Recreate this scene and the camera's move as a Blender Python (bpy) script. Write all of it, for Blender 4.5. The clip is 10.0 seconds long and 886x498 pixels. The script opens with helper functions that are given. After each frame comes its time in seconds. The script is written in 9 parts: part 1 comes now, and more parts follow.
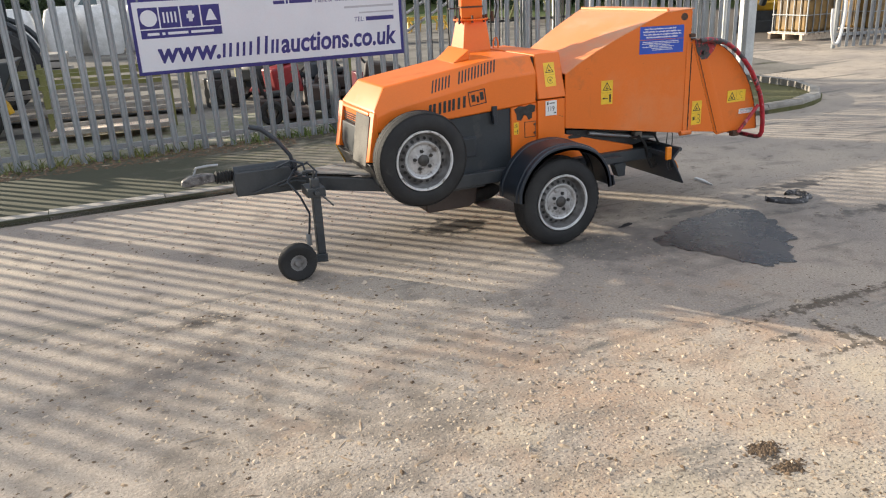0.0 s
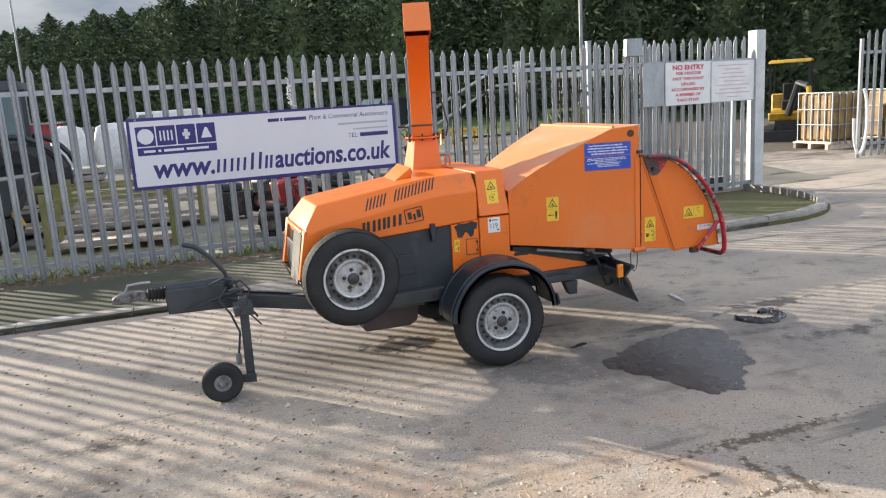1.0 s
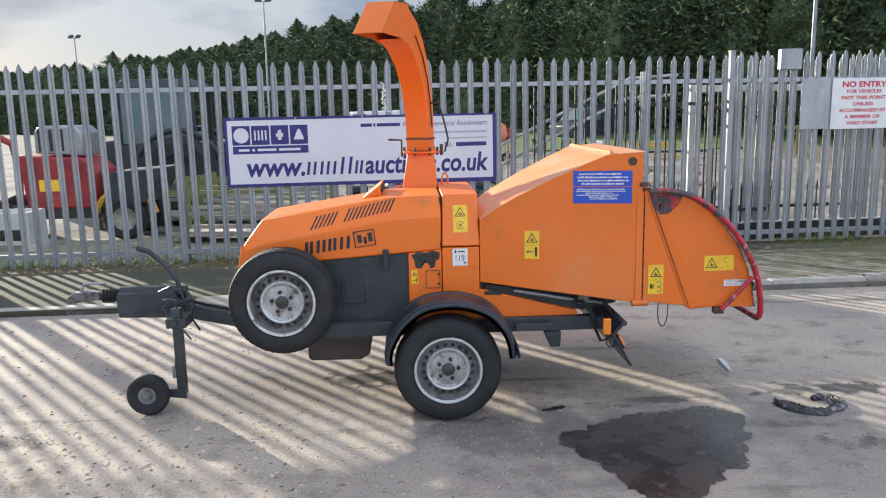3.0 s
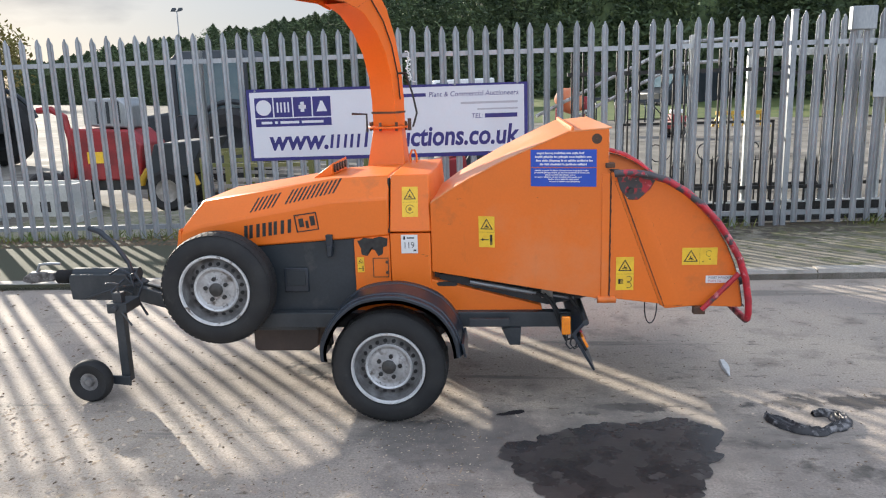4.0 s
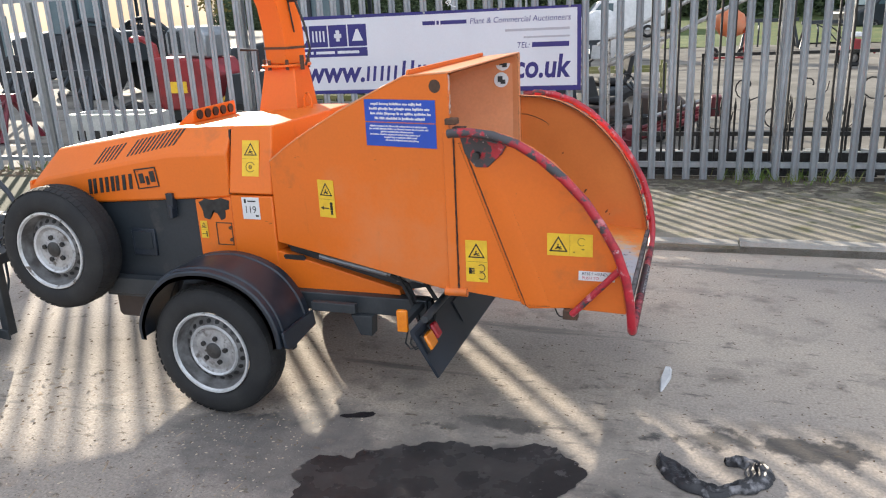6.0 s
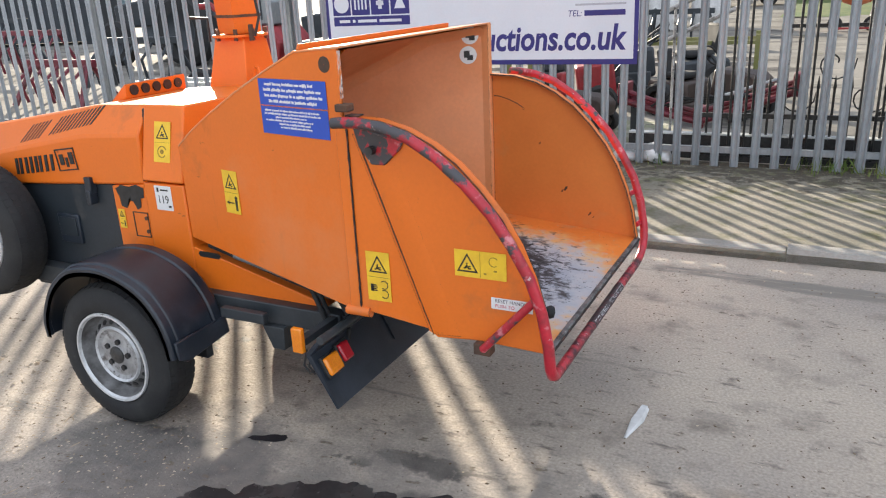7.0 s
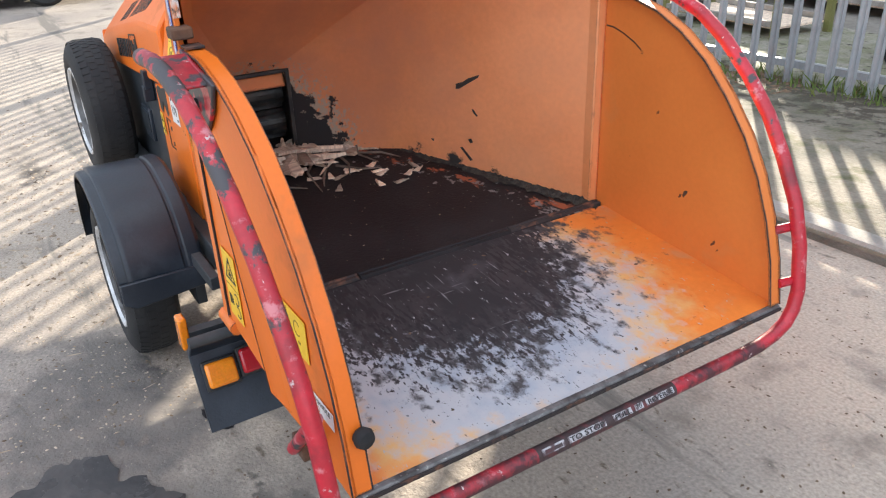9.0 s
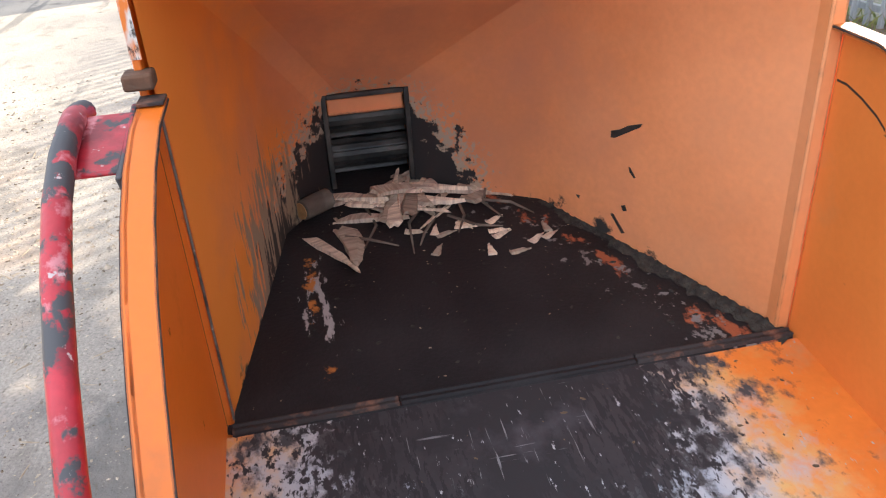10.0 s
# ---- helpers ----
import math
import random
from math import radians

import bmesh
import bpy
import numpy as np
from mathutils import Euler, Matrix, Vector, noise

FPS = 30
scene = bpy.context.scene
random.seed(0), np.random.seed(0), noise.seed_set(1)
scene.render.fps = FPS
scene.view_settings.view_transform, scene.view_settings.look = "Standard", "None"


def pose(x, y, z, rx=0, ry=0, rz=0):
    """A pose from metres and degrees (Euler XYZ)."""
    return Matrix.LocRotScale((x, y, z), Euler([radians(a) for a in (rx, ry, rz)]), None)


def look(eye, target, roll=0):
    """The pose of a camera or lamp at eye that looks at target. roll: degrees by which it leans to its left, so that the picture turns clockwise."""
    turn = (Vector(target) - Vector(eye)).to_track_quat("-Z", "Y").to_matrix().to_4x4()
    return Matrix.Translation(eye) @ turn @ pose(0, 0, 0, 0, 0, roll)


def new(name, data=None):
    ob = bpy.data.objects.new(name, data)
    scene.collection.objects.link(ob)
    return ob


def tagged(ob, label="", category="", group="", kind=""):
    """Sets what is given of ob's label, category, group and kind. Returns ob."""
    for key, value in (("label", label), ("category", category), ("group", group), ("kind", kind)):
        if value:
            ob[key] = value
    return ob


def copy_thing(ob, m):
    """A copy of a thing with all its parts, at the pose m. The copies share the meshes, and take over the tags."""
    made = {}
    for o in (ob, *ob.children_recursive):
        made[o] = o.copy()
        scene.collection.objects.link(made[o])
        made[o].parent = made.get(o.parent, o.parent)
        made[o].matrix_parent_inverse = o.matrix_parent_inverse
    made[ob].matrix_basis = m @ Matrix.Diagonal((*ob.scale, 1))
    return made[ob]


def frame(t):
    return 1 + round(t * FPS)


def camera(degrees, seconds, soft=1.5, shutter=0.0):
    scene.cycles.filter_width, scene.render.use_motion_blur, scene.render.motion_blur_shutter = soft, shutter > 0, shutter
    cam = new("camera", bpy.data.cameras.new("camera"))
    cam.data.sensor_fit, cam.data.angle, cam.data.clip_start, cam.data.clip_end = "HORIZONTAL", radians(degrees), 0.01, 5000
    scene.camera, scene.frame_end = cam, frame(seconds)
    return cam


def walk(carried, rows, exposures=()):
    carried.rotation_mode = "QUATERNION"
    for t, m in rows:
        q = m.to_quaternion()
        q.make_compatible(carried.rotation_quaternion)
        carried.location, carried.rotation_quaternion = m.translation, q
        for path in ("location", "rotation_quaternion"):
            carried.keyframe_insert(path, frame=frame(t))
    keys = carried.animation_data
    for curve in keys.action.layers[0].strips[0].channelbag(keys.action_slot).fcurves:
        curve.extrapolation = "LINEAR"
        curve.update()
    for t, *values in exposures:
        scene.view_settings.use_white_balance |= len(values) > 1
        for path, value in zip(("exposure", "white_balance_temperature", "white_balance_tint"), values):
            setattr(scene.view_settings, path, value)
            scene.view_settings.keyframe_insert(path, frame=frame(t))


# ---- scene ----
cam = camera(60.0, 10.0, 1.15)
PATH = [
    (0, (-2.577, -4.156, 1.686), (-1.849, -2.414, 1.028), -2.8),
    (0.5, (-2.231, -4.293, 1.704), (-1.548, -2.498, 1.149), -3.6),
    (1, (-1.842, -4.283, 1.692), (-1.199, -2.429, 1.305), -3.4),
    (1.5, (-1.409, -4.35, 1.686), (-0.88, -2.44, 1.42), -2.5),
    (2, (-1.007, -4.29, 1.656), (-0.632, -2.342, 1.4), -1.4),
    (2.5, (-0.605, -4.169, 1.663), (-0.379, -2.204, 1.363), -1.0),
    (4, (0.585, -3.59, 1.664), (0.423, -1.645, 1.2435), -1.7),
    (4.5, (0.914, -3.357, 1.634), (0.642, -1.428, 1.179), -1.7),
    (5, (1.251, -3.087, 1.634), (0.869, -1.188, 1.1460), -1.9),
    (5.5, (1.61, -2.859, 1.658), (1.109, -1.002, 1.109), -2.4),
    (7, (2.38, -1.837, 1.598), (1.514, -0.155, 0.947), -2.7),
    (7.5, (2.537, -1.438, 1.618), (1.503, 0.133, 0.938), -3.0),
    (8, (2.696, -1.054, 1.61), (1.481, 0.36, 0.887), -2.9),
    (8.5, (2.708, -0.665, 1.569), (1.319, 0.532, 0.769), -2.7),
    (9, (2.654, -0.283, 1.528), (1.116, 0.643, 0.646), -2.3),
    (9.5, (2.513, 0.078, 1.531), (0.842, 0.685, 0.615), -2.9),
    (10, (2.216, 0.305, 1.547), (0.483, 0.609, 0.596), -3.6),
]
EXPOSURES = [(0, 0.90, 6300, 10), (1, 1.03, 6050, 10), (2, 1.14, 5750, 10), (4, 1.17, 5850, 10), (5.5, 1.24, 5950, 10), (7, 1.36, 6150, 10), (8, 1.23, 6100, 10), (8.5, 1.36, 6100, 10), (9, 1.67, 6100, 10), (9.5, 1.65, 6050, 10), (10, 1.96, 6100, 10)]
walk(cam, [(t, look(eye, target, roll)) for t, eye, target, roll in PATH], EXPOSURES)

# ---- light ----
SUN_AZ, SUN_EL = radians(130.5), radians(15.7)      # towards the sun, anticlockwise from +x
sun = new("sun", bpy.data.lights.new("sun", "SUN"))
sun.data.energy, sun.data.angle, sun.data.color = 5.0, radians(0.7), (1.0, 0.86, 0.66)
sun.matrix_world = look((-40, 45, 20), (-40 - 10 * math.cos(SUN_AZ), 45 - 10 * math.sin(SUN_AZ), 20 - 10 * math.tan(SUN_EL)))
world = bpy.data.worlds.new("sky")
scene.world = world
world.use_nodes = True
wn, wl = world.node_tree.nodes, world.node_tree.links
wn.clear()
w_out, w_bg = wn.new("ShaderNodeOutputWorld"), wn.new("ShaderNodeBackground")
w_sky = wn.new("ShaderNodeTexSky")
w_sky.sky_type, w_sky.sun_disc = "NISHITA", False
w_sky.sun_elevation, w_sky.sun_rotation = SUN_EL, radians(90) - SUN_AZ
w_geo, w_map = wn.new("ShaderNodeTexCoord"), wn.new("ShaderNodeMapping")
w_map.inputs["Scale"].default_value = (1.6, 1.6, 5.0)
w_noise, w_ramp, w_mix = wn.new("ShaderNodeTexNoise"), wn.new("ShaderNodeValToRGB"), wn.new("ShaderNodeMix")
w_noise.inputs["Scale"].default_value, w_noise.inputs["Detail"].default_value, w_noise.inputs["Roughness"].default_value = 1.7, 7.0, 0.55
w_ramp.color_ramp.elements[0].position, w_ramp.color_ramp.elements[0].color = 0.42, (3.0, 3.5, 4.4, 1)
w_ramp.color_ramp.elements[1].position, w_ramp.color_ramp.elements[1].color = 0.56, (7.2, 7.2, 7.2, 1)
w_mix.data_type = "RGBA"
w_mix.inputs["Factor"].default_value = 0.82
w_bg.inputs["Strength"].default_value = 0.037
wl.new(w_geo.outputs["Generated"], w_map.inputs["Vector"])
wl.new(w_map.outputs["Vector"], w_noise.inputs["Vector"])
wl.new(w_noise.outputs["Fac"], w_ramp.inputs["Fac"])
wl.new(w_sky.outputs["Color"], w_mix.inputs["A"])
wl.new(w_ramp.outputs["Color"], w_mix.inputs["B"])
# overcast sky: brighter overhead than at the horizon
w_sep, w_rise, w_gain = wn.new("ShaderNodeSeparateXYZ"), wn.new("ShaderNodeMapRange"), wn.new("ShaderNodeVectorMath")
w_rise.inputs["From Min"].default_value, w_rise.inputs["From Max"].default_value = 0.05, 0.9
w_rise.inputs["To Min"].default_value, w_rise.inputs["To Max"].default_value = 1.0, 1.5
w_gain.operation = "SCALE"
wl.new(w_geo.outputs["Generated"], w_sep.inputs["Vector"])
wl.new(w_sep.outputs["Z"], w_rise.inputs["Value"])
wl.new(w_mix.outputs["Result"], w_gain.inputs[0])
# clouds opposite the sun are lit from the front and brighter
w_dot, w_face, w_both = wn.new("ShaderNodeVectorMath"), wn.new("ShaderNodeMapRange"), wn.new("ShaderNodeMath")
w_dot.operation, w_both.operation = "DOT_PRODUCT", "MULTIPLY"
w_dot.inputs[1].default_value = (math.cos(SUN_AZ), math.sin(SUN_AZ), 0)
w_face.inputs["From Min"].default_value, w_face.inputs["From Max"].default_value = -1.0, 0.6
w_face.inputs["To Min"].default_value, w_face.inputs["To Max"].default_value = 2.85, 1.0
wl.new(w_geo.outputs["Generated"], w_dot.inputs[0])
wl.new(w_dot.outputs["Value"], w_face.inputs["Value"])
wl.new(w_rise.outputs["Result"], w_both.inputs[0]), wl.new(w_face.outputs["Result"], w_both.inputs[1])
wl.new(w_both.outputs["Value"], w_gain.inputs["Scale"])
wl.new(w_gain.outputs["Vector"], w_bg.inputs["Color"])
wl.new(w_bg.outputs["Background"], w_out.inputs["Surface"])


# ---- materials ----
def mat(name, base, other=None, rough=0.6, metal=0.0, scale=6.0, fine=60.0, bump=0.1, mix=(0.4, 0.65), coat=0.0, grit=0.25, stretch=(1, 1, 1), each=0.0):
    """A surface of two tones in large patches, with a fine grain in colour, gloss and relief. each: how far single objects differ."""
    m = bpy.data.materials.new(name)
    m.use_nodes = True
    n, l = m.node_tree.nodes, m.node_tree.links
    p = n["Principled BSDF"]
    other = other or tuple(c * 0.75 for c in base)
    tc, mp = n.new("ShaderNodeTexCoord"), n.new("ShaderNodeMapping")
    mp.inputs["Scale"].default_value = stretch
    l.new(tc.outputs["Object"], mp.inputs["Vector"])
    big, small = n.new("ShaderNodeTexNoise"), n.new("ShaderNodeTexNoise")
    big.inputs["Scale"].default_value, big.inputs["Detail"].default_value = scale, 8
    small.inputs["Scale"].default_value, small.inputs["Detail"].default_value = fine, 5
    for t in (big, small):
        l.new(mp.outputs["Vector"], t.inputs["Vector"])
    ramp = n.new("ShaderNodeValToRGB")
    ramp.color_ramp.elements[0].position, ramp.color_ramp.elements[1].position = mix
    ramp.color_ramp.elements[0].color, ramp.color_ramp.elements[1].color = (*base, 1), (*other, 1)
    l.new(big.outputs["Fac"], ramp.inputs["Fac"])
    hsv = n.new("ShaderNodeHueSaturation")
    l.new(ramp.outputs["Color"], hsv.inputs["Color"])
    span = n.new("ShaderNodeMapRange")
    span.inputs["To Min"].default_value, span.inputs["To Max"].default_value = 1 - grit, 1 + grit
    l.new(small.outputs["Fac"], span.inputs["Value"])
    value = span.outputs["Result"]
    if each:
        info, vary, times = n.new("ShaderNodeObjectInfo"), n.new("ShaderNodeMapRange"), n.new("ShaderNodeMath")
        vary.inputs["To Min"].default_value, vary.inputs["To Max"].default_value = 1 - each, 1 + each
        l.new(info.outputs["Random"], vary.inputs["Value"])
        times.operation = "MULTIPLY"
        l.new(value, times.inputs[0]), l.new(vary.outputs["Result"], times.inputs[1])
        value = times.outputs["Value"]
    l.new(value, hsv.inputs["Value"])
    l.new(hsv.outputs["Color"], p.inputs["Base Color"])
    rr = n.new("ShaderNodeMapRange")
    rr.inputs["To Min"].default_value, rr.inputs["To Max"].default_value = max(0.02, rough - 0.12), min(1, rough + 0.12)
    l.new(big.outputs["Fac"], rr.inputs["Value"])
    l.new(rr.outputs["Result"], p.inputs["Roughness"])
    p.inputs["Metallic"].default_value, p.inputs["Coat Weight"].default_value = metal, coat
    if bump:
        b = n.new("ShaderNodeBump")
        b.inputs["Strength"].default_value, b.inputs["Distance"].default_value = bump, 0.01
        l.new(small.outputs["Fac"], b.inputs["Height"])
        l.new(b.outputs["Normal"], p.inputs["Normal"])
    m["tone"] = name
    return m


def layer(m, colour, scale, low, high, rough=None, stretch=(1, 1, 1), where=None, detail=8):
    """Lays dirt, rust, wear or painted light and shade with a ragged edge over a material. where: a function of (nodes,
    links, object coordinates) that gives a field added to the noise.
    """
    n, l = m.node_tree.nodes, m.node_tree.links
    p = n["Principled BSDF"]
    tc, mp, t, r, mx = (n.new("ShaderNode" + k) for k in ("TexCoord", "Mapping", "TexNoise", "MapRange", "Mix"))
    mp.inputs["Scale"].default_value = stretch
    t.inputs["Scale"].default_value, t.inputs["Detail"].default_value, t.inputs["Roughness"].default_value = scale, detail, 0.62
    l.new(tc.outputs["Object"], mp.inputs["Vector"]), l.new(mp.outputs["Vector"], t.inputs["Vector"])
    value = t.outputs["Fac"]
    if where:
        add = n.new("ShaderNodeMath")
        l.new(value, add.inputs[0]), l.new(where(n, l, tc.outputs["Object"]), add.inputs[1])
        value = add.outputs["Value"]
    r.inputs["From Min"].default_value, r.inputs["From Max"].default_value = low, high
    l.new(value, r.inputs["Value"])
    mx.data_type = "RGBA"
    old = p.inputs["Base Color"].links[0].from_socket
    l.new(r.outputs["Result"], mx.inputs["Factor"]), l.new(old, mx.inputs["A"])
    mx.inputs["B"].default_value = (*colour, 1)
    l.new(mx.outputs["Result"], p.inputs["Base Color"])
    if rough is not None:
        m2 = n.new("ShaderNodeMix")
        was = p.inputs["Roughness"].links[0].from_socket
        l.new(r.outputs["Result"], m2.inputs["Factor"]), l.new(was, m2.inputs["A"])
        m2.inputs["B"].default_value = rough
        l.new(m2.outputs["Result"], p.inputs["Roughness"])
    return m


def linear(a, b, c, d):
    """A field a*x + b*y + c*z + d of the object's coordinates."""
    def make(n, l, co):
        dot, add = n.new("ShaderNodeVectorMath"), n.new("ShaderNodeMath")
        dot.operation = "DOT_PRODUCT"
        dot.inputs[1].default_value = (a, b, c)
        l.new(co, dot.inputs[0])
        add.inputs[1].default_value = d
        l.new(dot.outputs["Value"], add.inputs[0])
        return add.outputs["Value"]
    return make


def around(cx, cy, cz, sx, sy, sz, gain, d):
    """A field d - gain * distance from a centre, with a scale for each axis."""
    def make(n, l, co):
        sub, mul, ln, out = (n.new("ShaderNodeVectorMath") for _ in range(3)), None, None, n.new("ShaderNodeMath")
        sub, mul, ln = sub
        sub.operation, mul.operation, ln.operation, out.operation = "SUBTRACT", "MULTIPLY", "LENGTH", "MULTIPLY_ADD"
        sub.inputs[1].default_value, mul.inputs[1].default_value = (cx, cy, cz), (sx, sy, sz)
        l.new(co, sub.inputs[0]), l.new(sub.outputs[0], mul.inputs[0]), l.new(mul.outputs[0], ln.inputs[0])
        l.new(ln.outputs["Value"], out.inputs[0])
        out.inputs[1].default_value, out.inputs[2].default_value = -gain, d
        return out.outputs["Value"]
    return make


def band(a, b, d, gain, off):
    """A field off - gain * |a*x + b*y + d|, highest along a line on the floor."""
    def make(n, l, co):
        dist, out = n.new("ShaderNodeMath"), n.new("ShaderNodeMath")
        dist.operation, out.operation = "ABSOLUTE", "MULTIPLY_ADD"
        l.new(linear(a, b, 0, d)(n, l, co), dist.inputs[0])
        l.new(dist.outputs["Value"], out.inputs[0])
        out.inputs[1].default_value, out.inputs[2].default_value = -gain, off
        return out.outputs["Value"]
    return make


def chipped(m, colour, radius, low, high, scale=35, rough=0.8):
    """Rubbed and grimy edges: where the surface turns within a few millimetres, broken up by noise."""
    n, l = m.node_tree.nodes, m.node_tree.links
    p = n["Principled BSDF"]
    bev, geo, dot, inv, tex, tc, add, r, mx, m2 = (n.new("ShaderNode" + k) for k in ("Bevel", "NewGeometry", "VectorMath", "Math", "TexNoise", "TexCoord", "Math", "MapRange", "Mix", "Mix"))
    bev.samples, bev.inputs["Radius"].default_value = 4, radius
    dot.operation, inv.operation, add.operation = "DOT_PRODUCT", "MULTIPLY_ADD", "ADD"
    l.new(bev.outputs["Normal"], dot.inputs[0]), l.new(geo.outputs["Normal"], dot.inputs[1])
    inv.inputs[1].default_value, inv.inputs[2].default_value = -3.6, 3.6
    l.new(dot.outputs["Value"], inv.inputs[0])
    tex.inputs["Scale"].default_value, tex.inputs["Detail"].default_value = scale, 6
    l.new(tc.outputs["Object"], tex.inputs["Vector"])
    l.new(inv.outputs["Value"], add.inputs[0]), l.new(tex.outputs["Fac"], add.inputs[1])
    r.inputs["From Min"].default_value, r.inputs["From Max"].default_value = low, high
    l.new(add.outputs["Value"], r.inputs["Value"])
    mx.data_type = "RGBA"
    l.new(r.outputs["Result"], mx.inputs["Factor"]), l.new(p.inputs["Base Color"].links[0].from_socket, mx.inputs["A"])
    mx.inputs["B"].default_value = (*colour, 1)
    l.new(r.outputs["Result"], m2.inputs["Factor"]), l.new(p.inputs["Roughness"].links[0].from_socket, m2.inputs["A"])
    m2.inputs["B"].default_value = rough
    l.new(mx.outputs["Result"], p.inputs["Base Color"]), l.new(m2.outputs["Result"], p.inputs["Roughness"])


ORANGE = (0.79, 0.168, 0.009)
orange = mat("orange_paint", ORANGE, (0.74, 0.165, 0.012), rough=0.43, scale=2.2, fine=90, bump=0.03, grit=0.06, coat=0.06)
layer(orange, (0.42, 0.13, 0.035), 3.0, 0.60, 0.78, 0.6)
layer(orange, (0.10, 0.055, 0.03), 14, 0.70, 0.74, 0.8)
layer(orange, (0.42, 0.115, 0.018), 9, 0.62, 0.92, 0.6, stretch=(1, 1, 0.3))
# pinkish patch low on the side: ground reflection put into the paint
layer(orange, (0.74, 0.29, 0.12), 1.8, 0.42, 0.85, 0.45, where=around(0.78, 0.12, 0.78, 1.0, 0.6, 1.3, 0.7, 0.22))
layer(orange, (0.20, 0.075, 0.03), 20, 0.69, 0.74, 0.8, stretch=(0.5, 0.5, 1.6), detail=10)
chipped(orange, (0.11, 0.05, 0.028), 0.006, 0.80, 0.98, 45)


def worn_inside(name, base, other, edges, near=None):
    """Paint inside the hopper: scraped and sooty round the feed opening and along the floor. near: deeper orange that
    paints bounced light on the near wall.
    """
    m = mat(name, base, other, rough=0.55, scale=3, fine=70, bump=0.05, grit=0.1)
    layer(m, tuple(0.5 * a + 0.5 * b for a, b in zip(base, (0.56, 0.28, 0.16))), 4, 0.50, 0.9, 0.7)
    if near:
        # orange bounce light put into the near wall's colour
        layer(m, near, 2, 0.40, 0.62, 0.55, where=linear(0, -2.2, 0, 0.60))
    # redder and darker towards the back of the throat
    layer(m, (0.58, 0.235, 0.13), 5, 0.42, 0.90, 0.7, where=around(0.30, 0.47, 0.90, 0.7, 0.7, 0.7, 0.7, 0.30))
    layer(m, (0.42, 0.34, 0.26), 75, 0.56, 0.66, 0.7, where=around(0.325, 0.45, 0.62, 0.40, 1.0, 0.80, 2.8, 0.94))
    layer(m, (0.018, 0.017, 0.019), 24, 0.56, 0.60, 0.7, where=around(0.325, 0.45, 0.62, 0.38, 1.0, 0.80, 3.6, 1.08))
    layer(m, (0.30, 0.22, 0.15), 26, 0.58, 0.64, 0.75, stretch=(1.6, 1.6, 0.30), where=around(0.58, 0.17, 0.74, 0.8, 2.0, 1.0, 1.1, 0.30))
    layer(m, (0.03, 0.025, 0.022), 30, 0.58, 0.61, 0.75, stretch=(1.6, 1.6, 0.22), where=around(0.55, 0.17, 0.72, 0.9, 2.0, 1.1, 1.3, 0.24))
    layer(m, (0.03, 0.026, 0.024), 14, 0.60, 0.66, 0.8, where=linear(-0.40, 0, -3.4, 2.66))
    layer(m, (0.36, 0.26, 0.2), 9, 0.72, 0.76, 0.7, stretch=(2.2, 2.2, 0.5))
    layer(m, (0.05, 0.05, 0.04), 13, 0.735, 0.75, 0.7)
    if edges:
        chipped(m, (0.05, 0.035, 0.03), 0.010, 0.72, 0.92)
    return m


inner = worn_inside("orange_paint_worn", (0.82, 0.34, 0.145), (0.75, 0.28, 0.10), True)
throat_paint = worn_inside("orange_paint_throat", (0.80, 0.31, 0.13), (0.72, 0.26, 0.10), False, (0.80, 0.25, 0.035))
# paler than the side paint: fading plus sky reflection put into the colour
roof_paint = mat("faded_sky_sheen_orange", (0.82, 0.27, 0.085), (0.74, 0.30, 0.13), rough=0.36, scale=3, fine=60, bump=0.03, grit=0.06, coat=0.1)
layer(roof_paint, (0.62, 0.40, 0.26), 4, 0.52, 0.80, 0.5, stretch=(1, 0.5, 1))
faded = mat("faded_orange_paint", (0.73, 0.22, 0.045), (0.66, 0.185, 0.035), rough=0.45, scale=2.5, fine=80, bump=0.04, grit=0.07)
layer(faded, (0.55, 0.26, 0.10), 4, 0.58, 0.82, 0.6)
layer(faded, (0.06, 0.045, 0.035), 16, 0.715, 0.735, 0.7, stretch=(0.6, 1, 1.4))
chipped(faded, (0.06, 0.04, 0.03), 0.010, 0.74, 0.92)
tray_paint = mat("tray_paint", (0.78, 0.225, 0.035), (0.66, 0.18, 0.03), rough=0.45, scale=4, fine=60, bump=0.06, grit=0.1)
layer(tray_paint, (0.55, 0.30, 0.15), 8, 0.55, 0.8, 0.6)
layer(tray_paint, (0.66, 0.38, 0.14), 14, 0.30, 0.66, 0.5, where=around(1.35, 0.53, 0.6, 1.0, 0.97, 0, 2.2, 1.06), detail=12)
layer(tray_paint, (0.43, 0.43, 0.455), 22, 0.36, 0.66, 0.45, stretch=(0.95, 1.05, 1), where=around(1.35, 0.53, 0.6, 1.0, 0.97, 0, 2.2, 0.97), detail=14)
layer(tray_paint, (0.34, 0.37, 0.43), 16, 0.50, 0.72, 0.5, where=around(1.35, 0.55, 0.6, 1.0, 0.97, 0, 1.6, 0.56), detail=14)
layer(tray_paint, (0.06, 0.056, 0.06), 20, 0.50, 0.62, 0.8, stretch=(0.9, 1.1, 1), where=around(1.12, 0.58, 0.6, 0.95, 1.0, 0, 0.8, 0.36))
layer(tray_paint, (0.022, 0.019, 0.022), 60, 0.535, 0.585, 0.7, stretch=(0.8, 1.2, 1), where=around(1.14, 0.54, 0.6, 0.95, 1.0, 0, 0.80, 0.305), detail=5)
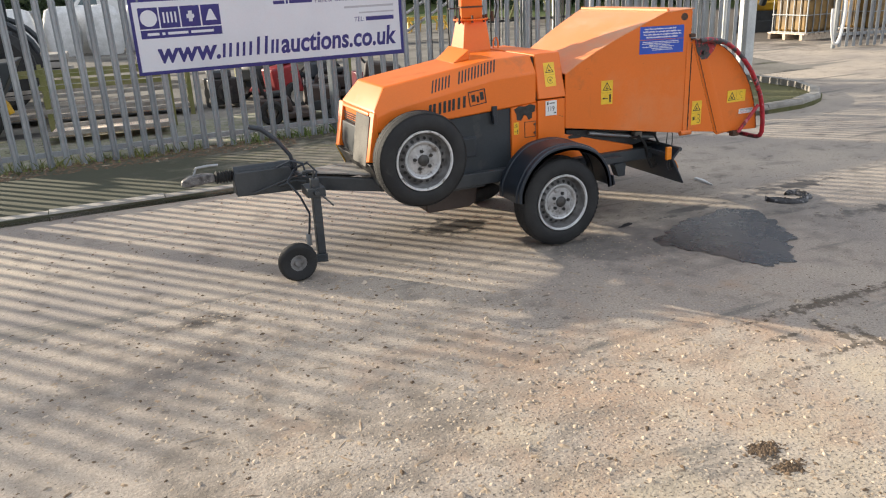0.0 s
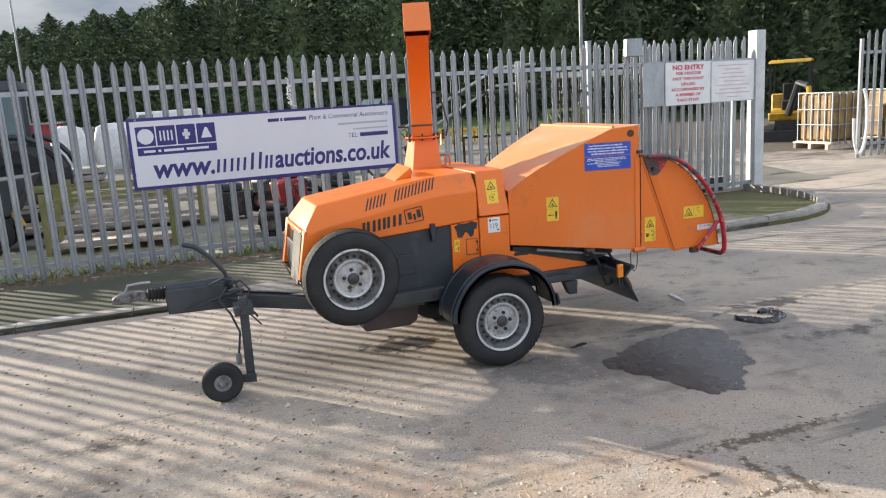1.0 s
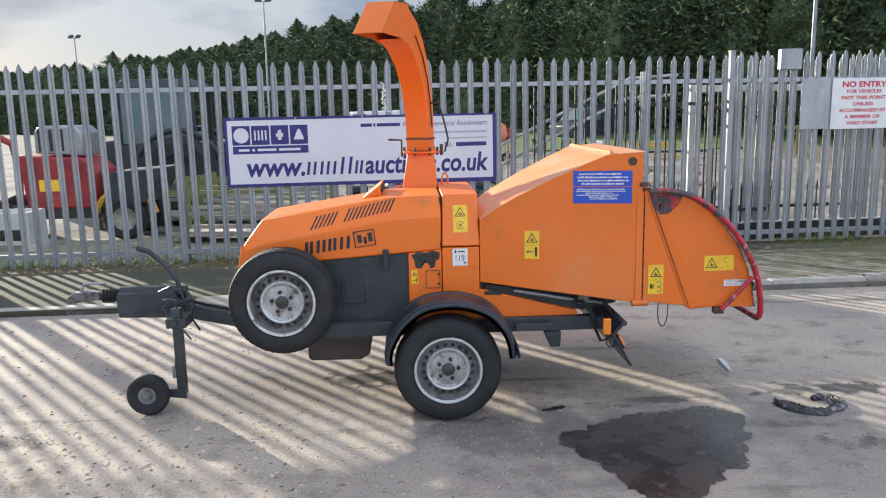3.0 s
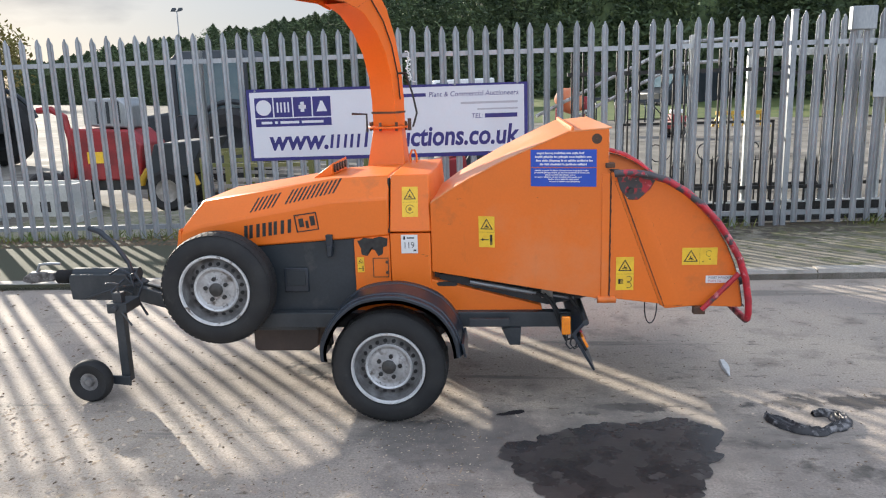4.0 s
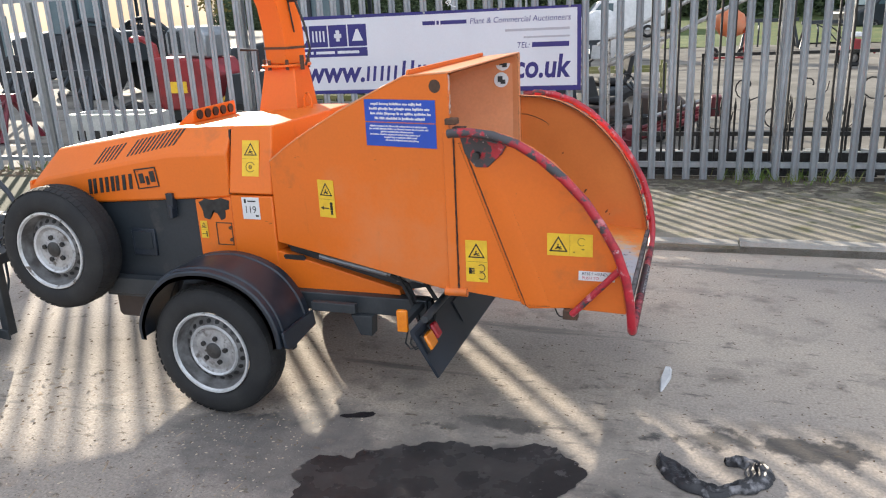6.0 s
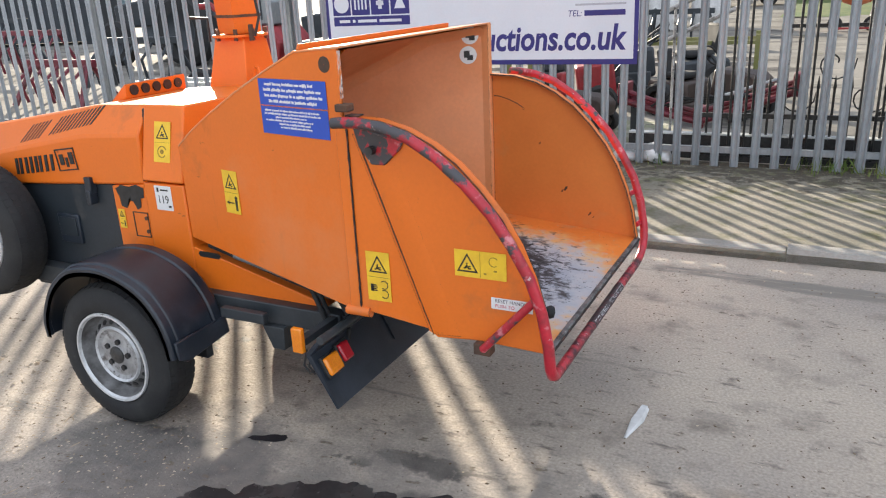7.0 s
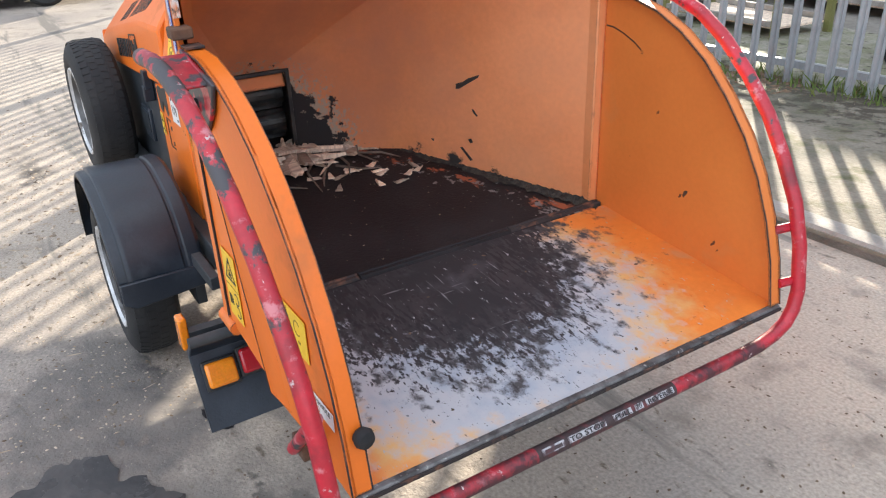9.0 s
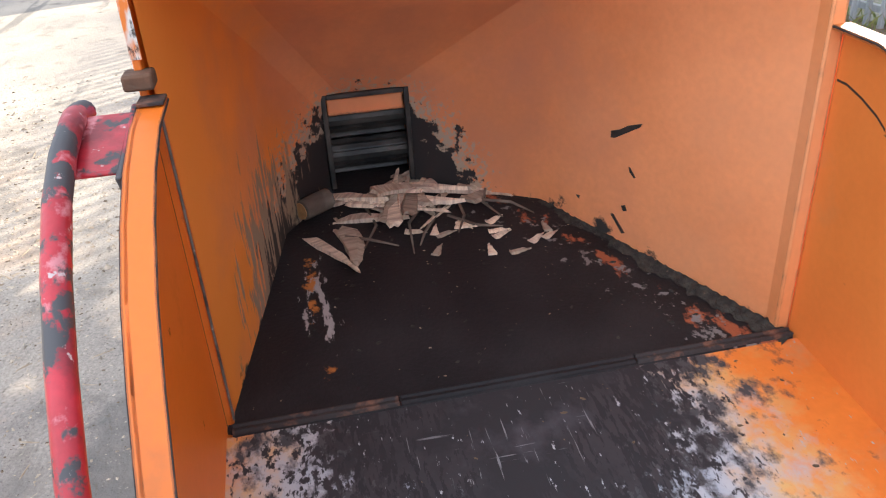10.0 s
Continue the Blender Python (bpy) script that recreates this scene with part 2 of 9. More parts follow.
layer(tray_paint, (0.020, 0.017, 0.020), 42, 0.49, 0.55, 0.85, stretch=(0.7, 1.3, 1), where=around(1.15, 0.60, 0.6, 0.92, 1.0, 0, 1.4, 0.445), detail=12)
layer(tray_paint, (0.03, 0.026, 0.03), 55, 0.565, 0.60, 0.7, stretch=(0.4, 1.5, 1), where=around(1.22, 0.57, 0.6, 1.0, 1.0, 0, 0.75, 0.235), detail=4)
layer(tray_paint, (0.03, 0.026, 0.03), 120, 0.63, 0.66, 0.7, stretch=(0.5, 1.2, 1), where=around(1.36, 0.50, 0.6, 1.0, 1.0, 0, 0.30, 0.055), detail=3)
layer(tray_paint, (0.022, 0.019, 0.022), 7, 0.50, 0.66, 0.85, where=around(1.2, 0.60, 0.6, 0.92, 1.0, 0, 1.0, 0.22))
layer(tray_paint, (0.40, 0.40, 0.42), 70, 0.68, 0.71, 0.5, stretch=(0.5, 1.5, 1), detail=3)
layer(tray_paint, (0.04, 0.032, 0.03), 34, 0.73, 0.745, 0.75, stretch=(0.45, 1.3, 1))
layer(tray_paint, (0.30, 0.29, 0.30), 90, 0.71, 0.78, 0.6, stretch=(0.3, 1.2, 1), where=around(1.18, 0.58, 0.6, 1.0, 1.0, 0, 0.3, 0.03), detail=2)
layer(tray_paint, (0.055, 0.049, 0.058), 11, 0.58, 0.80, 0.75, where=around(1.22, 0.60, 0.6, 1.2, 1.0, 0, 0.5, 0.10), detail=12)
layer(tray_paint, (0.20, 0.195, 0.205), 38, 0.70, 0.74, 0.6, stretch=(0.12, 2.4, 1), where=around(1.22, 0.60, 0.6, 1.2, 1.0, 0, 0.3, 0.07), detail=3)
layer(tray_paint, (0.16, 0.155, 0.165), 42, 0.71, 0.75, 0.6, stretch=(2.2, 0.14, 1), where=around(1.22, 0.60, 0.6, 1.2, 1.0, 0, 0.3, 0.07), detail=3)
soot = mat("dark_residue", (0.012, 0.0105, 0.0125), (0.022, 0.019, 0.021), rough=0.7, scale=6, fine=120, bump=0.25, grit=0.3)
layer(soot, (0.34, 0.10, 0.045), 13, 0.60, 0.65, 0.6, stretch=(0.7, 1, 1), where=band(-0.475, 0.88, -0.458, 2.4, 0.10))
layer(soot, (0.20, 0.19, 0.19), 34, 0.60, 0.64, 0.6, where=band(-0.475, 0.88, -0.43, 1.6, 0.060))
layer(soot, (0.36, 0.34, 0.34), 22, 0.60, 0.64, 0.6, stretch=(0.6, 1.5, 1), where=around(0.74, 0.275, 0.7, 0.55, 4.2, 0, 1.0, 0.145))
layer(soot, (0.46, 0.17, 0.04), 12, 0.62, 0.66, 0.6, where=around(0.76, 0.27, 0.7, 0.6, 4.6, 0, 1.0, 0.145))
compost = mat("packed_bark", (0.020, 0.020, 0.018), (0.05, 0.047, 0.04), rough=0.9, scale=40, fine=120, bump=0.5, grit=0.5)
layer(compost, (0.14, 0.11, 0.08), 60, 0.66, 0.70, 0.9)
layer(soot, (0.40, 0.37, 0.35), 150, 0.745, 0.765, 0.6)
soot.node_tree.nodes["Principled BSDF"].inputs["Specular IOR Level"].default_value = 0.3
charcoal = mat("charcoal_paint", (0.020, 0.027, 0.034), (0.032, 0.038, 0.046), rough=0.5, scale=3, fine=80, bump=0.03)
layer(charcoal, (0.10, 0.092, 0.085), 5, 0.62, 0.85, 0.8)
blackmetal = mat("dark_chassis_steel", (0.024, 0.03, 0.036), (0.05, 0.055, 0.06), rough=0.5, scale=5, fine=70, bump=0.08)
layer(blackmetal, (0.18, 0.09, 0.05), 9, 0.66, 0.76, 0.8)
plastic = mat("black_plastic", (0.014, 0.020, 0.030), (0.026, 0.034, 0.046), rough=0.34, scale=4, fine=140, bump=0.06)
layer(plastic, (0.06, 0.072, 0.09), 6, 0.62, 0.9, 0.75)
layer(plastic, (0.040, 0.050, 0.068), 5, 0.52, 0.80, 0.5, detail=10)
layer(plastic, (0.14, 0.13, 0.115), 26, 0.68, 0.74, 0.8, detail=10)
rubber = mat("tyre_rubber", (0.014, 0.0145, 0.016), (0.028, 0.028, 0.028), rough=0.8, scale=8, fine=120, bump=0.1)
layer(rubber, (0.075, 0.07, 0.065), 10, 0.64, 0.86, 0.9)
silver = mat("silver_wheel_paint", (0.66, 0.67, 0.68), (0.50, 0.505, 0.51), rough=0.42, metal=0.3, scale=9, fine=80, bump=0.04)
layer(silver, (0.12, 0.09, 0.06), 22, 0.58, 0.70, 0.8)
dish = mat("dull_wheel_paint", (0.46, 0.46, 0.465), (0.27, 0.265, 0.26), rough=0.5, metal=0.3, scale=11, fine=80, bump=0.06)
layer(dish, (0.12, 0.105, 0.095), 16, 0.54, 0.66, 0.7, detail=10)
layer(silver, (0.14, 0.12, 0.105), 22, 0.60, 0.70, 0.7, detail=10)
dark_dish = mat("grimy_shaded_wheel_paint", (0.22, 0.22, 0.22), (0.085, 0.08, 0.078), rough=0.5, scale=14, fine=80, bump=0.06)
layer(dish, (0.12, 0.10, 0.085), 26, 0.60, 0.70, 0.8)
layer(dish, (0.05, 0.045, 0.04), 30, 0.62, 0.70, 0.8)
edge_rust = mat("rusty_edge", (0.028, 0.022, 0.022), (0.17, 0.075, 0.045), rough=0.8, scale=30, fine=120, bump=0.3, mix=(0.52, 0.72))
rust = mat("rusty_steel", (0.07, 0.045, 0.032), (0.14, 0.07, 0.04), rough=0.8, scale=14, fine=120, bump=0.25)
zinc = mat("galvanised_steel", (0.36, 0.38, 0.40), (0.28, 0.30, 0.32), rough=0.42, metal=0.55, scale=5, fine=60, bump=0.05, each=0.14, stretch=(1, 1, 0.3))
layer(zinc, (0.30, 0.29, 0.26), 7, 0.62, 0.85, 0.7, stretch=(1, 1, 0.15))
post_paint = mat("pale_post_steel", (0.58, 0.6, 0.6), (0.48, 0.5, 0.5), rough=0.5, metal=0.2, scale=4, fine=50, bump=0.05)
layer(post_paint, (0.25, 0.17, 0.1), 10, 0.7, 0.78, 0.8)
red = mat("red_paint", (0.50, 0.020, 0.038), (0.40, 0.017, 0.03), rough=0.36, scale=8, fine=90, bump=0.05, coat=0.15)
layer(red, (0.22, 0.02, 0.03), 11, 0.5, 0.66, 0.5)
layer(red, (0.58, 0.20, 0.22), 26, 0.57, 0.66, 0.55, detail=12)
layer(red, (0.060, 0.056, 0.062), 15, 0.545, 0.585, 0.55, where=linear(-0.16, -0.05, 0.10, 0.165), detail=13)
# underside of the low bar: grime, and its shading painted in
layer(red, (0.075, 0.022, 0.028), 14, 0.50, 0.66, 0.6, where=linear(0, 0, -5, 2.62))
layer(red, (0.55, 0.44, 0.43), 48, 0.66, 0.69, 0.6, detail=10)
maroon = mat("dark_maroon_paint", (0.17, 0.018, 0.035), (0.09, 0.014, 0.02), rough=0.4, scale=8)
tank_paint = mat("brown_tank_paint", (0.045, 0.032, 0.028), (0.07, 0.05, 0.042), rough=0.55, scale=5)
dusty = mat("dusty_plate", (0.36, 0.34, 0.31), (0.22, 0.2, 0.18), rough=0.7, scale=7, fine=60, bump=0.1)
redplain = mat("red_machine_paint", (0.30, 0.022, 0.028), (0.17, 0.016, 0.02), rough=0.45, scale=4)
yellow = mat("yellow_sticker", (0.86, 0.56, 0.03), (0.78, 0.48, 0.03), rough=0.4, scale=30, fine=200, bump=0.0, grit=0.06)
yellow_paint = mat("yellow_paint", (0.55, 0.33, 0.018), (0.38, 0.23, 0.018), rough=0.45, scale=5)
ink = mat("black_print", (0.015, 0.015, 0.016), (0.03, 0.03, 0.03), rough=0.5, scale=30, bump=0.0)
white = mat("white_plastic", (0.78, 0.78, 0.78), (0.7, 0.7, 0.7), rough=0.45, scale=6, fine=100, bump=0.02, grit=0.05)
white_board = mat("white_banner_board", (0.70, 0.71, 0.76), (0.64, 0.65, 0.70), rough=0.5, scale=1.2, fine=60, bump=0.02, grit=0.04)
navy = mat("navy_print", (0.028, 0.025, 0.16), (0.035, 0.03, 0.19), rough=0.5, scale=5, bump=0.0, grit=0.08)
greyprint = mat("grey_print", (0.42, 0.42, 0.47), (0.46, 0.46, 0.5), rough=0.5, scale=5, bump=0.0)
bluelabel = mat("blue_sticker", (0.02, 0.075, 0.46), (0.025, 0.085, 0.5), rough=0.35, scale=8, bump=0.0, grit=0.06)
pinkprint = mat("faded_pink_print", (0.62, 0.36, 0.40), (0.66, 0.46, 0.50), rough=0.5, scale=40, bump=0.0)
transfer = mat("worn_transfer", (0.46, 0.45, 0.47), (0.08, 0.05, 0.055), rough=0.5, scale=60, fine=90, bump=0.1, mix=(0.44, 0.58))
mark_brown = mat("faded_dark_print", (0.28, 0.17, 0.02), (0.36, 0.22, 0.02), rough=0.5, scale=30, bump=0.0)
redprint = mat("red_print", (0.50, 0.03, 0.06), (0.55, 0.05, 0.08), rough=0.5, scale=10, bump=0.0)
amber = mat("amber_lens", (0.85, 0.26, 0.01), (0.8, 0.22, 0.01), rough=0.2, scale=40, fine=160, bump=0.08, coat=0.5)
redlens = mat("red_lens", (0.45, 0.01, 0.02), (0.4, 0.01, 0.02), rough=0.2, scale=40, fine=160, bump=0.08, coat=0.5)
darksteel = mat("dark_feed_steel", (0.03, 0.033, 0.036), (0.09, 0.085, 0.08), rough=0.45, metal=0.5, scale=12, fine=80, bump=0.2)
wood = mat("split_wood", (0.68, 0.57, 0.45), (0.42, 0.33, 0.26), rough=0.8, scale=14, fine=60, bump=0.3, stretch=(6, 1, 1), each=0.5)
bark = mat("bark", (0.10, 0.08, 0.065), (0.22, 0.19, 0.16), rough=0.9, scale=12, fine=50, bump=0.4)
concrete = mat("concrete_kerb", (0.33, 0.31, 0.28), (0.24, 0.225, 0.2), rough=0.85, scale=7, fine=70, bump=0.25, each=0.12)
layer(concrete, (0.09, 0.10, 0.05), 5, 0.64, 0.8, 0.9)
mesh_mat = mat("dusty_mesh", (0.13, 0.12, 0.105), (0.085, 0.08, 0.07), rough=0.7, scale=6, fine=220, bump=0.3, grit=0.5)
lip_steel = mat("bare_lip_steel", (0.17, 0.165, 0.165), (0.06, 0.055, 0.055), rough=0.55, metal=0.3, scale=30, fine=90, bump=0.25)
layer(lip_steel, (0.34, 0.33, 0.32), 90, 0.60, 0.66, 0.6)
chipped_edge = mat("chipped_edge", (0.74, 0.20, 0.03), (0.70, 0.66, 0.62), rough=0.5, scale=38, fine=90, bump=0.1, mix=(0.46, 0.54), stretch=(1, 1, 0.3))
layer(chipped_edge, (0.04, 0.035, 0.035), 42, 0.55, 0.60, 0.7, stretch=(1, 1, 0.4))
sawn = mat("sawn_end", (0.40, 0.22, 0.09), (0.28, 0.15, 0.06), rough=0.8, scale=60, fine=120, bump=0.2)
seam_grime = mat("seam_grime", (0.16, 0.05, 0.02), (0.05, 0.03, 0.022), rough=0.8, scale=18, fine=90, bump=0.2)
worn_bar = mat("worn_bar_metal", (0.05, 0.03, 0.032), (0.16, 0.04, 0.045), rough=0.55, scale=35, fine=90, bump=0.2, mix=(0.5, 0.7))
ground_mat = mat("worn_tarmac", (0.46, 0.39, 0.315), (0.31, 0.27, 0.235), rough=0.88, scale=0.7, fine=85, bump=0.35, mix=(0.36, 0.64), grit=0.55)
layer(ground_mat, (0.15, 0.135, 0.12), 1.6, 0.60, 0.75, 0.75, stretch=(0.5, 1, 1))
layer(ground_mat, (0.17, 0.145, 0.12), 4.0, 0.54, 0.76, 0.8)
layer(ground_mat, (0.10, 0.085, 0.07), 5.5, 0.64, 0.74, 0.8)
layer(ground_mat, (0.20, 0.18, 0.155), 1.1, 0.57, 0.62, 0.8, stretch=(0.25, 2.2, 1))
layer(ground_mat, (0.06, 0.052, 0.047), 7, 0.60, 0.68, 0.6, where=around(0.30, -0.07, 0, 0.6, 3.0, 0, 0.9, 0.32))
layer(ground_mat, (0.08, 0.07, 0.062), 7, 0.60, 0.70, 0.6, where=around(2.35, 0.25, 0, 0.6, 2.6, 0, 0.9, 0.33))
layer(ground_mat, (0.08, 0.07, 0.062), 8, 0.60, 0.70, 0.6, where=around(1.25, 0.17, 0, 0.9, 3.2, 0, 0.9, 0.27))
# dark tarmac by the near wheel, with some of its shade painted in
layer(ground_mat, (0.125, 0.115, 0.108), 3, 0.45, 0.68, 0.85, where=around(0.50, -0.22, 0, 0.62, 1.0, 0, 0.55, 0.24), detail=10)
layer(ground_mat, (0.07, 0.06, 0.05), 9, 0.60, 0.70, 0.7, where=around(-0.42, 0.72, 0, 0.9, 1.4, 0, 0.9, 0.33))
layer(ground_mat, (0.06, 0.054, 0.05), 8, 0.56, 0.72, 0.6, where=around(1.82, -0.235, 0, 1.0, 5.0, 0, 0.95, 0.33), detail=10)
layer(ground_mat, (0.05, 0.042, 0.04), 9, 0.56, 0.72, 0.6, where=around(1.38, 0.0, 0, 1.6, 9.0, 0, 0.95, 0.34), detail=10)
layer(ground_mat, (0.07, 0.06, 0.052), 14, 0.58, 0.68, 0.7, where=around(1.02, 0.10, 0, 2.5, 8.0, 0, 0.95, 0.25), detail=10)
layer(ground_mat, (0.10, 0.088, 0.075), 6, 0.60, 0.74, 0.7, where=around(2.3, -0.5, 0, 0.45, 2.0, 0, 0.8, 0.25))
layer(ground_mat, (0.16, 0.135, 0.115), 5, 0.50, 0.86, 0.8, where=around(-2.5, -0.6, 0, 0.6, 0.9, 0, 0.55, 0.24), detail=10)
layer(ground_mat, (0.19, 0.16, 0.13), 3.4, 0.52, 0.72, 0.85, where=around(-2.1, -1.5, 0, 0.35, 0.8, 0, 0.3, 0.12))
layer(ground_mat, (0.50, 0.42, 0.31), 1.8, 0.50, 0.70, 0.9, where=around(-0.6, -2.6, 0, 0.35, 0.6, 0, 0.3, 0.12))
layer(ground_mat, (0.13, 0.11, 0.09), 5, 0.56, 0.76, 0.85, where=around(-2.45, -0.12, 0, 0.75, 1.5, 0, 0.5, 0.17), detail=10)
# greyer worn ground that also deepens the chipper's shadow in colour
layer(ground_mat, (0.22, 0.195, 0.17), 3.2, 0.50, 0.74, 0.85, where=around(1.1, -0.2, 0, 0.5, 0.8, 0, 0.35, 0.20), detail=10)
layer(ground_mat, (0.40, 0.29, 0.21), 2.4, 0.52, 0.72, 0.9, where=around(-0.7, -1.7, 0, 0.4, 0.6, 0, 0.3, 0.16), detail=10)
layer(ground_mat, (0.05, 0.04, 0.03), 9, 0.60, 0.66, 0.8, where=around(-0.60, -2.42, 0, 3.0, 5.0, 0, 1.0, 0.26))
layer(ground_mat, (0.17, 0.145, 0.12), 2.6, 0.52, 0.80, 0.8, stretch=(0.8, 1.3, 1), where=around(-1.6, -1.6, 0, 0.35, 0.6, 0, 0.25, 0.10))
layer(ground_mat, (0.54, 0.465, 0.37), 60, 0.60, 0.72, 0.9, where=around(-1.2, -2.8, 0, 0.3, 0.3, 0, 0.10, 0.07))
# hedge shadow beyond the gateway, painted as darker brown ground
layer(ground_mat, (0.11, 0.092, 0.075), 1.2, 0.42, 0.62, 0.9, where=linear(0.06, 0.06, 0, -1.22))
layer(ground_mat, (0.62, 0.56, 0.46), 22, 0.73, 0.76, 0.9)
layer(ground_mat, (0.09, 0.076, 0.064), 75, 0.58, 0.66, 0.9, where=around(-1.0, -2.6, 0, 0.3, 0.3, 0, 0.10, 0.045))
for mx, my, sx, sy, d in ((0.44, -1.77, 9, 1.6, 0.24), (0.535, -1.92, 9, 2.0, 0.26), (0.38, -1.945, 1.5, 12, 0.22), (0.20, -1.73, 2.0, 12, 0.20), (0.70, -1.52, 0.55, 6, 0.22), (0.05, -2.0, 3, 9, 0.14)):
    layer(ground_mat, (0.13, 0.105, 0.08), 22, 0.50, 0.64, 0.9, where=around(mx, my, 0, sx, sy, 0, 0.7, d), detail=10)
layer(ground_mat, (0.14, 0.12, 0.105), 13, 0.60, 0.72, 0.85, stretch=(0.45, 1.3, 1), where=around(1.6, 0.3, 0, 0.3, 0.3, 0, 0.12, 0.03))
layer(ground_mat, (0.07, 0.058, 0.048), 30, 0.74, 0.76, 0.9)
gn, gl = ground_mat.node_tree.nodes, ground_mat.node_tree.links
g_tc, g_noise, g_bump = gn.new("ShaderNodeTexCoord"), gn.new("ShaderNodeTexNoise"), gn.new("ShaderNodeBump")
g_noise.inputs["Scale"].default_value, g_noise.inputs["Detail"].default_value, g_noise.inputs["Roughness"].default_value = 24, 4, 0.6
g_bump.inputs["Strength"].default_value, g_bump.inputs["Distance"].default_value = 0.28, 0.02
gl.new(g_tc.outputs["Object"], g_noise.inputs["Vector"]), gl.new(g_noise.outputs["Fac"], g_bump.inputs["Height"])
gl.new(g_bump.outputs["Normal"], gn["Principled BSDF"].inputs["Normal"].links[0].from_node.inputs["Normal"])
layer(ground_mat, (0.15, 0.12, 0.09), 17, 0.62, 0.70, 0.9, stretch=(0.6, 1.2, 1), where=around(0, 0, 0, 0.2, 0.2, 0, 0.05, 0.02))
pave_mat = mat("mossy_tarmac", (0.23, 0.205, 0.16), (0.15, 0.138, 0.105), rough=0.9, scale=2.2, fine=45, bump=0.5, grit=0.35)
layer(pave_mat, (0.09, 0.09, 0.035), 4.2, 0.52, 0.70, 0.95, where=linear(0, 0.06, 0, -0.22))
layer(pave_mat, (0.055, 0.07, 0.025), 6, 0.50, 0.62, 0.95, where=linear(-0.06, 0.0, 0, -0.22))
layer(pave_mat, (0.08, 0.10, 0.03), 7, 0.48, 0.62, 0.95, where=linear(0.06, 0.0, 0, -0.27))
layer(pave_mat, (0.06, 0.05, 0.035), 9, 0.50, 0.62, 0.95, where=linear(-0.008, 0.20, 0, -0.85))
layer(pave_mat, (0.05, 0.042, 0.03), 7, 0.62, 0.74, 0.95)
layer(pave_mat, (0.10, 0.098, 0.036), 4, 0.44, 0.62, 0.95, where=linear(0.16, 0, 0, -0.72))
layer(pave_mat, (0.062, 0.064, 0.040), 3, 0.42, 0.72, 0.95, where=linear(-0.16, 0, 0, -0.12), detail=10)
wet = mat("wet_tarmac", (0.036, 0.033, 0.033), (0.070, 0.063, 0.060), rough=0.27, scale=5, fine=34, bump=0.16)
layer(wet, (0.13, 0.118, 0.11), 7, 0.60, 0.74, 0.5, detail=12)
layer(wet, (0.10, 0.09, 0.085), 40, 0.66, 0.74, 0.5)
grass_mat = mat("grass", (0.05, 0.08, 0.018), (0.09, 0.105, 0.03), rough=0.9, scale=1.5, fine=30, bump=0.5, each=0.3)
leaf_mat = mat("conifer_foliage", (0.050, 0.080, 0.045), (0.088, 0.126, 0.066), rough=0.85, scale=0.9, fine=8, bump=0.0, grit=0.4, each=0.22)
ln, ll = leaf_mat.node_tree.nodes, leaf_mat.node_tree.links
l_geo, l_ramp, l_mul = ln.new("ShaderNodeNewGeometry"), ln.new("ShaderNodeValToRGB"), ln.new("ShaderNodeMix")
l_ramp.color_ramp.elements[0].color, l_ramp.color_ramp.elements[1].color = (0.40, 0.46, 0.48, 1), (1.9, 1.75, 1.4, 1)
l_mul.data_type, l_mul.blend_type = "RGBA", "MULTIPLY"
l_mul.inputs["Factor"].default_value = 1.0
l_old = ln["Principled BSDF"].inputs["Base Color"].links[0].from_socket
ll.new(l_geo.outputs["Random Per Island"], l_ramp.inputs["Fac"]), ll.new(l_old, l_mul.inputs["A"]), ll.new(l_ramp.outputs["Color"], l_mul.inputs["B"])
ll.new(l_mul.outputs["Result"], ln["Principled BSDF"].inputs["Base Color"])
gold_leaf = mat("yellowing_foliage", (0.22, 0.19, 0.06), (0.14, 0.13, 0.04), rough=0.9, scale=2, fine=10)
rag_mat = mat("dirty_black_cloth", (0.022, 0.021, 0.024), (0.26, 0.25, 0.255), rough=0.4, scale=22, fine=90, bump=0.3, mix=(0.56, 0.72))
bag_mat = mat("white_bulk_bag", (0.66, 0.66, 0.66), (0.55, 0.55, 0.54), rough=0.7, scale=5, fine=30, bump=0.3)
ibc_mat = mat("stained_plastic_tank", (0.30, 0.18, 0.05), (0.12, 0.075, 0.03), rough=0.5, scale=3, fine=30)
glass = mat("cab_glass", (0.10, 0.15, 0.17), (0.14, 0.19, 0.21), rough=0.12, scale=2, bump=0.0)
teal = mat("teal_paint", (0.12, 0.2, 0.24), (0.16, 0.24, 0.28), rough=0.5, scale=3)
cone_mat = mat("faded_cone_plastic", (0.75, 0.10, 0.09), (0.65, 0.08, 0.08), rough=0.5, scale=6)
tape = mat("dull_green_paint", (0.16, 0.17, 0.05), (0.22, 0.21, 0.09), rough=0.6, scale=6)


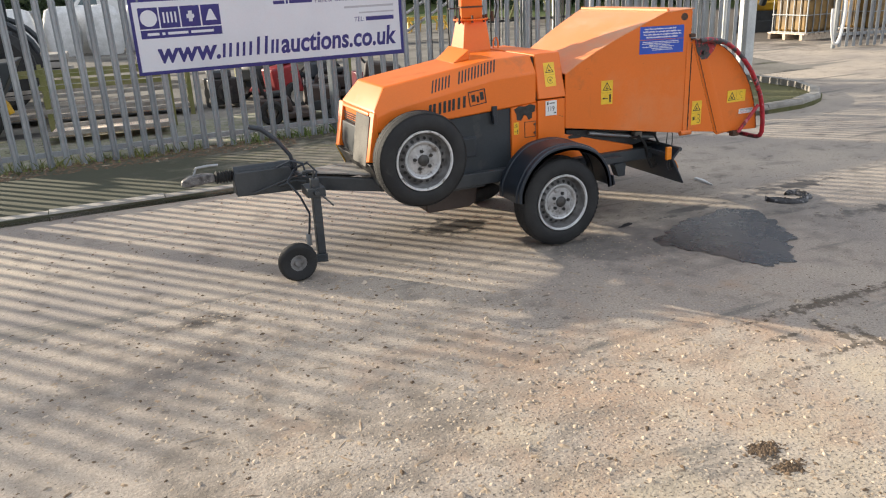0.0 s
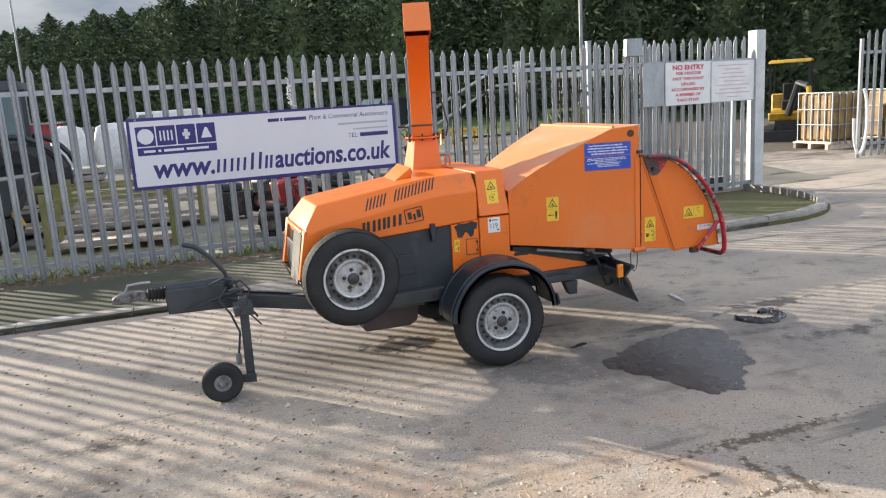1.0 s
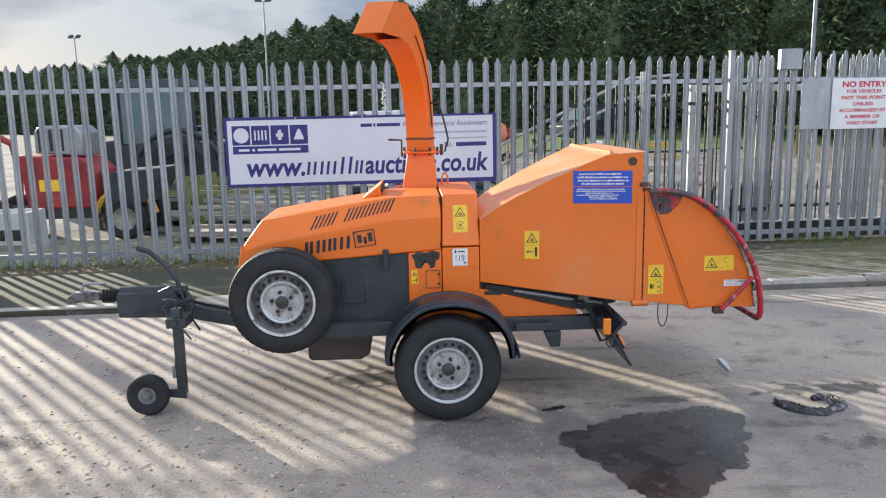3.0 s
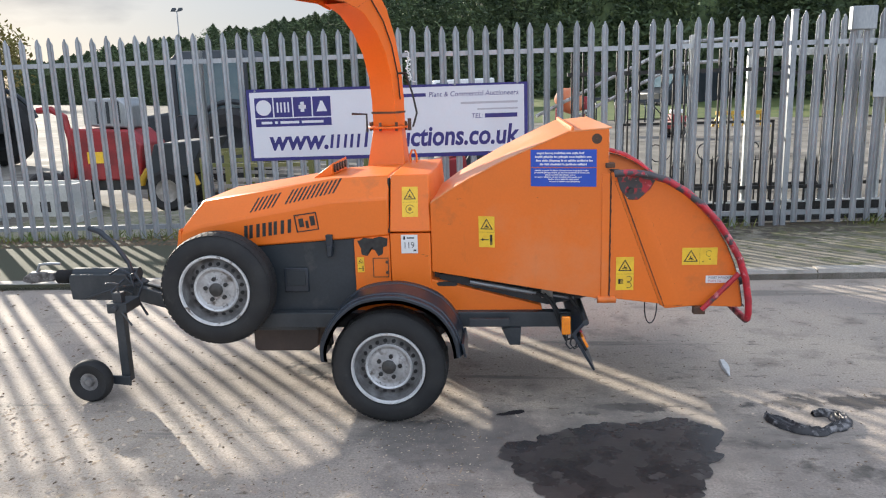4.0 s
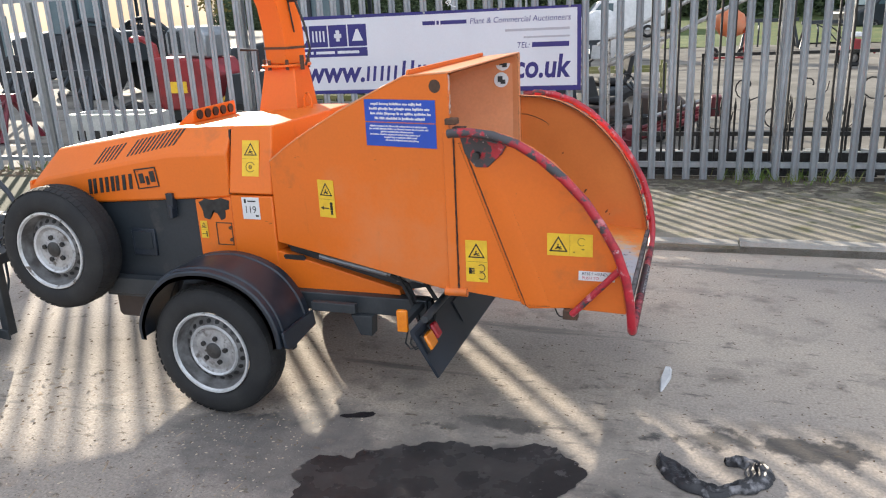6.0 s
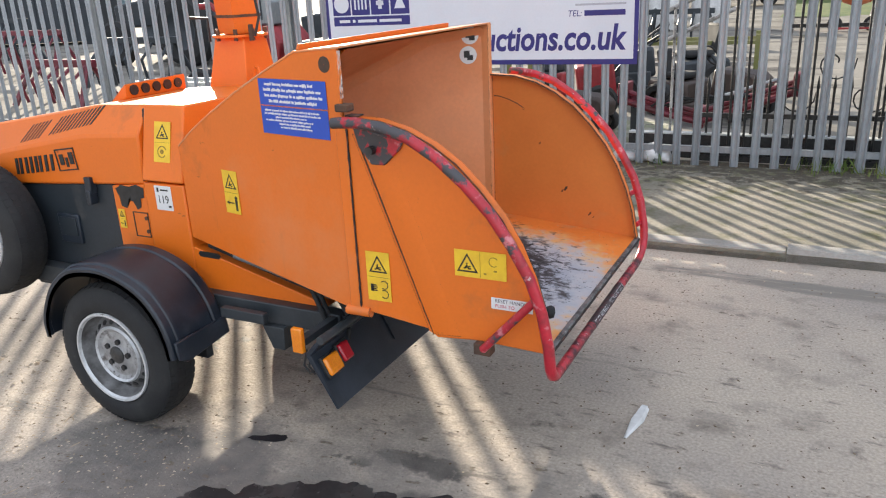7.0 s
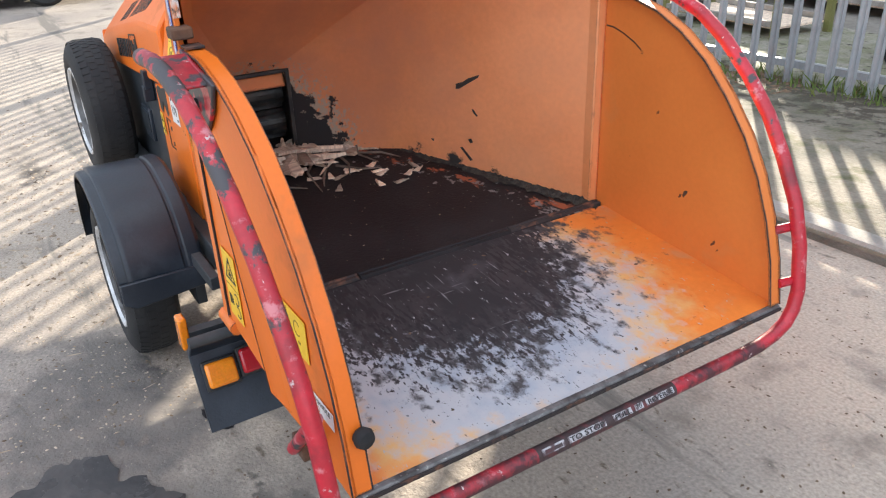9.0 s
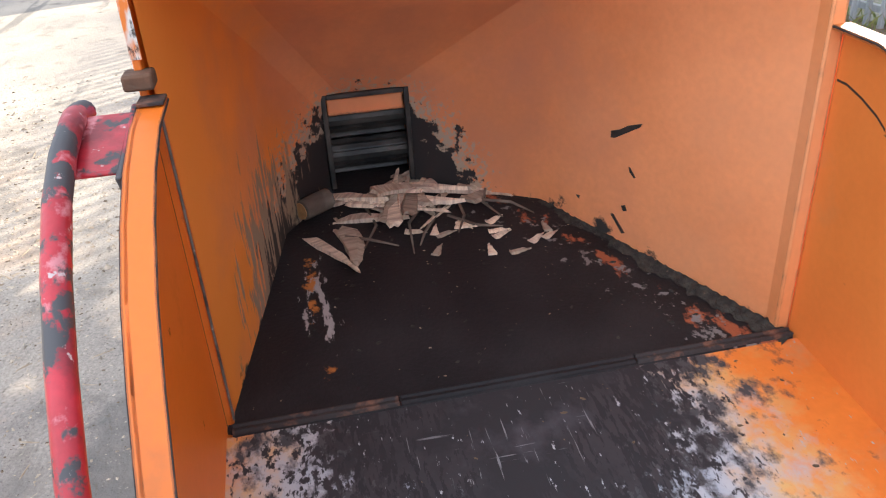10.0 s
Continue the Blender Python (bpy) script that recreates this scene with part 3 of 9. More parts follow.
# ---- mesh helpers ----
class Geo:
    """Vertices and faces that grow piece by piece into one mesh."""

    def __init__(self):
        self.v, self.f = [], []

    def add(self, verts, faces):
        k = len(self.v)
        self.v += [tuple(p) for p in verts]
        self.f += [tuple(k + i for i in f) for f in faces]
        return self

    def box(self, x0, x1, y0, y1, z0, z1, m=None):
        c = [Vector((x, y, z)) for z in (z0, z1) for y in (y0, y1) for x in (x0, x1)]
        if m:
            c = [m @ p for p in c]
        return self.add(c, [(0, 2, 3, 1), (4, 5, 7, 6), (0, 1, 5, 4), (2, 6, 7, 3), (0, 4, 6, 2), (1, 3, 7, 5)])

    def hull(self, a, b):
        """A solid between two outlines of as many points each."""
        n = len(a)
        return self.add([*a, *b], [tuple(range(n))[::-1], tuple(range(n, 2 * n))] + [(i, (i + 1) % n, n + (i + 1) % n, n + i) for i in range(n)])

    def side(self, outline, y0, y1):
        """An outline in x and z, drawn out along y. y0 and y1 may be functions of x."""
        fy = lambda y, x: y(x) if callable(y) else y
        return self.hull([(x, fy(y0, x), z) for x, z in outline], [(x, fy(y1, x), z) for x, z in outline])

    def tube(self, pts, r, n=10, caps=True):
        pts = [Vector(p) for p in pts]
        rings, up = [], None
        for i, p in enumerate(pts):
            d = (pts[min(i + 1, len(pts) - 1)] - pts[max(i - 1, 0)]).normalized()
            if up is None:
                up = d.orthogonal().normalized()
            up = (up - d * up.dot(d)).normalized()
            s = d.cross(up)
            rad = r[i] if isinstance(r, (list, tuple)) else r
            rings.append([p + (up * math.cos(a) + s * math.sin(a)) * rad for a in (2 * math.pi * k / n for k in range(n))])
        faces = [(i * n + k, i * n + (k + 1) % n, (i + 1) * n + (k + 1) % n, (i + 1) * n + k) for i in range(len(pts) - 1) for k in range(n)]
        if caps:
            faces += [tuple(range(n))[::-1], tuple((len(pts) - 1) * n + k for k in range(n))]
        return self.add([p for ring in rings for p in ring], faces)

    def spin(self, profile, m, n=48, closed=False):
        """A profile of (radius, along) turned round the y axis of m."""
        verts = [m @ Vector((r * math.cos(a), y, r * math.sin(a))) for r, y in profile for a in (2 * math.pi * k / n for k in range(n))]
        q = len(profile)
        faces = [(i * n + k, i * n + (k + 1) % n, ((i + 1) % q) * n + (k + 1) % n, ((i + 1) % q) * n + k) for i in range(q if closed else q - 1) for k in range(n)]
        return self.add(verts, faces)


BASE = {}


def finish(ob, g, material, smooth, bevel):
    me = ob.data
    me.from_pydata(g.v, [], g.f)
    b = bmesh.new()
    b.from_mesh(me)
    bmesh.ops.recalc_face_normals(b, faces=b.faces)
    b.to_mesh(me), b.free()
    me.materials.append(material)
    if smooth:
        me.shade_smooth()
        me.set_sharp_from_angle(angle=radians(smooth))
    if bevel:
        mod = ob.modifiers.new("edge", "BEVEL")
        mod.width, mod.segments, mod.limit_method, mod.angle_limit = bevel, 2, "ANGLE", radians(35)
        me.shade_smooth()
        me.set_sharp_from_angle(angle=radians(38))


def part(name, g, material, parent=None, label="", smooth=0, bevel=0.0):
    """Links a shape, in world metres, as one mesh object under a thing or under a part."""
    ob = new(name, bpy.data.meshes.new(name))
    finish(ob, g, material, smooth, bevel)
    if parent:
        ob.parent = parent
        ob.matrix_parent_inverse = Matrix.Translation(-BASE.get(parent.name, Vector()))
    if label:
        tagged(ob, label)
    return ob


def thing(name, at, label, category, group="", kind=""):
    ob = new(name)
    ob.location, ob.empty_display_size = at, 0.1
    BASE[ob.name] = Vector(at)
    return tagged(ob, label, category, group, kind)


def solid(name, g, material, label, category, group="", kind="", smooth=0, bevel=0.0):
    return tagged(part(name, g, material, None, "", smooth, bevel), label, category, group, kind)


def text(body, size, m, material, parent, name="lettering", depth=0.0008, align="LEFT", width=None, shear=0.0, bold=0.0):
    """Lettering in the built-in font as a mesh; m carries its plane (x along the line, z out)."""
    cu = bpy.data.curves.new(name, "FONT")
    cu.body, cu.size, cu.extrude, cu.align_x, cu.resolution_u, cu.shear, cu.offset = body, size, depth, align, 3, shear, bold
    tmp = bpy.data.objects.new(name, cu)
    me = bpy.data.meshes.new_from_object(tmp)
    bpy.data.objects.remove(tmp), bpy.data.curves.remove(cu)
    if width:
        xs = [v.co.x for v in me.vertices]
        k = width / (max(xs) - min(xs))
        me.transform(Matrix.Diagonal((k, 1, 1, 1)))
    me.transform(m)
    me.materials.append(material)
    ob = new(name, me)
    ob.parent = parent
    ob.matrix_parent_inverse = Matrix.Translation(-BASE.get(parent.name, Vector()))
    return ob


def plane_at(o, ex, ez):
    """The pose of a flat sign: its origin, the way of its lines and the way up."""
    ex, up = Vector(ex).normalized(), Vector(ez)
    up = (up - ex * up.dot(ex)).normalized()
    nz = ex.cross(up)
    return Matrix(((ex.x, up.x, nz.x, o[0]), (ex.y, up.y, nz.y, o[1]), (ex.z, up.z, nz.z, o[2]), (0, 0, 0, 1)))


def flat(g, m, x0, x1, y0, y1, z0=0.0, z1=0.001):
    return g.box(x0, x1, y0, y1, z0, z1, m)


# ---- ground ----
def outline_mesh(g, pts, z, wobble=0.0, steps=6):
    """A flat sheet with a ragged edge, fanned out from its middle."""
    mx, my = sum(p[0] for p in pts) / len(pts), sum(p[1] for p in pts) / len(pts)
    out = []
    for i, a in enumerate(pts):
        b = pts[(i + 1) % len(pts)]
        for k in range(steps):
            x, y = a[0] + (b[0] - a[0]) * k / steps, a[1] + (b[1] - a[1]) * k / steps
            d = noise.noise((x * 9, y * 9, 3.1)) * wobble + noise.noise((x * 37, y * 37, 1.7)) * wobble * 0.5
            r = math.hypot(x - mx, y - my) + 1e-6
            q = max(0.3, 1 + d / r)
            out.append((mx + (x - mx) * q, my + (y - my) * q, z))
    n = len(out)
    return g.add(out + [(mx, my, z)], [(i, (i + 1) % n, n) for i in range(n)])


solid("ground", Geo().add([(-900, -900, 0), (900, -900, 0), (900, 900, 0), (-900, 900, 0)], [(0, 1, 2, 3)]), ground_mat,
      "pale worn tarmac yard, dusty and tyre-marked", "ground", kind="structure")

FENCE_DIR = Vector((math.cos(radians(2.4)), math.sin(radians(2.4)), 0))
FENCE_OUT = Vector((FENCE_DIR.y, -FENCE_DIR.x, 0))
FENCE_O = Vector((-2.24, 4.86, 0))


def on_fence(s, out, z):
    """A point s metres along the fence line, out metres in front of it and z high."""
    p = FENCE_O + FENCE_DIR * s + FENCE_OUT * out
    return Vector((p.x, p.y, z))


def kerb_y(x):
    return 2.68 + 0.022 * x


PAVE_Z = 0.05
arc = [(6.62 - 1.75 + 1.75 * math.sin(a), kerb_y(4.87) + 1.75 - 1.75 * math.cos(a)) for a in (math.pi / 2 * k / 8 for k in range(9))]
fence_y = lambda x: 4.86 + 0.0419 * (x + 2.24)


def pave_z(x, y):
    """The pavement falls from the kerb towards the fence."""
    return PAVE_Z - 0.040 * max(0.0, min(1.0, (y - kerb_y(x)) / (fence_y(x) - kerb_y(x))))


front_edge = [(-24.0 + 2.9 * k, kerb_y(-24.0 + 2.9 * k)) for k in range(10)] + arc
g = Geo()
for x, y in front_edge:
    for z in (-0.05, pave_z(x, y)):
        g.v.append((x, y, z))
    for k in (0.33, 0.66, 1.0):
        yy = y + (fence_y(x) - y) * k
        g.v.append((x, yy, pave_z(x, yy)))
    g.v.append((x, fence_y(x) + 0.17, 0.008))
g.f = [(6 * i + j, 6 * i + 6 + j, 6 * i + 7 + j, 6 * i + 1 + j) for i in range(len(front_edge) - 1) for j in range(5)]
solid("pavement", g, pave_mat, "dark mossy tarmac strip between kerb and fence", "pavement", kind="structure")

# ---- chipper: measures ----
NEAR, FAR, MID = 0.262, 1.02, 0.64
chip = thing("wood_chipper", (0, MID, 0), "orange towable wood chipper with charcoal engine panels, standing on the tarmac", "wood chipper")
hop_y = lambda x: 0.262 - 0.21 * (x - 0.2)


def wheel_at(name, m, parent, group, label):
    """A road wheel; the outer face looks along -y of m."""
    R, W = 0.292, 0.168
    tyre_profile = [(0.178, 0.028), (0.19, 0.006), (0.215, -0.004), (0.245, 0.0), (0.270, 0.010), (0.285, 0.026), (R, 0.045), (R, W - 0.045),
                    (0.285, W - 0.026), (0.270, W - 0.010), (0.245, W), (0.215, W + 0.002), (0.19, W - 0.008), (0.178, W - 0.028)]
    hub = new(name)
    hub.parent, hub.matrix_parent_inverse = parent, Matrix.Translation(-BASE.get(parent.name, Vector()))
    tagged(hub, label)
    g = Geo().spin(tyre_profile, m, 64)
    ty = part("tyre", g, rubber, hub, "black rubber tyre", smooth=40)
    g = Geo()
    for row, (y0, y1) in enumerate(((0.018, 0.047), (0.053, 0.08), (0.086, 0.112), (0.118, 0.147))):
        for k in range(56):
            a0, a1 = 2 * math.pi * (k + 0.5 * (row % 2)) / 56, 2 * math.pi * (k + 0.74 + 0.5 * (row % 2)) / 56
            r0, r1 = (R - 0.006, R + 0.003)
            if row in (0, 3):
                lo = [(R - 0.010 if row == 0 else R - 0.002, y0), (R - 0.002 if row == 0 else R - 0.010, y1)]
            else:
                lo = [(R - 0.002, y0), (R - 0.002, y1)]
            a = [m @ Vector((r * math.cos(t), y, r * math.sin(t))) for (r, y) in lo for t in (a0, a1)]
            b = [m @ Vector(((r + 0.0035) * math.cos(t), y, (r + 0.0035) * math.sin(t))) for (r, y) in lo for t in (a0, a1)]
            g.hull([a[0], a[1], a[3], a[2]], [b[0], b[1], b[3], b[2]])
    tagged(part("tread", g, rubber, hub), kind="stuff")
    rim_profile = [(0.180, 0.016), (0.186, 0.008), (0.184, 0.000), (0.176, 0.000), (0.170, 0.010), (0.166, 0.040), (0.160, 0.054), (0.156, 0.062), (0.152, 0.060),
                   (0.138, 0.050), (0.122, 0.038), (0.112, 0.029), (0.105, 0.033), (0.092, 0.042), (0.066, 0.039), (0.040, 0.035), (0.033, 0.029), (0.033, 0.043)]
    rim = part("rim", Geo().spin(rim_profile[:5], m, 60), silver, hub, "silver painted steel rim", smooth=40)
    # barrel and outer dish: grime, with the shadow inside the rim painted in
    part("wheel_dish", Geo().spin(rim_profile[4:12], m, 60), dark_dish, rim, "grimy wheel dish with vent holes, barrel shade painted dark", smooth=40)
    part("wheel_centre", Geo().spin(rim_profile[11:], m, 60), dish, rim, "dull scuffed wheel centre", smooth=40)
    part("dish_ring", Geo().spin([(0.119, 0.0345), (0.113, 0.0265), (0.108, 0.0295), (0.104, 0.0345)], m, 60), silver, rim, smooth=60)
    for k in range(20):
        a = 2 * math.pi * k / 20
        c = Vector((0.133 * math.cos(a), 0.0462, 0.133 * math.sin(a)))
        t = Vector((-math.sin(a), 0, math.cos(a)))
        r = Vector((math.cos(a), 0.75, math.sin(a))).normalized()
        nn = t.cross(r)
        nn = nn if nn.y < 0 else -nn
        ring = [c + t * (0.0108 * math.cos(b)) + r * (0.0112 * math.sin(b)) + nn * 0.0025 for b in (2 * math.pi * j / 10 for j in range(10))]
        part("vent_hole", Geo().hull([m @ p for p in ring], [m @ (p - nn * 0.006) for p in ring]), ink, rim)
    for k in range(5):
        a = 2 * math.pi * k / 5 + 0.3
        c = Vector((0.056 * math.cos(a), 0.027, 0.056 * math.sin(a)))
        part("wheel_nut", Geo().tube([m @ c, m @ (c + Vector((0, 0.016, 0)))], 0.0115, 6), ink, rim)
    part("hub", Geo().spin([(0.0005, 0.020), (0.026, 0.022), (0.036, 0.028), (0.038, 0.046)], m, 20), darksteel, rim, smooth=40)
    return hub


wheel_at("road_wheel", pose(0, -0.05, 0.295, 0, 12), chip, "", "road wheel with a silver rim")
wheel_at("road_wheel", pose(0, 1.33, 0.295, 0, 0, 180), chip, "", "road wheel with a silver rim")
wheel_at("spare_wheel", pose(-0.895, 0.075, 0.665, 0, -10), chip, "", "spare wheel bolted to the engine side")

# mudguards
def guard(y0, y1):
    prof = [(-0.345, 0.34), (-0.345, 0.42), (-0.30, 0.52), (-0.235, 0.60), (-0.13, 0.668), (0.03, 0.69), (0.16, 0.665), (0.265, 0.61), (0.335, 0.525), (0.368, 0.44), (0.378, 0.365)]
    cx, cz = 0.015, 0.30
    fine = []
    for i in range(len(prof) - 1):
        p0, p1, p2, p3 = (Vector(prof[max(0, min(len(prof) - 1, i + d))]) for d in (-1, 0, 1, 2))
        fine += [tuple(0.5 * (2 * p1 + (p2 - p0) * u + (2 * p0 - 5 * p1 + 4 * p2 - p3) * u * u + (3 * p1 - p0 - 3 * p2 + p3) * u ** 3)) for u in (0, 0.25, 0.5, 0.75)]
    prof = fine + [prof[-1]]
    prof = [(cx + (x - cx) * 0.965, cz + (z - cz) * 0.965 if z > 0.36 else z) for x, z in prof]
    inn = [(cx + (x - cx) * 0.93, cz + (z - cz) * 0.955 if z > 0.36 else z) for x, z in prof]
    s = 1 if y1 > y0 else -1
    rows = [(y0, 0.93), (y0, 0.975), (y0 + 0.006 * s, 0.992), (y0 + 0.030 * s, 1.000), (y0 + 0.034 * s, 1.014), (y0 + 0.042 * s, 1.020), (y0 + 0.050 * s, 1.020), (y1 - 0.066 * s, 1.016), (y1 - 0.060 * s, 1.004), (y1 - 0.052 * s, 1.004), (y1 - 0.046 * s, 1.020), (y1 - 0.012 * s, 1.022), (y1, 1.0)]
    g = Geo()
    verts, n = [], len(prof)
    for y, k in rows:
        verts += [(cx + (x - cx) * k, y, cz + (z - cz) * k if z > 0.36 else z) for x, z in prof]
    back = []
    for y, k in reversed(rows):
        back += [(cx + (x - cx) * (k - 0.035), y, cz + (z - cz) * (k - 0.03) if z > 0.36 else z) for x, z in prof]
    verts += back
    q = 2 * len(rows)
    faces = [(i * n + j, i * n + j + 1, ((i + 1) % q) * n + j + 1, ((i + 1) % q) * n + j) for i in range(q) for j in range(n - 1)]
    faces += [tuple(i * n for i in range(q)), tuple(i * n + n - 1 for i in range(q))[::-1]]
    return g.add(verts, faces)


mud = part("mudguard", guard(-0.07, 0.20), plastic, chip, "black plastic mudguard", smooth=24)
part("rear_flap", Geo().hull([(0.366, -0.066, 0.43), (0.366, 0.20, 0.43), (0.376, 0.20, 0.365), (0.380, -0.030, 0.345), (0.378, -0.066, 0.365)], [(0.378, -0.066, 0.43), (0.378, 0.20, 0.43), (0.388, 0.20, 0.365), (0.392, -0.030, 0.345), (0.390, -0.066, 0.365)]), plastic, mud, bevel=0.004)
part("guard_bracket", Geo().box(0.395, 0.60, 0.155, 0.185, 0.445, 0.485), blackmetal, mud, bevel=0.003)
part("mudguard", guard(1.36, 1.10), plastic, chip, "black plastic mudguard", smooth=35)

# chassis
g = Geo()
for y in (0.215, 1.005):
    g.box(-0.95, 0.90, y, y + 0.06, 0.425, 0.505)
g.box(-0.95, -0.89, 0.275, 1.005, 0.425, 0.505).box(0.60, 0.66, 0.275, 1.005, 0.425, 0.505)
part("chassis_frame", g, blackmetal, chip, "dark steel chassis rails", bevel=0.004)
part("axle", Geo().box(-0.045, 0.045, 0.10, 1.18, 0.235, 0.325).box(0.05, 0.28, 0.17, 0.205, 0.24, 0.33).box(0.05, 0.28, 1.075, 1.11, 0.24, 0.33), blackmetal, chip, bevel=0.005)
g = Geo()
g.hull([(0.56, 0.19, 0.425), (0.66, 0.19, 0.425), (0.655, 0.19, 0.335), (0.60, 0.19, 0.335)], [(0.56, 0.25, 0.425), (0.66, 0.25, 0.425), (0.655, 0.25, 0.335), (0.60, 0.25, 0.335)])
part("jack_bracket", g, blackmetal, chip, bevel=0.003)
part("fuel_tank", Geo().side([(-0.80, 0.43), (-0.80, 0.265), (-0.78, 0.25), (-0.49, 0.25), (-0.44, 0.28), (-0.42, 0.43)], 0.34, 0.94), tank_paint, chip, "dark brown steel tank under the engine", bevel=0.01)

# drawbar: two arms that meet at the coupling housing
g = Geo()
for y0, y1 in ((0.575, 0.275), (0.645, 0.945)):
    g.hull([(-1.56, y0, 0.475), (-1.56, y0 + 0.06, 0.475), (-1.56, y0 + 0.06, 0.56), (-1.56, y0, 0.56)],
           [(-0.93, y1, 0.43), (-0.93, y1 + 0.06, 0.43), (-0.93, y1 + 0.06, 0.51), (-0.93, y1, 0.51)])
part("drawbar", g, blackmetal, chip, "dark steel A-frame drawbar", bevel=0.004)
g = Geo().hull([(-1.50, 0.60, 0.566), (-1.50, 0.68, 0.566), (-1.0, 0.90, 0.535), (-1.0, 0.33, 0.535)], [(-1.50, 0.60, 0.578), (-1.50, 0.68, 0.578), (-1.0, 0.90, 0.547), (-1.0, 0.33, 0.547)])
part("drawbar_plate", g, dusty, chip, "pale dusty cover plate on the drawbar", bevel=0.003)
g = Geo().side([(-1.955, 0.635), (-1.965, 0.60), (-1.955, 0.485), (-1.60, 0.475), (-1.54, 0.47), (-1.54, 0.57), (-1.60, 0.60), (-1.62, 0.635)], 0.575, 0.705)
part("overrun_housing", g, blackmetal, chip, "dark steel overrun housing", bevel=0.006)
g = Geo().tube([(-1.955, MID, 0.625), (-1.56, MID, 0.625)], 0.038, 14)
part("damper", g, charcoal, chip, smooth=40)
prof = [(0.022, 0.0)]
for k in range(6):
    prof += [(0.042, 0.008 + k * 0.02), (0.027, 0.018 + k * 0.02)]
part("rubber_gaiter", Geo().spin(prof, pose(-1.95, MID, 0.61, 0, 0, 90), 20), rubber, chip, "ribbed black rubber gaiter", smooth=60)
hitch = part("coupling_head", Geo().side([(-2.07, 0.635), (-2.13, 0.645), (-2.22, 0.64), (-2.265, 0.615), (-2.27, 0.585), (-2.22, 0.575), (-2.14, 0.585), (-2.07, 0.59)], MID - 0.032, MID + 0.032), lip_steel, chip, "scuffed steel ball coupling", bevel=0.008)
part("coupling_handle", Geo().tube([(-2.19, MID, 0.64), (-2.17, MID, 0.685), (-2.10, MID, 0.69), (-2.04, MID, 0.688)], 0.008), zinc, hitch, smooth=40)
part("brake_lever", Geo().tube([(-1.575, 0.60, 0.60), (-1.60, 0.60, 0.70), (-1.67, 0.61, 0.80), (-1.76, 0.62, 0.88), (-1.83, 0.63, 0.90)], [0.013, 0.013, 0.014, 0.017, 0.016]), plastic, chip, "curved black handbrake lever", smooth=40)
part("brake_rod", Geo().tube([(-1.86, 0.55, 0.50), (-1.62, 0.52, 0.575), (-1.50, 0.50, 0.60)], 0.006).tube([(-1.70, 0.56, 0.52), (-1.60, 0.54, 0.55), (-1.54, 0.50, 0.54)], 0.008), blackmetal, chip, smooth=40)
for pts in (((-1.60, 0.53, 0.62), (-1.66, 0.48, 0.56), (-1.60, 0.44, 0.47), (-1.56, 0.40, 0.36), (-1.575, 0.38, 0.27), (-1.585, 0.38, 0.21)),
            ((-1.58, 0.55, 0.63), (-1.52, 0.50, 0.66), (-1.47, 0.48, 0.60), (-1.50, 0.46, 0.52), (-1.44, 0.44, 0.43)),
            ((-1.70, 0.56, 0.64), (-1.62, 0.52, 0.68), (-1.55, 0.5, 0.66), (-1.53, 0.5, 0.58))):
    part("cable", Geo().tube(pts, 0.007, 8), plastic, chip, smooth=40)
part("cable_plug", Geo().tube([(-1.585, 0.38, 0.235), (-1.585, 0.378, 0.165)], 0.018, 10), zinc, chip, smooth=40)

# jockey wheel
jm = pose(-1.70, 0.195, 0.120)
jock = part("jockey_wheel", Geo().spin([(0.05, 0.012), (0.07, 0.002), (0.102, 0.0), (0.114, 0.012), (0.120, 0.03), (0.120, 0.045), (0.114, 0.063), (0.102, 0.075), (0.07, 0.073), (0.05, 0.063)], jm, 40), rubber, chip, "small dusty jockey wheel", smooth=40)
part("jockey_hub", Geo().spin([(0.0005, 0.008), (0.02, 0.006), (0.028, 0.018), (0.045, 0.014), (0.052, 0.012), (0.05, 0.03)], jm, 24), dark_dish, jock, smooth=40)
g = Geo().box(-1.555, -1.505, 0.29, 0.34, 0.09, 0.60)
g.hull([(-1.72, 0.275, 0.095), (-1.50, 0.275, 0.07), (-1.50, 0.275, 0.125), (-1.70, 0.275, 0.135)], [(-1.72, 0.29, 0.095), (-1.50, 0.29, 0.07), (-1.50, 0.29, 0.125), (-1.70, 0.29, 0.135)])
part("jockey_post", g, blackmetal, chip, "dark scuffed jockey wheel post", bevel=0.004)
g = Geo().box(-1.585, -1.475, 0.275, 0.44, 0.49, 0.545).tube([(-1.535, 0.25, 0.52), (-1.535, 0.30, 0.52)], 0.016, 8).tube([(-1.50, 0.27, 0.50), (-1.44, 0.25, 0.43)], 0.006, 6)
g.tube([(-1.53, 0.315, 0.60), (-1.53, 0.315, 0.645), (-1.57, 0.315, 0.65), (-1.60, 0.315, 0.645)], 0.008, 8)
part("jockey_clamp", g, blackmetal, chip, "dark clamp that holds the post", bevel=0.003)

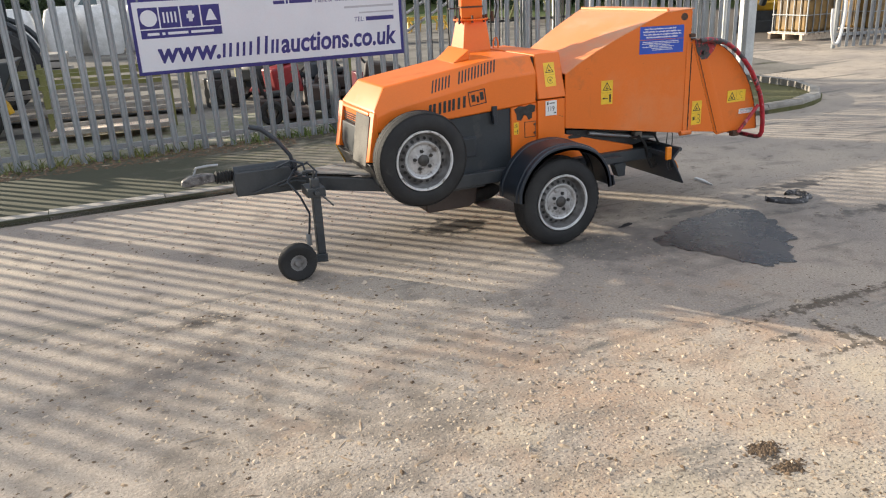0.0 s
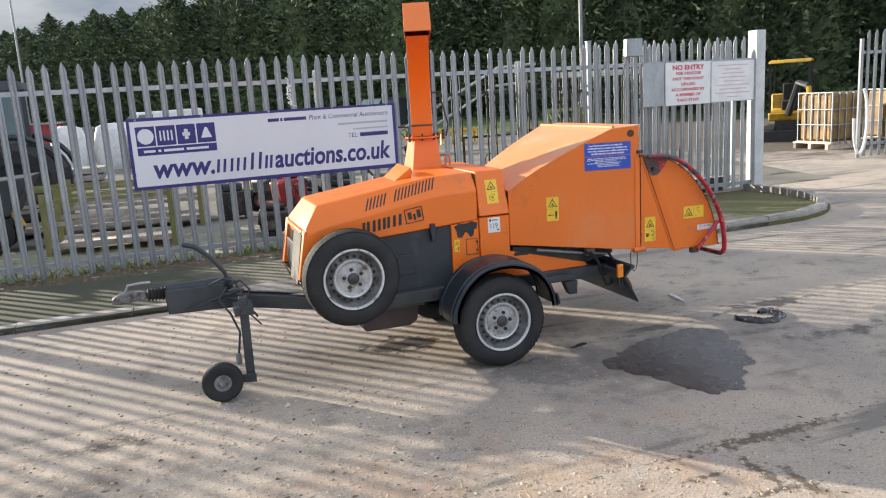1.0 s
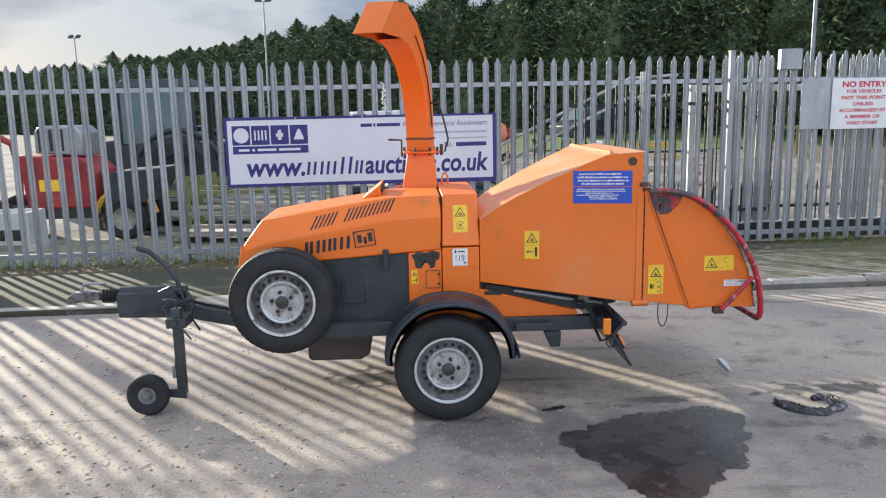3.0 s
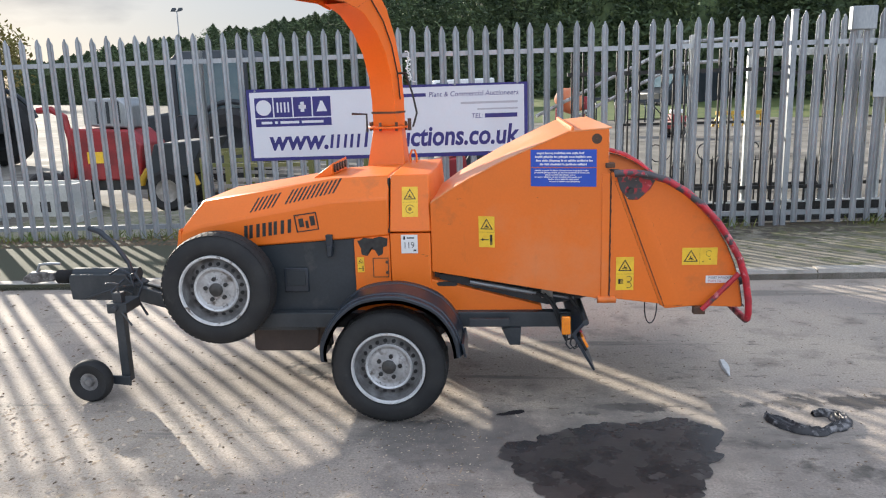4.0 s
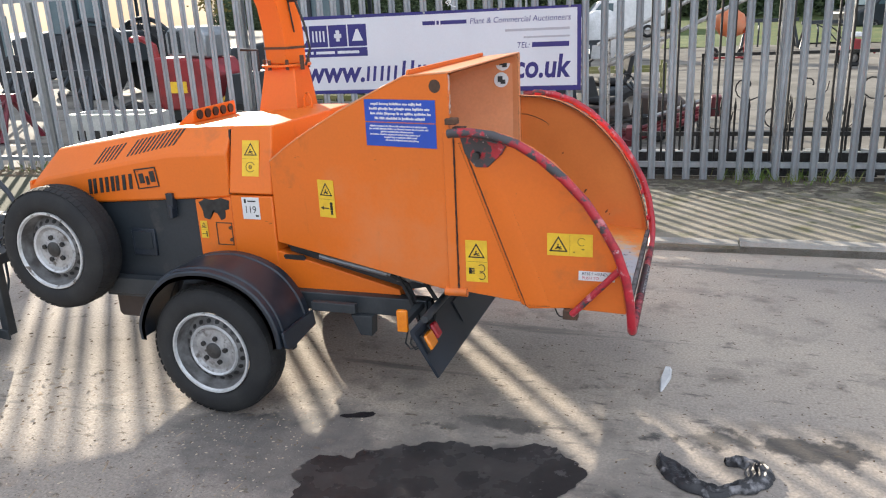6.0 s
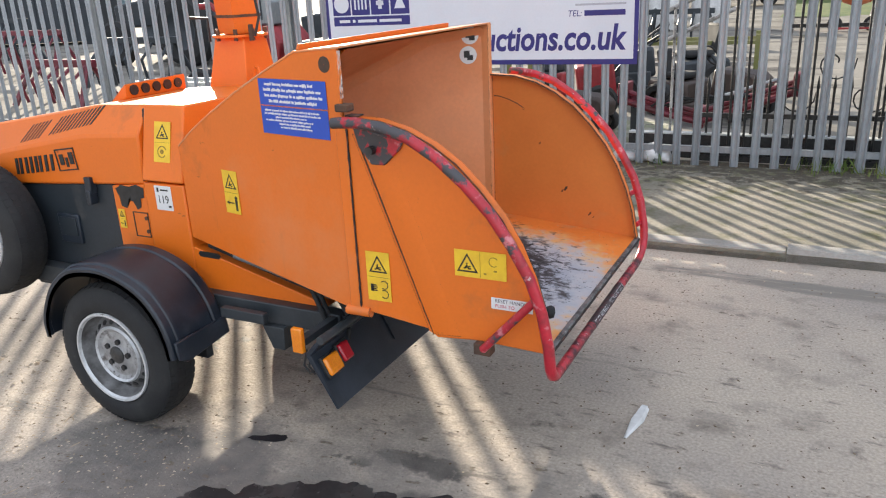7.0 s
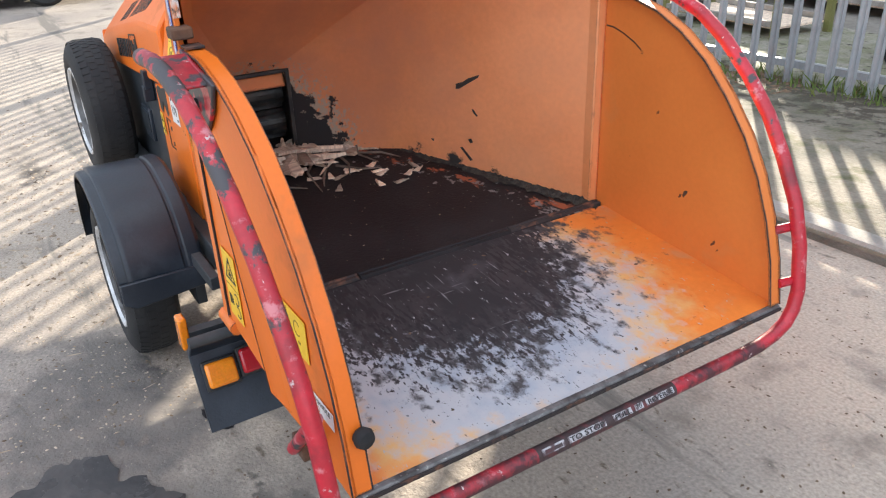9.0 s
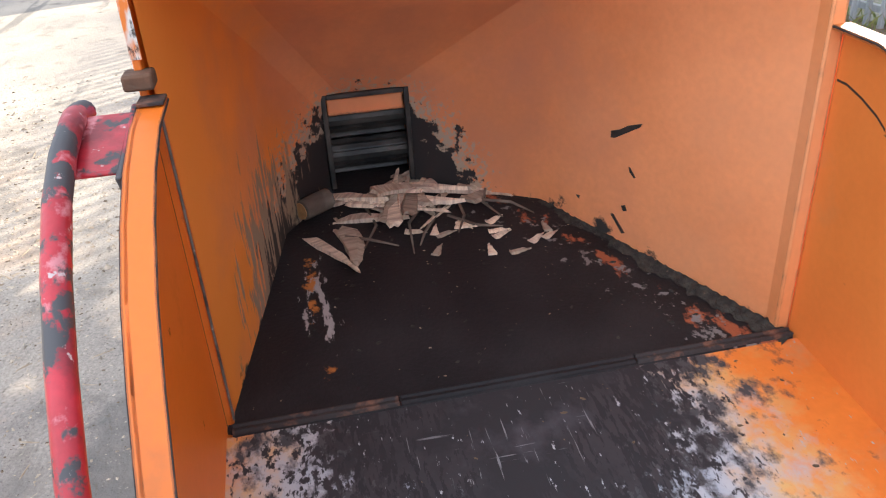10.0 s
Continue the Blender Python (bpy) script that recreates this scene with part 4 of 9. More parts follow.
# engine sides below the bonnet
low = lambda x: 0.904 + 0.066 * x
g = Geo().side([(-1.13, 0.50), (-1.05, 0.44), (-0.195, 0.44), (-0.195, low(-0.195)), (-1.15, low(-1.15)), (-1.165, 0.70)], NEAR + 0.022, FAR - 0.02)
engine = part("engine_cover", g, charcoal, chip, "charcoal engine side panels", bevel=0.006)
g = Geo().side([(-0.585, 0.735), (-0.585, 0.605), (-0.455, 0.605), (-0.455, 0.735)], NEAR + 0.010, NEAR + 0.03)
latch = part("panel_lock", g, plastic, engine, bevel=0.004)
part("lock_slot", Geo().side([(-0.57, 0.722), (-0.57, 0.64), (-0.47, 0.64), (-0.47, 0.722)], NEAR + 0.005, NEAR + 0.012), charcoal, latch, bevel=0.002)
part("side_step", Geo().box(-0.75, -0.42, 0.235, 0.30, 0.405, 0.44), blackmetal, chip, bevel=0.003)

# bonnet: flat side, slanted shoulder, top
def bonnet_ring(x, zl, zc, zt, yin):
    yn, yf = NEAR + 0.006, FAR - 0.006
    return [(x, yn, zl), (x, yn, zc), (x, yn + yin, zt), (x, yf - yin, zt), (x, yf, zc), (x, yf, zl)]


rings = [bonnet_ring(-1.125, low(-1.125), 0.93, 0.955, 0.045), bonnet_ring(-1.025, low(-1.025), 0.965, 1.092, 0.115), bonnet_ring(-0.32, low(-0.32), 1.085, 1.195, 0.10), bonnet_ring(-0.012, low(-0.012), 1.10, 1.207, 0.075)]
g = Geo()
verts = [p for r in rings for p in r]
faces = [(i * 6 + k, i * 6 + (k + 1) % 6, i * 6 + 6 + (k + 1) % 6, i * 6 + 6 + k) for i in range(3) for k in range(6)]
g.add(verts, faces + [(18, 19, 20, 21, 22, 23), (0, 1, 2, 3, 4, 5)])
bonnet = part("bonnet", g, orange, chip, "orange sheet-metal engine bonnet", bevel=0.010)
# nose: two pillars and a grille
g = Geo()
for y0, y1 in ((NEAR + 0.006, NEAR + 0.10), (FAR - 0.10, FAR - 0.006)):
    g.hull([(-1.13, y0, 0.95), (-1.13, y1, 0.95), (-1.185, y1, 0.85), (-1.185, y0, 0.85)][::-1] and [(-1.125, y0, 0.955), (-1.125, y1, 0.955), (-1.10, y1, 0.64), (-1.10, y0, 0.64)],
           [(-1.135, y0, 0.945), (-1.135, y1, 0.945), (-1.19, y1, 0.64), (-1.19, y0, 0.66)])
g.hull([(-1.125, NEAR + 0.1, 0.95), (-1.125, FAR - 0.1, 0.95), (-1.130, FAR - 0.1, 0.928), (-1.130, NEAR + 0.1, 0.928)],
       [(-1.14, NEAR + 0.1, 0.945), (-1.14, FAR - 0.1, 0.945), (-1.146, FAR - 0.1, 0.924), (-1.146, NEAR + 0.1, 0.924)])
part("nose_frame", g, orange, bonnet, bevel=0.006)
part("grille", Geo().box(-1.12, -1.105, NEAR + 0.08, FAR - 0.08, 0.52, 0.92), ink, bonnet, "black radiator grille")
for k in range(16):
    z = 0.66 + 0.015 * k
    part("grille_bar", Geo().box(-1.135, -1.12, NEAR + 0.37, FAR - 0.10, z, z + 0.005), ink, bonnet)
part("radiator_panel", Geo().hull([(-1.146, NEAR + 0.07, 0.925), (-1.146, NEAR + 0.34, 0.925), (-1.196, NEAR + 0.34, 0.62), (-1.196, NEAR + 0.07, 0.62)], [(-1.1205, NEAR + 0.07, 0.925), (-1.1205, NEAR + 0.34, 0.925), (-1.17, NEAR + 0.34, 0.62), (-1.17, NEAR + 0.07, 0.62)]), mesh_mat, bonnet, "dusty pale mesh radiator panel", bevel=0.003)
g = Geo().hull([(-1.185, NEAR + 0.01, 0.64), (-1.185, FAR - 0.01, 0.64), (-1.10, FAR - 0.01, 0.46), (-1.10, NEAR + 0.01, 0.46)],
               [(-1.09, NEAR + 0.01, 0.64), (-1.09, FAR - 0.01, 0.64), (-1.02, FAR - 0.01, 0.46), (-1.02, NEAR + 0.01, 0.46)])
part("nose_skirt", g, ink, chip, "black front skirt below the grille", bevel=0.006)
part("edge_strip", Geo().hull([(-1.188, FAR - 0.03, 0.655), (-1.188, FAR - 0.008, 0.655), (-1.103, FAR - 0.008, 0.46), (-1.103, FAR - 0.03, 0.46)], [(-1.194, FAR - 0.03, 0.652), (-1.194, FAR - 0.008, 0.652), (-1.109, FAR - 0.008, 0.457), (-1.109, FAR - 0.03, 0.457)]), yellow_paint, chip, "yellow edge trim")
# shoulder slots
sh = plane_at((-1.025, NEAR + 0.006, 0.965), (0.705, 0, 0.12), (0, 0.109, 0.12))
for x0, count in ((0.285, 6), (0.475, 12)):
    for k in range(count):
        x = x0 + k * 0.0235
        u = 0.028 + (x - 0.285) * 0.05
        part("louvre", Geo().hull([sh @ Vector(p) for p in ((x, u, -0.002), (x + 0.0105, u, -0.002), (x + 0.0555, u + 0.085, -0.002), (x + 0.045, u + 0.085, -0.002))],
               [sh @ Vector(p) for p in ((x, u, 0.0008), (x + 0.0105, u, 0.0008), (x + 0.0555, u + 0.085, 0.0008), (x + 0.045, u + 0.085, 0.0008))]), ink, bonnet, "black slanted cooling slot")
# maker's marks as plain shapes
nm = plane_at((-0.80, NEAR + 0.004, 0.893), (1, 0, 0.13), (0, 0, 1))
for k, w in enumerate((0.05, 0.055, 0.05, 0.06)):
    x = 0.02 + k * 0.066
    for a, b, c, d in ((0, 0.018, 0, 0.07), (w - 0.022, w - 0.004, 0, 0.07)):
        g = Geo().hull([nm @ Vector(p) for p in ((x + a + 0.2 * c, c, 0), (x + b + 0.2 * c, c, 0), (x + b + 0.2 * d, d, 0), (x + a + 0.2 * d, d, 0))],
               [nm @ Vector(p) for p in ((x + a + 0.2 * c, c, 0.002), (x + b + 0.2 * c, c, 0.002), (x + b + 0.2 * d, d, 0.002), (x + a + 0.2 * d, d, 0.002))])
        part("maker_bar", g, ink, bonnet, "dark plain bar in place of a name")
g = Geo()
for a, b, c, d in ((0.305, 0.425, -0.005, 0.0), (0.305, 0.425, 0.082, 0.088), (0.305, 0.311, 0, 0.085), (0.419, 0.425, 0, 0.085), (0.325, 0.35, 0.02, 0.065), (0.36, 0.375, 0.01, 0.05), (0.385, 0.41, 0.02, 0.07)):
    flat(g, nm, a, b, c, d, 0, 0.002)
part("maker_emblem", g, ink, bonnet)
part("bonnet_catch", Geo().box(-0.345, -0.31, NEAR - 0.012, NEAR + 0.02, 0.845, 0.915).box(-0.34, -0.315, NEAR - 0.018, NEAR + 0.02, 0.80, 0.86), plastic, bonnet, bevel=0.004)
# scoop on the bonnet
g = Geo().hull([(-0.355, 0.55, 1.19), (-0.345, 0.90, 1.19), (-0.345, 0.90, 1.262), (-0.355, 0.55, 1.255)], [(-0.47, 0.56, 1.17), (-0.46, 0.89, 1.17), (-0.455, 0.88, 1.176), (-0.465, 0.57, 1.176)])
scoop = part("air_scoop", g, orange, bonnet, "orange air scoop with round holes", bevel=0.006)
for k in range(5):
    y = 0.595 + k * 0.063
    part("scoop_hole", Geo().spin([(0.0005, 0.0), (0.022, 0.0), (0.022, 0.008)], pose(-0.3445 + k * 0.0018, y, 1.225, 0, 0, 90), 16), ink, scoop)

# side box between engine and rotor housing
g = Geo().side([(-0.2, 0.50), (-0.012, 0.50), (-0.012, 0.905), (-0.2, low(-0.2) - 0.003)], NEAR + 0.004, NEAR + 0.30)
bat = part("battery_box", g, orange, chip, "orange battery box with peeled black paint", bevel=0.004)
g = Geo()
outline_mesh(g, [(-0.185, 0.88), (-0.15, 0.897), (-0.10, 0.888), (-0.06, 0.902), (-0.022, 0.89), (-0.025, 0.85), (-0.045, 0.845), (-0.05, 0.81), (-0.075, 0.80), (-0.092, 0.832), (-0.115, 0.837), (-0.13, 0.80), (-0.16, 0.805), (-0.165, 0.84)], 0, 0.008, 3)
g.v = [(x, NEAR + 0.002, y) for x, y, _ in g.v]
part("peeled_patch", g, ink, bat, "black patch of peeled paint")
g = Geo()
for a, b, c, d in ((-0.105, -0.022, 0.784, 0.788), (-0.105, -0.022, 0.683, 0.687), (-0.105, -0.101, 0.683, 0.788), (-0.026, -0.022, 0.683, 0.788)):
    g.box(a, b, NEAR + 0.001, NEAR + 0.006, c, d)
g.tube([(-0.03, NEAR - 0.004, 0.71), (-0.03, NEAR + 0.006, 0.71)], 0.008, 10).tube([(-0.03, NEAR - 0.004, 0.765), (-0.03, NEAR + 0.006, 0.765)], 0.008, 10)
part("access_cover", g, rust, bat)

# rotor housing: lower body and hinged cap
g = Geo().hull([(-0.008, NEAR - 0.006, 0.45), (0.20, NEAR - 0.006, 0.45), (0.215, 0.36, 0.45), (0.215, 1.10, 0.45), (-0.008, 1.10, 0.45)],
               [(-0.008, NEAR - 0.006, 0.917), (0.20, NEAR - 0.006, 0.917), (0.215, 0.36, 0.917), (0.215, 1.10, 0.917), (-0.008, 1.10, 0.917)])
part("rotor_housing", g, orange, chip, "orange rotor housing", bevel=0.006)
g = Geo().hull([(-0.008, NEAR - 0.012, 0.925), (0.204, NEAR - 0.012, 0.925), (0.222, 0.36, 0.925), (0.222, 1.115, 0.925), (-0.008, 1.115, 0.925)],
               [(0.0, 0.315, 1.212), (0.195, 0.325, 1.212), (0.205, 0.40, 1.212), (0.205, 1.11, 1.212), (0.0, 1.11, 1.212)])
cap = part("rotor_cap", g, orange, chip, "orange hinged rotor cap", bevel=0.007)
part("cap_seal", Geo().hull([(-0.018, NEAR + 0.004, 0.92), (-0.009, NEAR + 0.004, 0.92), (-0.009, 1.09, 0.92), (-0.018, 1.09, 0.92)], [(-0.018, 0.322, 1.195), (-0.009, 0.322, 1.195), (-0.009, 1.09, 1.195), (-0.018, 1.09, 1.195)]), rubber, cap)
part("lifting_eye", Geo().tube([(0.03, 0.95, 1.21), (0.028, 0.95, 1.255), (0.04, 0.95, 1.285), (0.055, 0.95, 1.285), (0.066, 0.95, 1.255), (0.066, 0.95, 1.21)], 0.006), orange, cap, smooth=40)

# discharge chute
g = Geo().hull([(-0.225, 0.925, 1.19), (0.0, 0.925, 1.19), (0.0, 1.155, 1.19), (-0.225, 1.155, 1.19)], [(-0.187, 0.962, 1.415), (-0.018, 0.962, 1.415), (-0.018, 1.118, 1.415), (-0.187, 1.118, 1.415)])
part("chute_base", g, orange, chip, "orange tapered chute base", bevel=0.005)
g = Geo().spin([(0.0005, 0.0), (0.126, 0.0), (0.126, 0.012), (0.0005, 0.012)], pose(-0.102, 1.04, 1.414, 90), 28)
flange = part("chute_flange", g, orange, chip, "round swivel flange", bevel=0.002)
for a in (200, 250, 300, 340, 40, 110, 160):
    p = Vector((-0.102 + 0.113 * math.cos(radians(a)), 1.04 + 0.113 * math.sin(radians(a)), 1.40))
    part("flange_bolt", Geo().tube([p, p + Vector((0, 0, 0.05))], 0.009, 6), rust, flange)
part("clamp_handle", Geo().tube([(-0.225, 0.97, 1.395), (-0.225, 0.97, 1.50), (-0.31, 0.95, 1.505)], 0.007, 8), ink, flange, smooth=40)
part("clamp_pin", Geo().tube([(0.03, 0.96, 1.40), (0.03, 0.96, 1.47)], 0.011, 8), rust, flange, smooth=40)
D, Wd = Vector((-0.30, -0.954, 0)).normalized(), Vector((0.954, -0.30, 0)).normalized()
c0 = Vector((-0.102, 1.04, 0))
back = [(-0.068, 1.428), (-0.066, 1.58), (-0.042, 1.75), (0.020, 1.93), (0.12, 2.085), (0.26, 2.205), (0.45, 2.275)]
front = [(0.068, 1.428), (0.074, 1.58), (0.098, 1.71), (0.160, 1.84), (0.26, 1.95), (0.40, 2.04), (0.56, 2.085)]
g = Geo()
ring = []
for (sb, zb), (sf, zf) in zip(back, front):
    for s, z, w in ((sf, zf, -0.074), (sf, zf, 0.074), (sb, zb, 0.074), (sb, zb, -0.074)):
        p = c0 + D * s + Wd * w
        ring.append((p.x, p.y, z))
n = len(back)
g.add(ring, [(i * 4 + k, i * 4 + (k + 1) % 4, i * 4 + 4 + (k + 1) % 4, i * 4 + 4 + k) for i in range(n - 1) for k in range(4)] + [(0, 1, 2, 3)])
chute = part("discharge_chute", g, orange, chip, "tall curved orange discharge chute", bevel=0.004)
g = Geo()
for w in (-0.081, 0.077):
    out = [(0.34, 2.12), (0.46, 2.287), (0.70, 2.268), (0.93, 2.083), (0.62, 2.083), (0.50, 2.06)]
    g.hull([tuple(c0 + D * s + Wd * w + Vector((0, 0, z))) for s, z in out], [tuple(c0 + D * s + Wd * (w + 0.004) + Vector((0, 0, z))) for s, z in out])
for (s0, z0), (s1, z1) in (((0.46, 2.287), (0.70, 2.268)), ((0.70, 2.268), (0.933, 2.083))):
    g.hull([tuple(c0 + D * s + Wd * w + Vector((0, 0, z))) for s, z, w in ((s0, z0 + 0.003, -0.081), (s0, z0 + 0.003, 0.081), (s1, z1 + 0.003, 0.081), (s1, z1 + 0.003, -0.081))],
           [tuple(c0 + D * s + Wd * w + Vector((0, 0, z))) for s, z, w in ((s0 - 0.003, z0 - 0.003, -0.081), (s0 - 0.003, z0 - 0.003, 0.081), (s1 - 0.004, z1 - 0.002, 0.081), (s1 - 0.004, z1 - 0.002, -0.081))])
part("chute_hood", g, orange, chute, "orange deflector hood", bevel=0.002)
g = Geo()
pts = [c0 + D * (s * 0.5 + t * 0.5) + Wd * 0.081 + Vector((0, 0, (a + b) / 2)) for (s, a), (t, b) in zip(back[1:6], front[1:6])]
g.tube([tuple(p) for p in pts], 0.004, 6)
p = pts[1]
g.tube([tuple(p), tuple(p + Wd * 0.06)], 0.006, 6)
part("chute_cable", g, ink, chute)
part("chute_hose", Geo().tube([tuple(pts[1] + Wd * 0.05), (0.05, 0.98, 1.62), (0.075, 0.97, 1.50), (0.05, 0.96, 1.42)], 0.006, 8), ink, chute, smooth=40)
part("chute_seam", Geo().hull([tuple(c0 + D * 0.075 + Wd * w + Vector((0, 0, z))) for w, z in ((-0.078, 1.50), (0.078, 1.50), (0.078, 1.512), (-0.078, 1.512))],
                              [tuple(c0 - D * 0.07 + Wd * w + Vector((0, 0, z))) for w, z in ((-0.078, 1.50), (0.078, 1.50), (0.078, 1.512), (-0.078, 1.512))]), rust, chute)

# ---- feed hopper ----
def fz(x):
    """The hopper floor's height."""
    return 0.735 - 0.105 * (x - 0.25) / 0.85


hop = thing("feed_hopper", (0.65, MID, 0.6), "", "")
for key in list(hop.keys()):
    del hop[key]
hop.parent, hop.matrix_parent_inverse = chip, Matrix.Translation(-BASE["wood_chipper"])
tagged(hop, "orange sheet-metal feed hopper, open at the back")
ROOF = [(0.205, 1.070), (0.30, 1.135), (0.41, 1.198), (0.58, 1.287), (0.735, 1.358), (0.89, 1.424)]   # the roof line, front to back
side_out = [(0.205, 0.712), (1.075, 0.605), (1.075, 1.437), *ROOF[::-1]]
near_panel = part("side_panel", Geo().side(side_out, hop_y, lambda x: hop_y(x) + 0.012), orange, hop, "orange outer side panel", bevel=0.003)
# far side: one leaf from the hinge post to the fold
FOLD_X, FOLD_FAR, FOLD_NEAR, FOLD_Z = 0.49, 0.868, 0.222, 1.205
far_y = lambda x: FOLD_FAR + 0.525 * (x - FOLD_X)
fw = plane_at((FOLD_X, FOLD_FAR, 0.0), (1, 0.525, 0), (0, 0, 1))
for pts in (((0.222, 0.928), (0.222, 0.944), (0.245, 0.952), (0.268, 0.966), (0.304, 0.979), (0.300, 0.970), (0.262, 0.947), (0.234, 0.930)), ((0.276, 0.872), (0.281, 0.870), (0.296, 0.852), (0.293, 0.849), (0.280, 0.860)),
            ((0.262, 0.772), (0.272, 0.776), (0.278, 0.764), (0.268, 0.760)), ((0.124, 0.757), (0.136, 0.758), (0.134, 0.749)), ((0.232, 0.742), (0.240, 0.744), (0.276, 0.706), (0.268, 0.702))):
    part("paint_chip", Geo().hull([fw @ Vector((a, b, 0.0015)) for a, b in pts], [fw @ Vector((a, b, -0.001)) for a, b in pts]), darksteel, hop, "dark chip in the paint")
# top: sloping front sheet and flat roof
roof_far = lambda x: 0.985 + 0.24 * (x - 0.205)
g = Geo()
line = [*ROOF, (1.088, 1.440)]
n = len(line)
g.add([(x, y, z + d) for x, z in line for y, d in ((hop_y(x) - 0.002, 0.004), (roof_far(x), 0.004), (roof_far(x), -0.003), (hop_y(x) - 0.002, -0.003))],
      [(4 * i + k, 4 * i + (k + 1) % 4, 4 * i + 4 + (k + 1) % 4, 4 * i + 4 + k) for i in range(n - 1) for k in range(4)] + [(0, 1, 2, 3), (4 * n - 4, 4 * n - 3, 4 * n - 2, 4 * n - 1)])
part("hopper_roof", g, roof_paint, hop, "faded orange sloping hopper roof with sky sheen painted in", bevel=0.002)
part("outer_panel", Geo().side(side_out, roof_far, lambda x: roof_far(x) - 0.006), orange, hop, "orange outer side panel")
g = Geo().hull([(0.90, hop_y(0.90), 1.428), (0.90, roof_far(0.90), 1.428), (0.915, roof_far(0.915), 1.429), (0.915, hop_y(0.915), 1.429)],
               [(0.902, hop_y(0.90) + 0.01, 1.447), (0.902, roof_far(0.90), 1.447), (0.917, roof_far(0.915), 1.448), (0.917, hop_y(0.915) + 0.01, 1.448)])
part("roof_rib", g, orange, hop, bevel=0.003)
# throat: three sheets that narrow from the folds to the feed opening
X0 = 0.325
M0, M1, MZ = 0.352, 0.570, 0.992
floor_line = [(0.06, M0), (X0 - 0.01, M0), (FOLD_X, FOLD_NEAR), (1.10, 0.088), (1.10, far_y(1.10)), (FOLD_X, FOLD_FAR), (X0 - 0.01, M1), (0.06, M1)]
part("floor_plate", Geo().hull([(x, y, fz(x)) for x, y in floor_line], [(x, y, fz(x) - 0.01) for x, y in floor_line]), soot, hop, "floor blackened with sawdust residue")
lining = [(FOLD_X, FOLD_NEAR, 0.69), (FOLD_X, FOLD_NEAR, FOLD_Z), (0.872, hop_y(0.872) + 0.02, 1.405), (1.07, hop_y(1.07) + 0.02, 1.43), (1.07, hop_y(1.07) + 0.02, 0.61),
          (FOLD_X, FOLD_FAR, 0.69), (FOLD_X, FOLD_FAR, FOLD_Z), (0.872, far_y(0.872), 1.405), (1.07, far_y(1.07), 1.43), (1.07, far_y(1.07), 0.61),
          (X0, M0, 0.69), (X0, M0, MZ), (X0, M1, MZ), (X0, M1, 0.69)]
g = Geo().add(lining, [(0, 1, 2, 3, 4), (5, 9, 8, 7, 6), (1, 6, 7, 2), (2, 7, 8, 3), (0, 10, 11, 1), (5, 6, 12, 13), (1, 11, 12, 6)])
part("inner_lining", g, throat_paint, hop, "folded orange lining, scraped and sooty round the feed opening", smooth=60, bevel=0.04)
# damp bark packed along the foot of the far wall
g = Geo()
for k in range(121):
    x = FOLD_X + 0.01 + (1.105 - FOLD_X) * k / 120
    w = 0.016 + 0.030 * k / 120 + 0.026 * noise.noise((x * 14, 0, 2)) + 0.020 * noise.noise((x * 60, 0, 2))
    h = 0.005 + 0.006 * k / 120
    for q in (0.0, 0.2, 0.4, 0.6, 0.8, 1.0):
        e = (1 - q) ** 0.7 * (1 + 0.9 * noise.noise((x * 70, q * 5, 1)) + 0.5 * noise.noise((x * 150, q * 9, 3)))
        g.v.append((x + 0.46 * w * q, far_y(x) - 0.004 - 0.88 * w * q, fz(x) + max(0.0008, h * e)))
g.f = [(6 * i + j, 6 * i + j + 1, 6 * i + 7 + j, 6 * i + 6 + j) for i in range(120) for j in range(5)]
part("bark_residue", g, compost, hop, "damp black bark packed against the wall")
g = Geo().box(X0 - 0.005, X0 + 0.012, 0.350, 0.363, 0.74, 0.992).box(X0 - 0.005, X0 + 0.012, 0.559, 0.572, 0.74, 0.992).box(X0 - 0.005, X0 + 0.012, 0.363, 0.559, 0.98, 0.992)
part("feed_frame", g, darksteel, hop, "dark steel feed opening frame", bevel=0.002)
g = Geo().box(0.04, X0 - 0.01, 0.33, 0.35, 0.66, 1.01).box(0.04, X0 - 0.01, 0.572, 0.592, 0.66, 1.01).box(0.04, X0 - 0.01, 0.33, 0.592, 1.0, 1.02).box(0.03, 0.05, 0.33, 0.592, 0.66, 1.02)
part("feed_throat", g, darksteel, hop)
part("throat_flap", Geo().hull([(X0 - 0.012, 0.364, 0.979), (X0 - 0.012, 0.558, 0.979), (X0 + 0.002, 0.558, 0.935), (X0 + 0.002, 0.364, 0.935)], [(X0 - 0.02, 0.364, 0.979), (X0 - 0.02, 0.558, 0.979), (X0 - 0.006, 0.558, 0.935), (X0 - 0.006, 0.364, 0.935)]), faded, hop, "worn orange throat flap", bevel=0.002)
for z in (0.80, 0.90):
    roller = part("feed_roller", Geo().tube([(0.22, 0.352, z), (0.22, 0.570, z)], 0.045, 18), darksteel, hop, "toothed steel feed roller")
    for k in range(10):
        a = 2 * math.pi * k / 10 + 0.2
        c = Vector((0.22 + 0.047 * math.cos(a), 0, z + 0.047 * math.sin(a)))
        part("tooth", Geo().box(-0.006, 0.006, 0.356, 0.566, -0.003, 0.010, Matrix.Translation(c) @ Matrix.Rotation(-a + math.pi / 2, 4, "Y")), darksteel, roller)
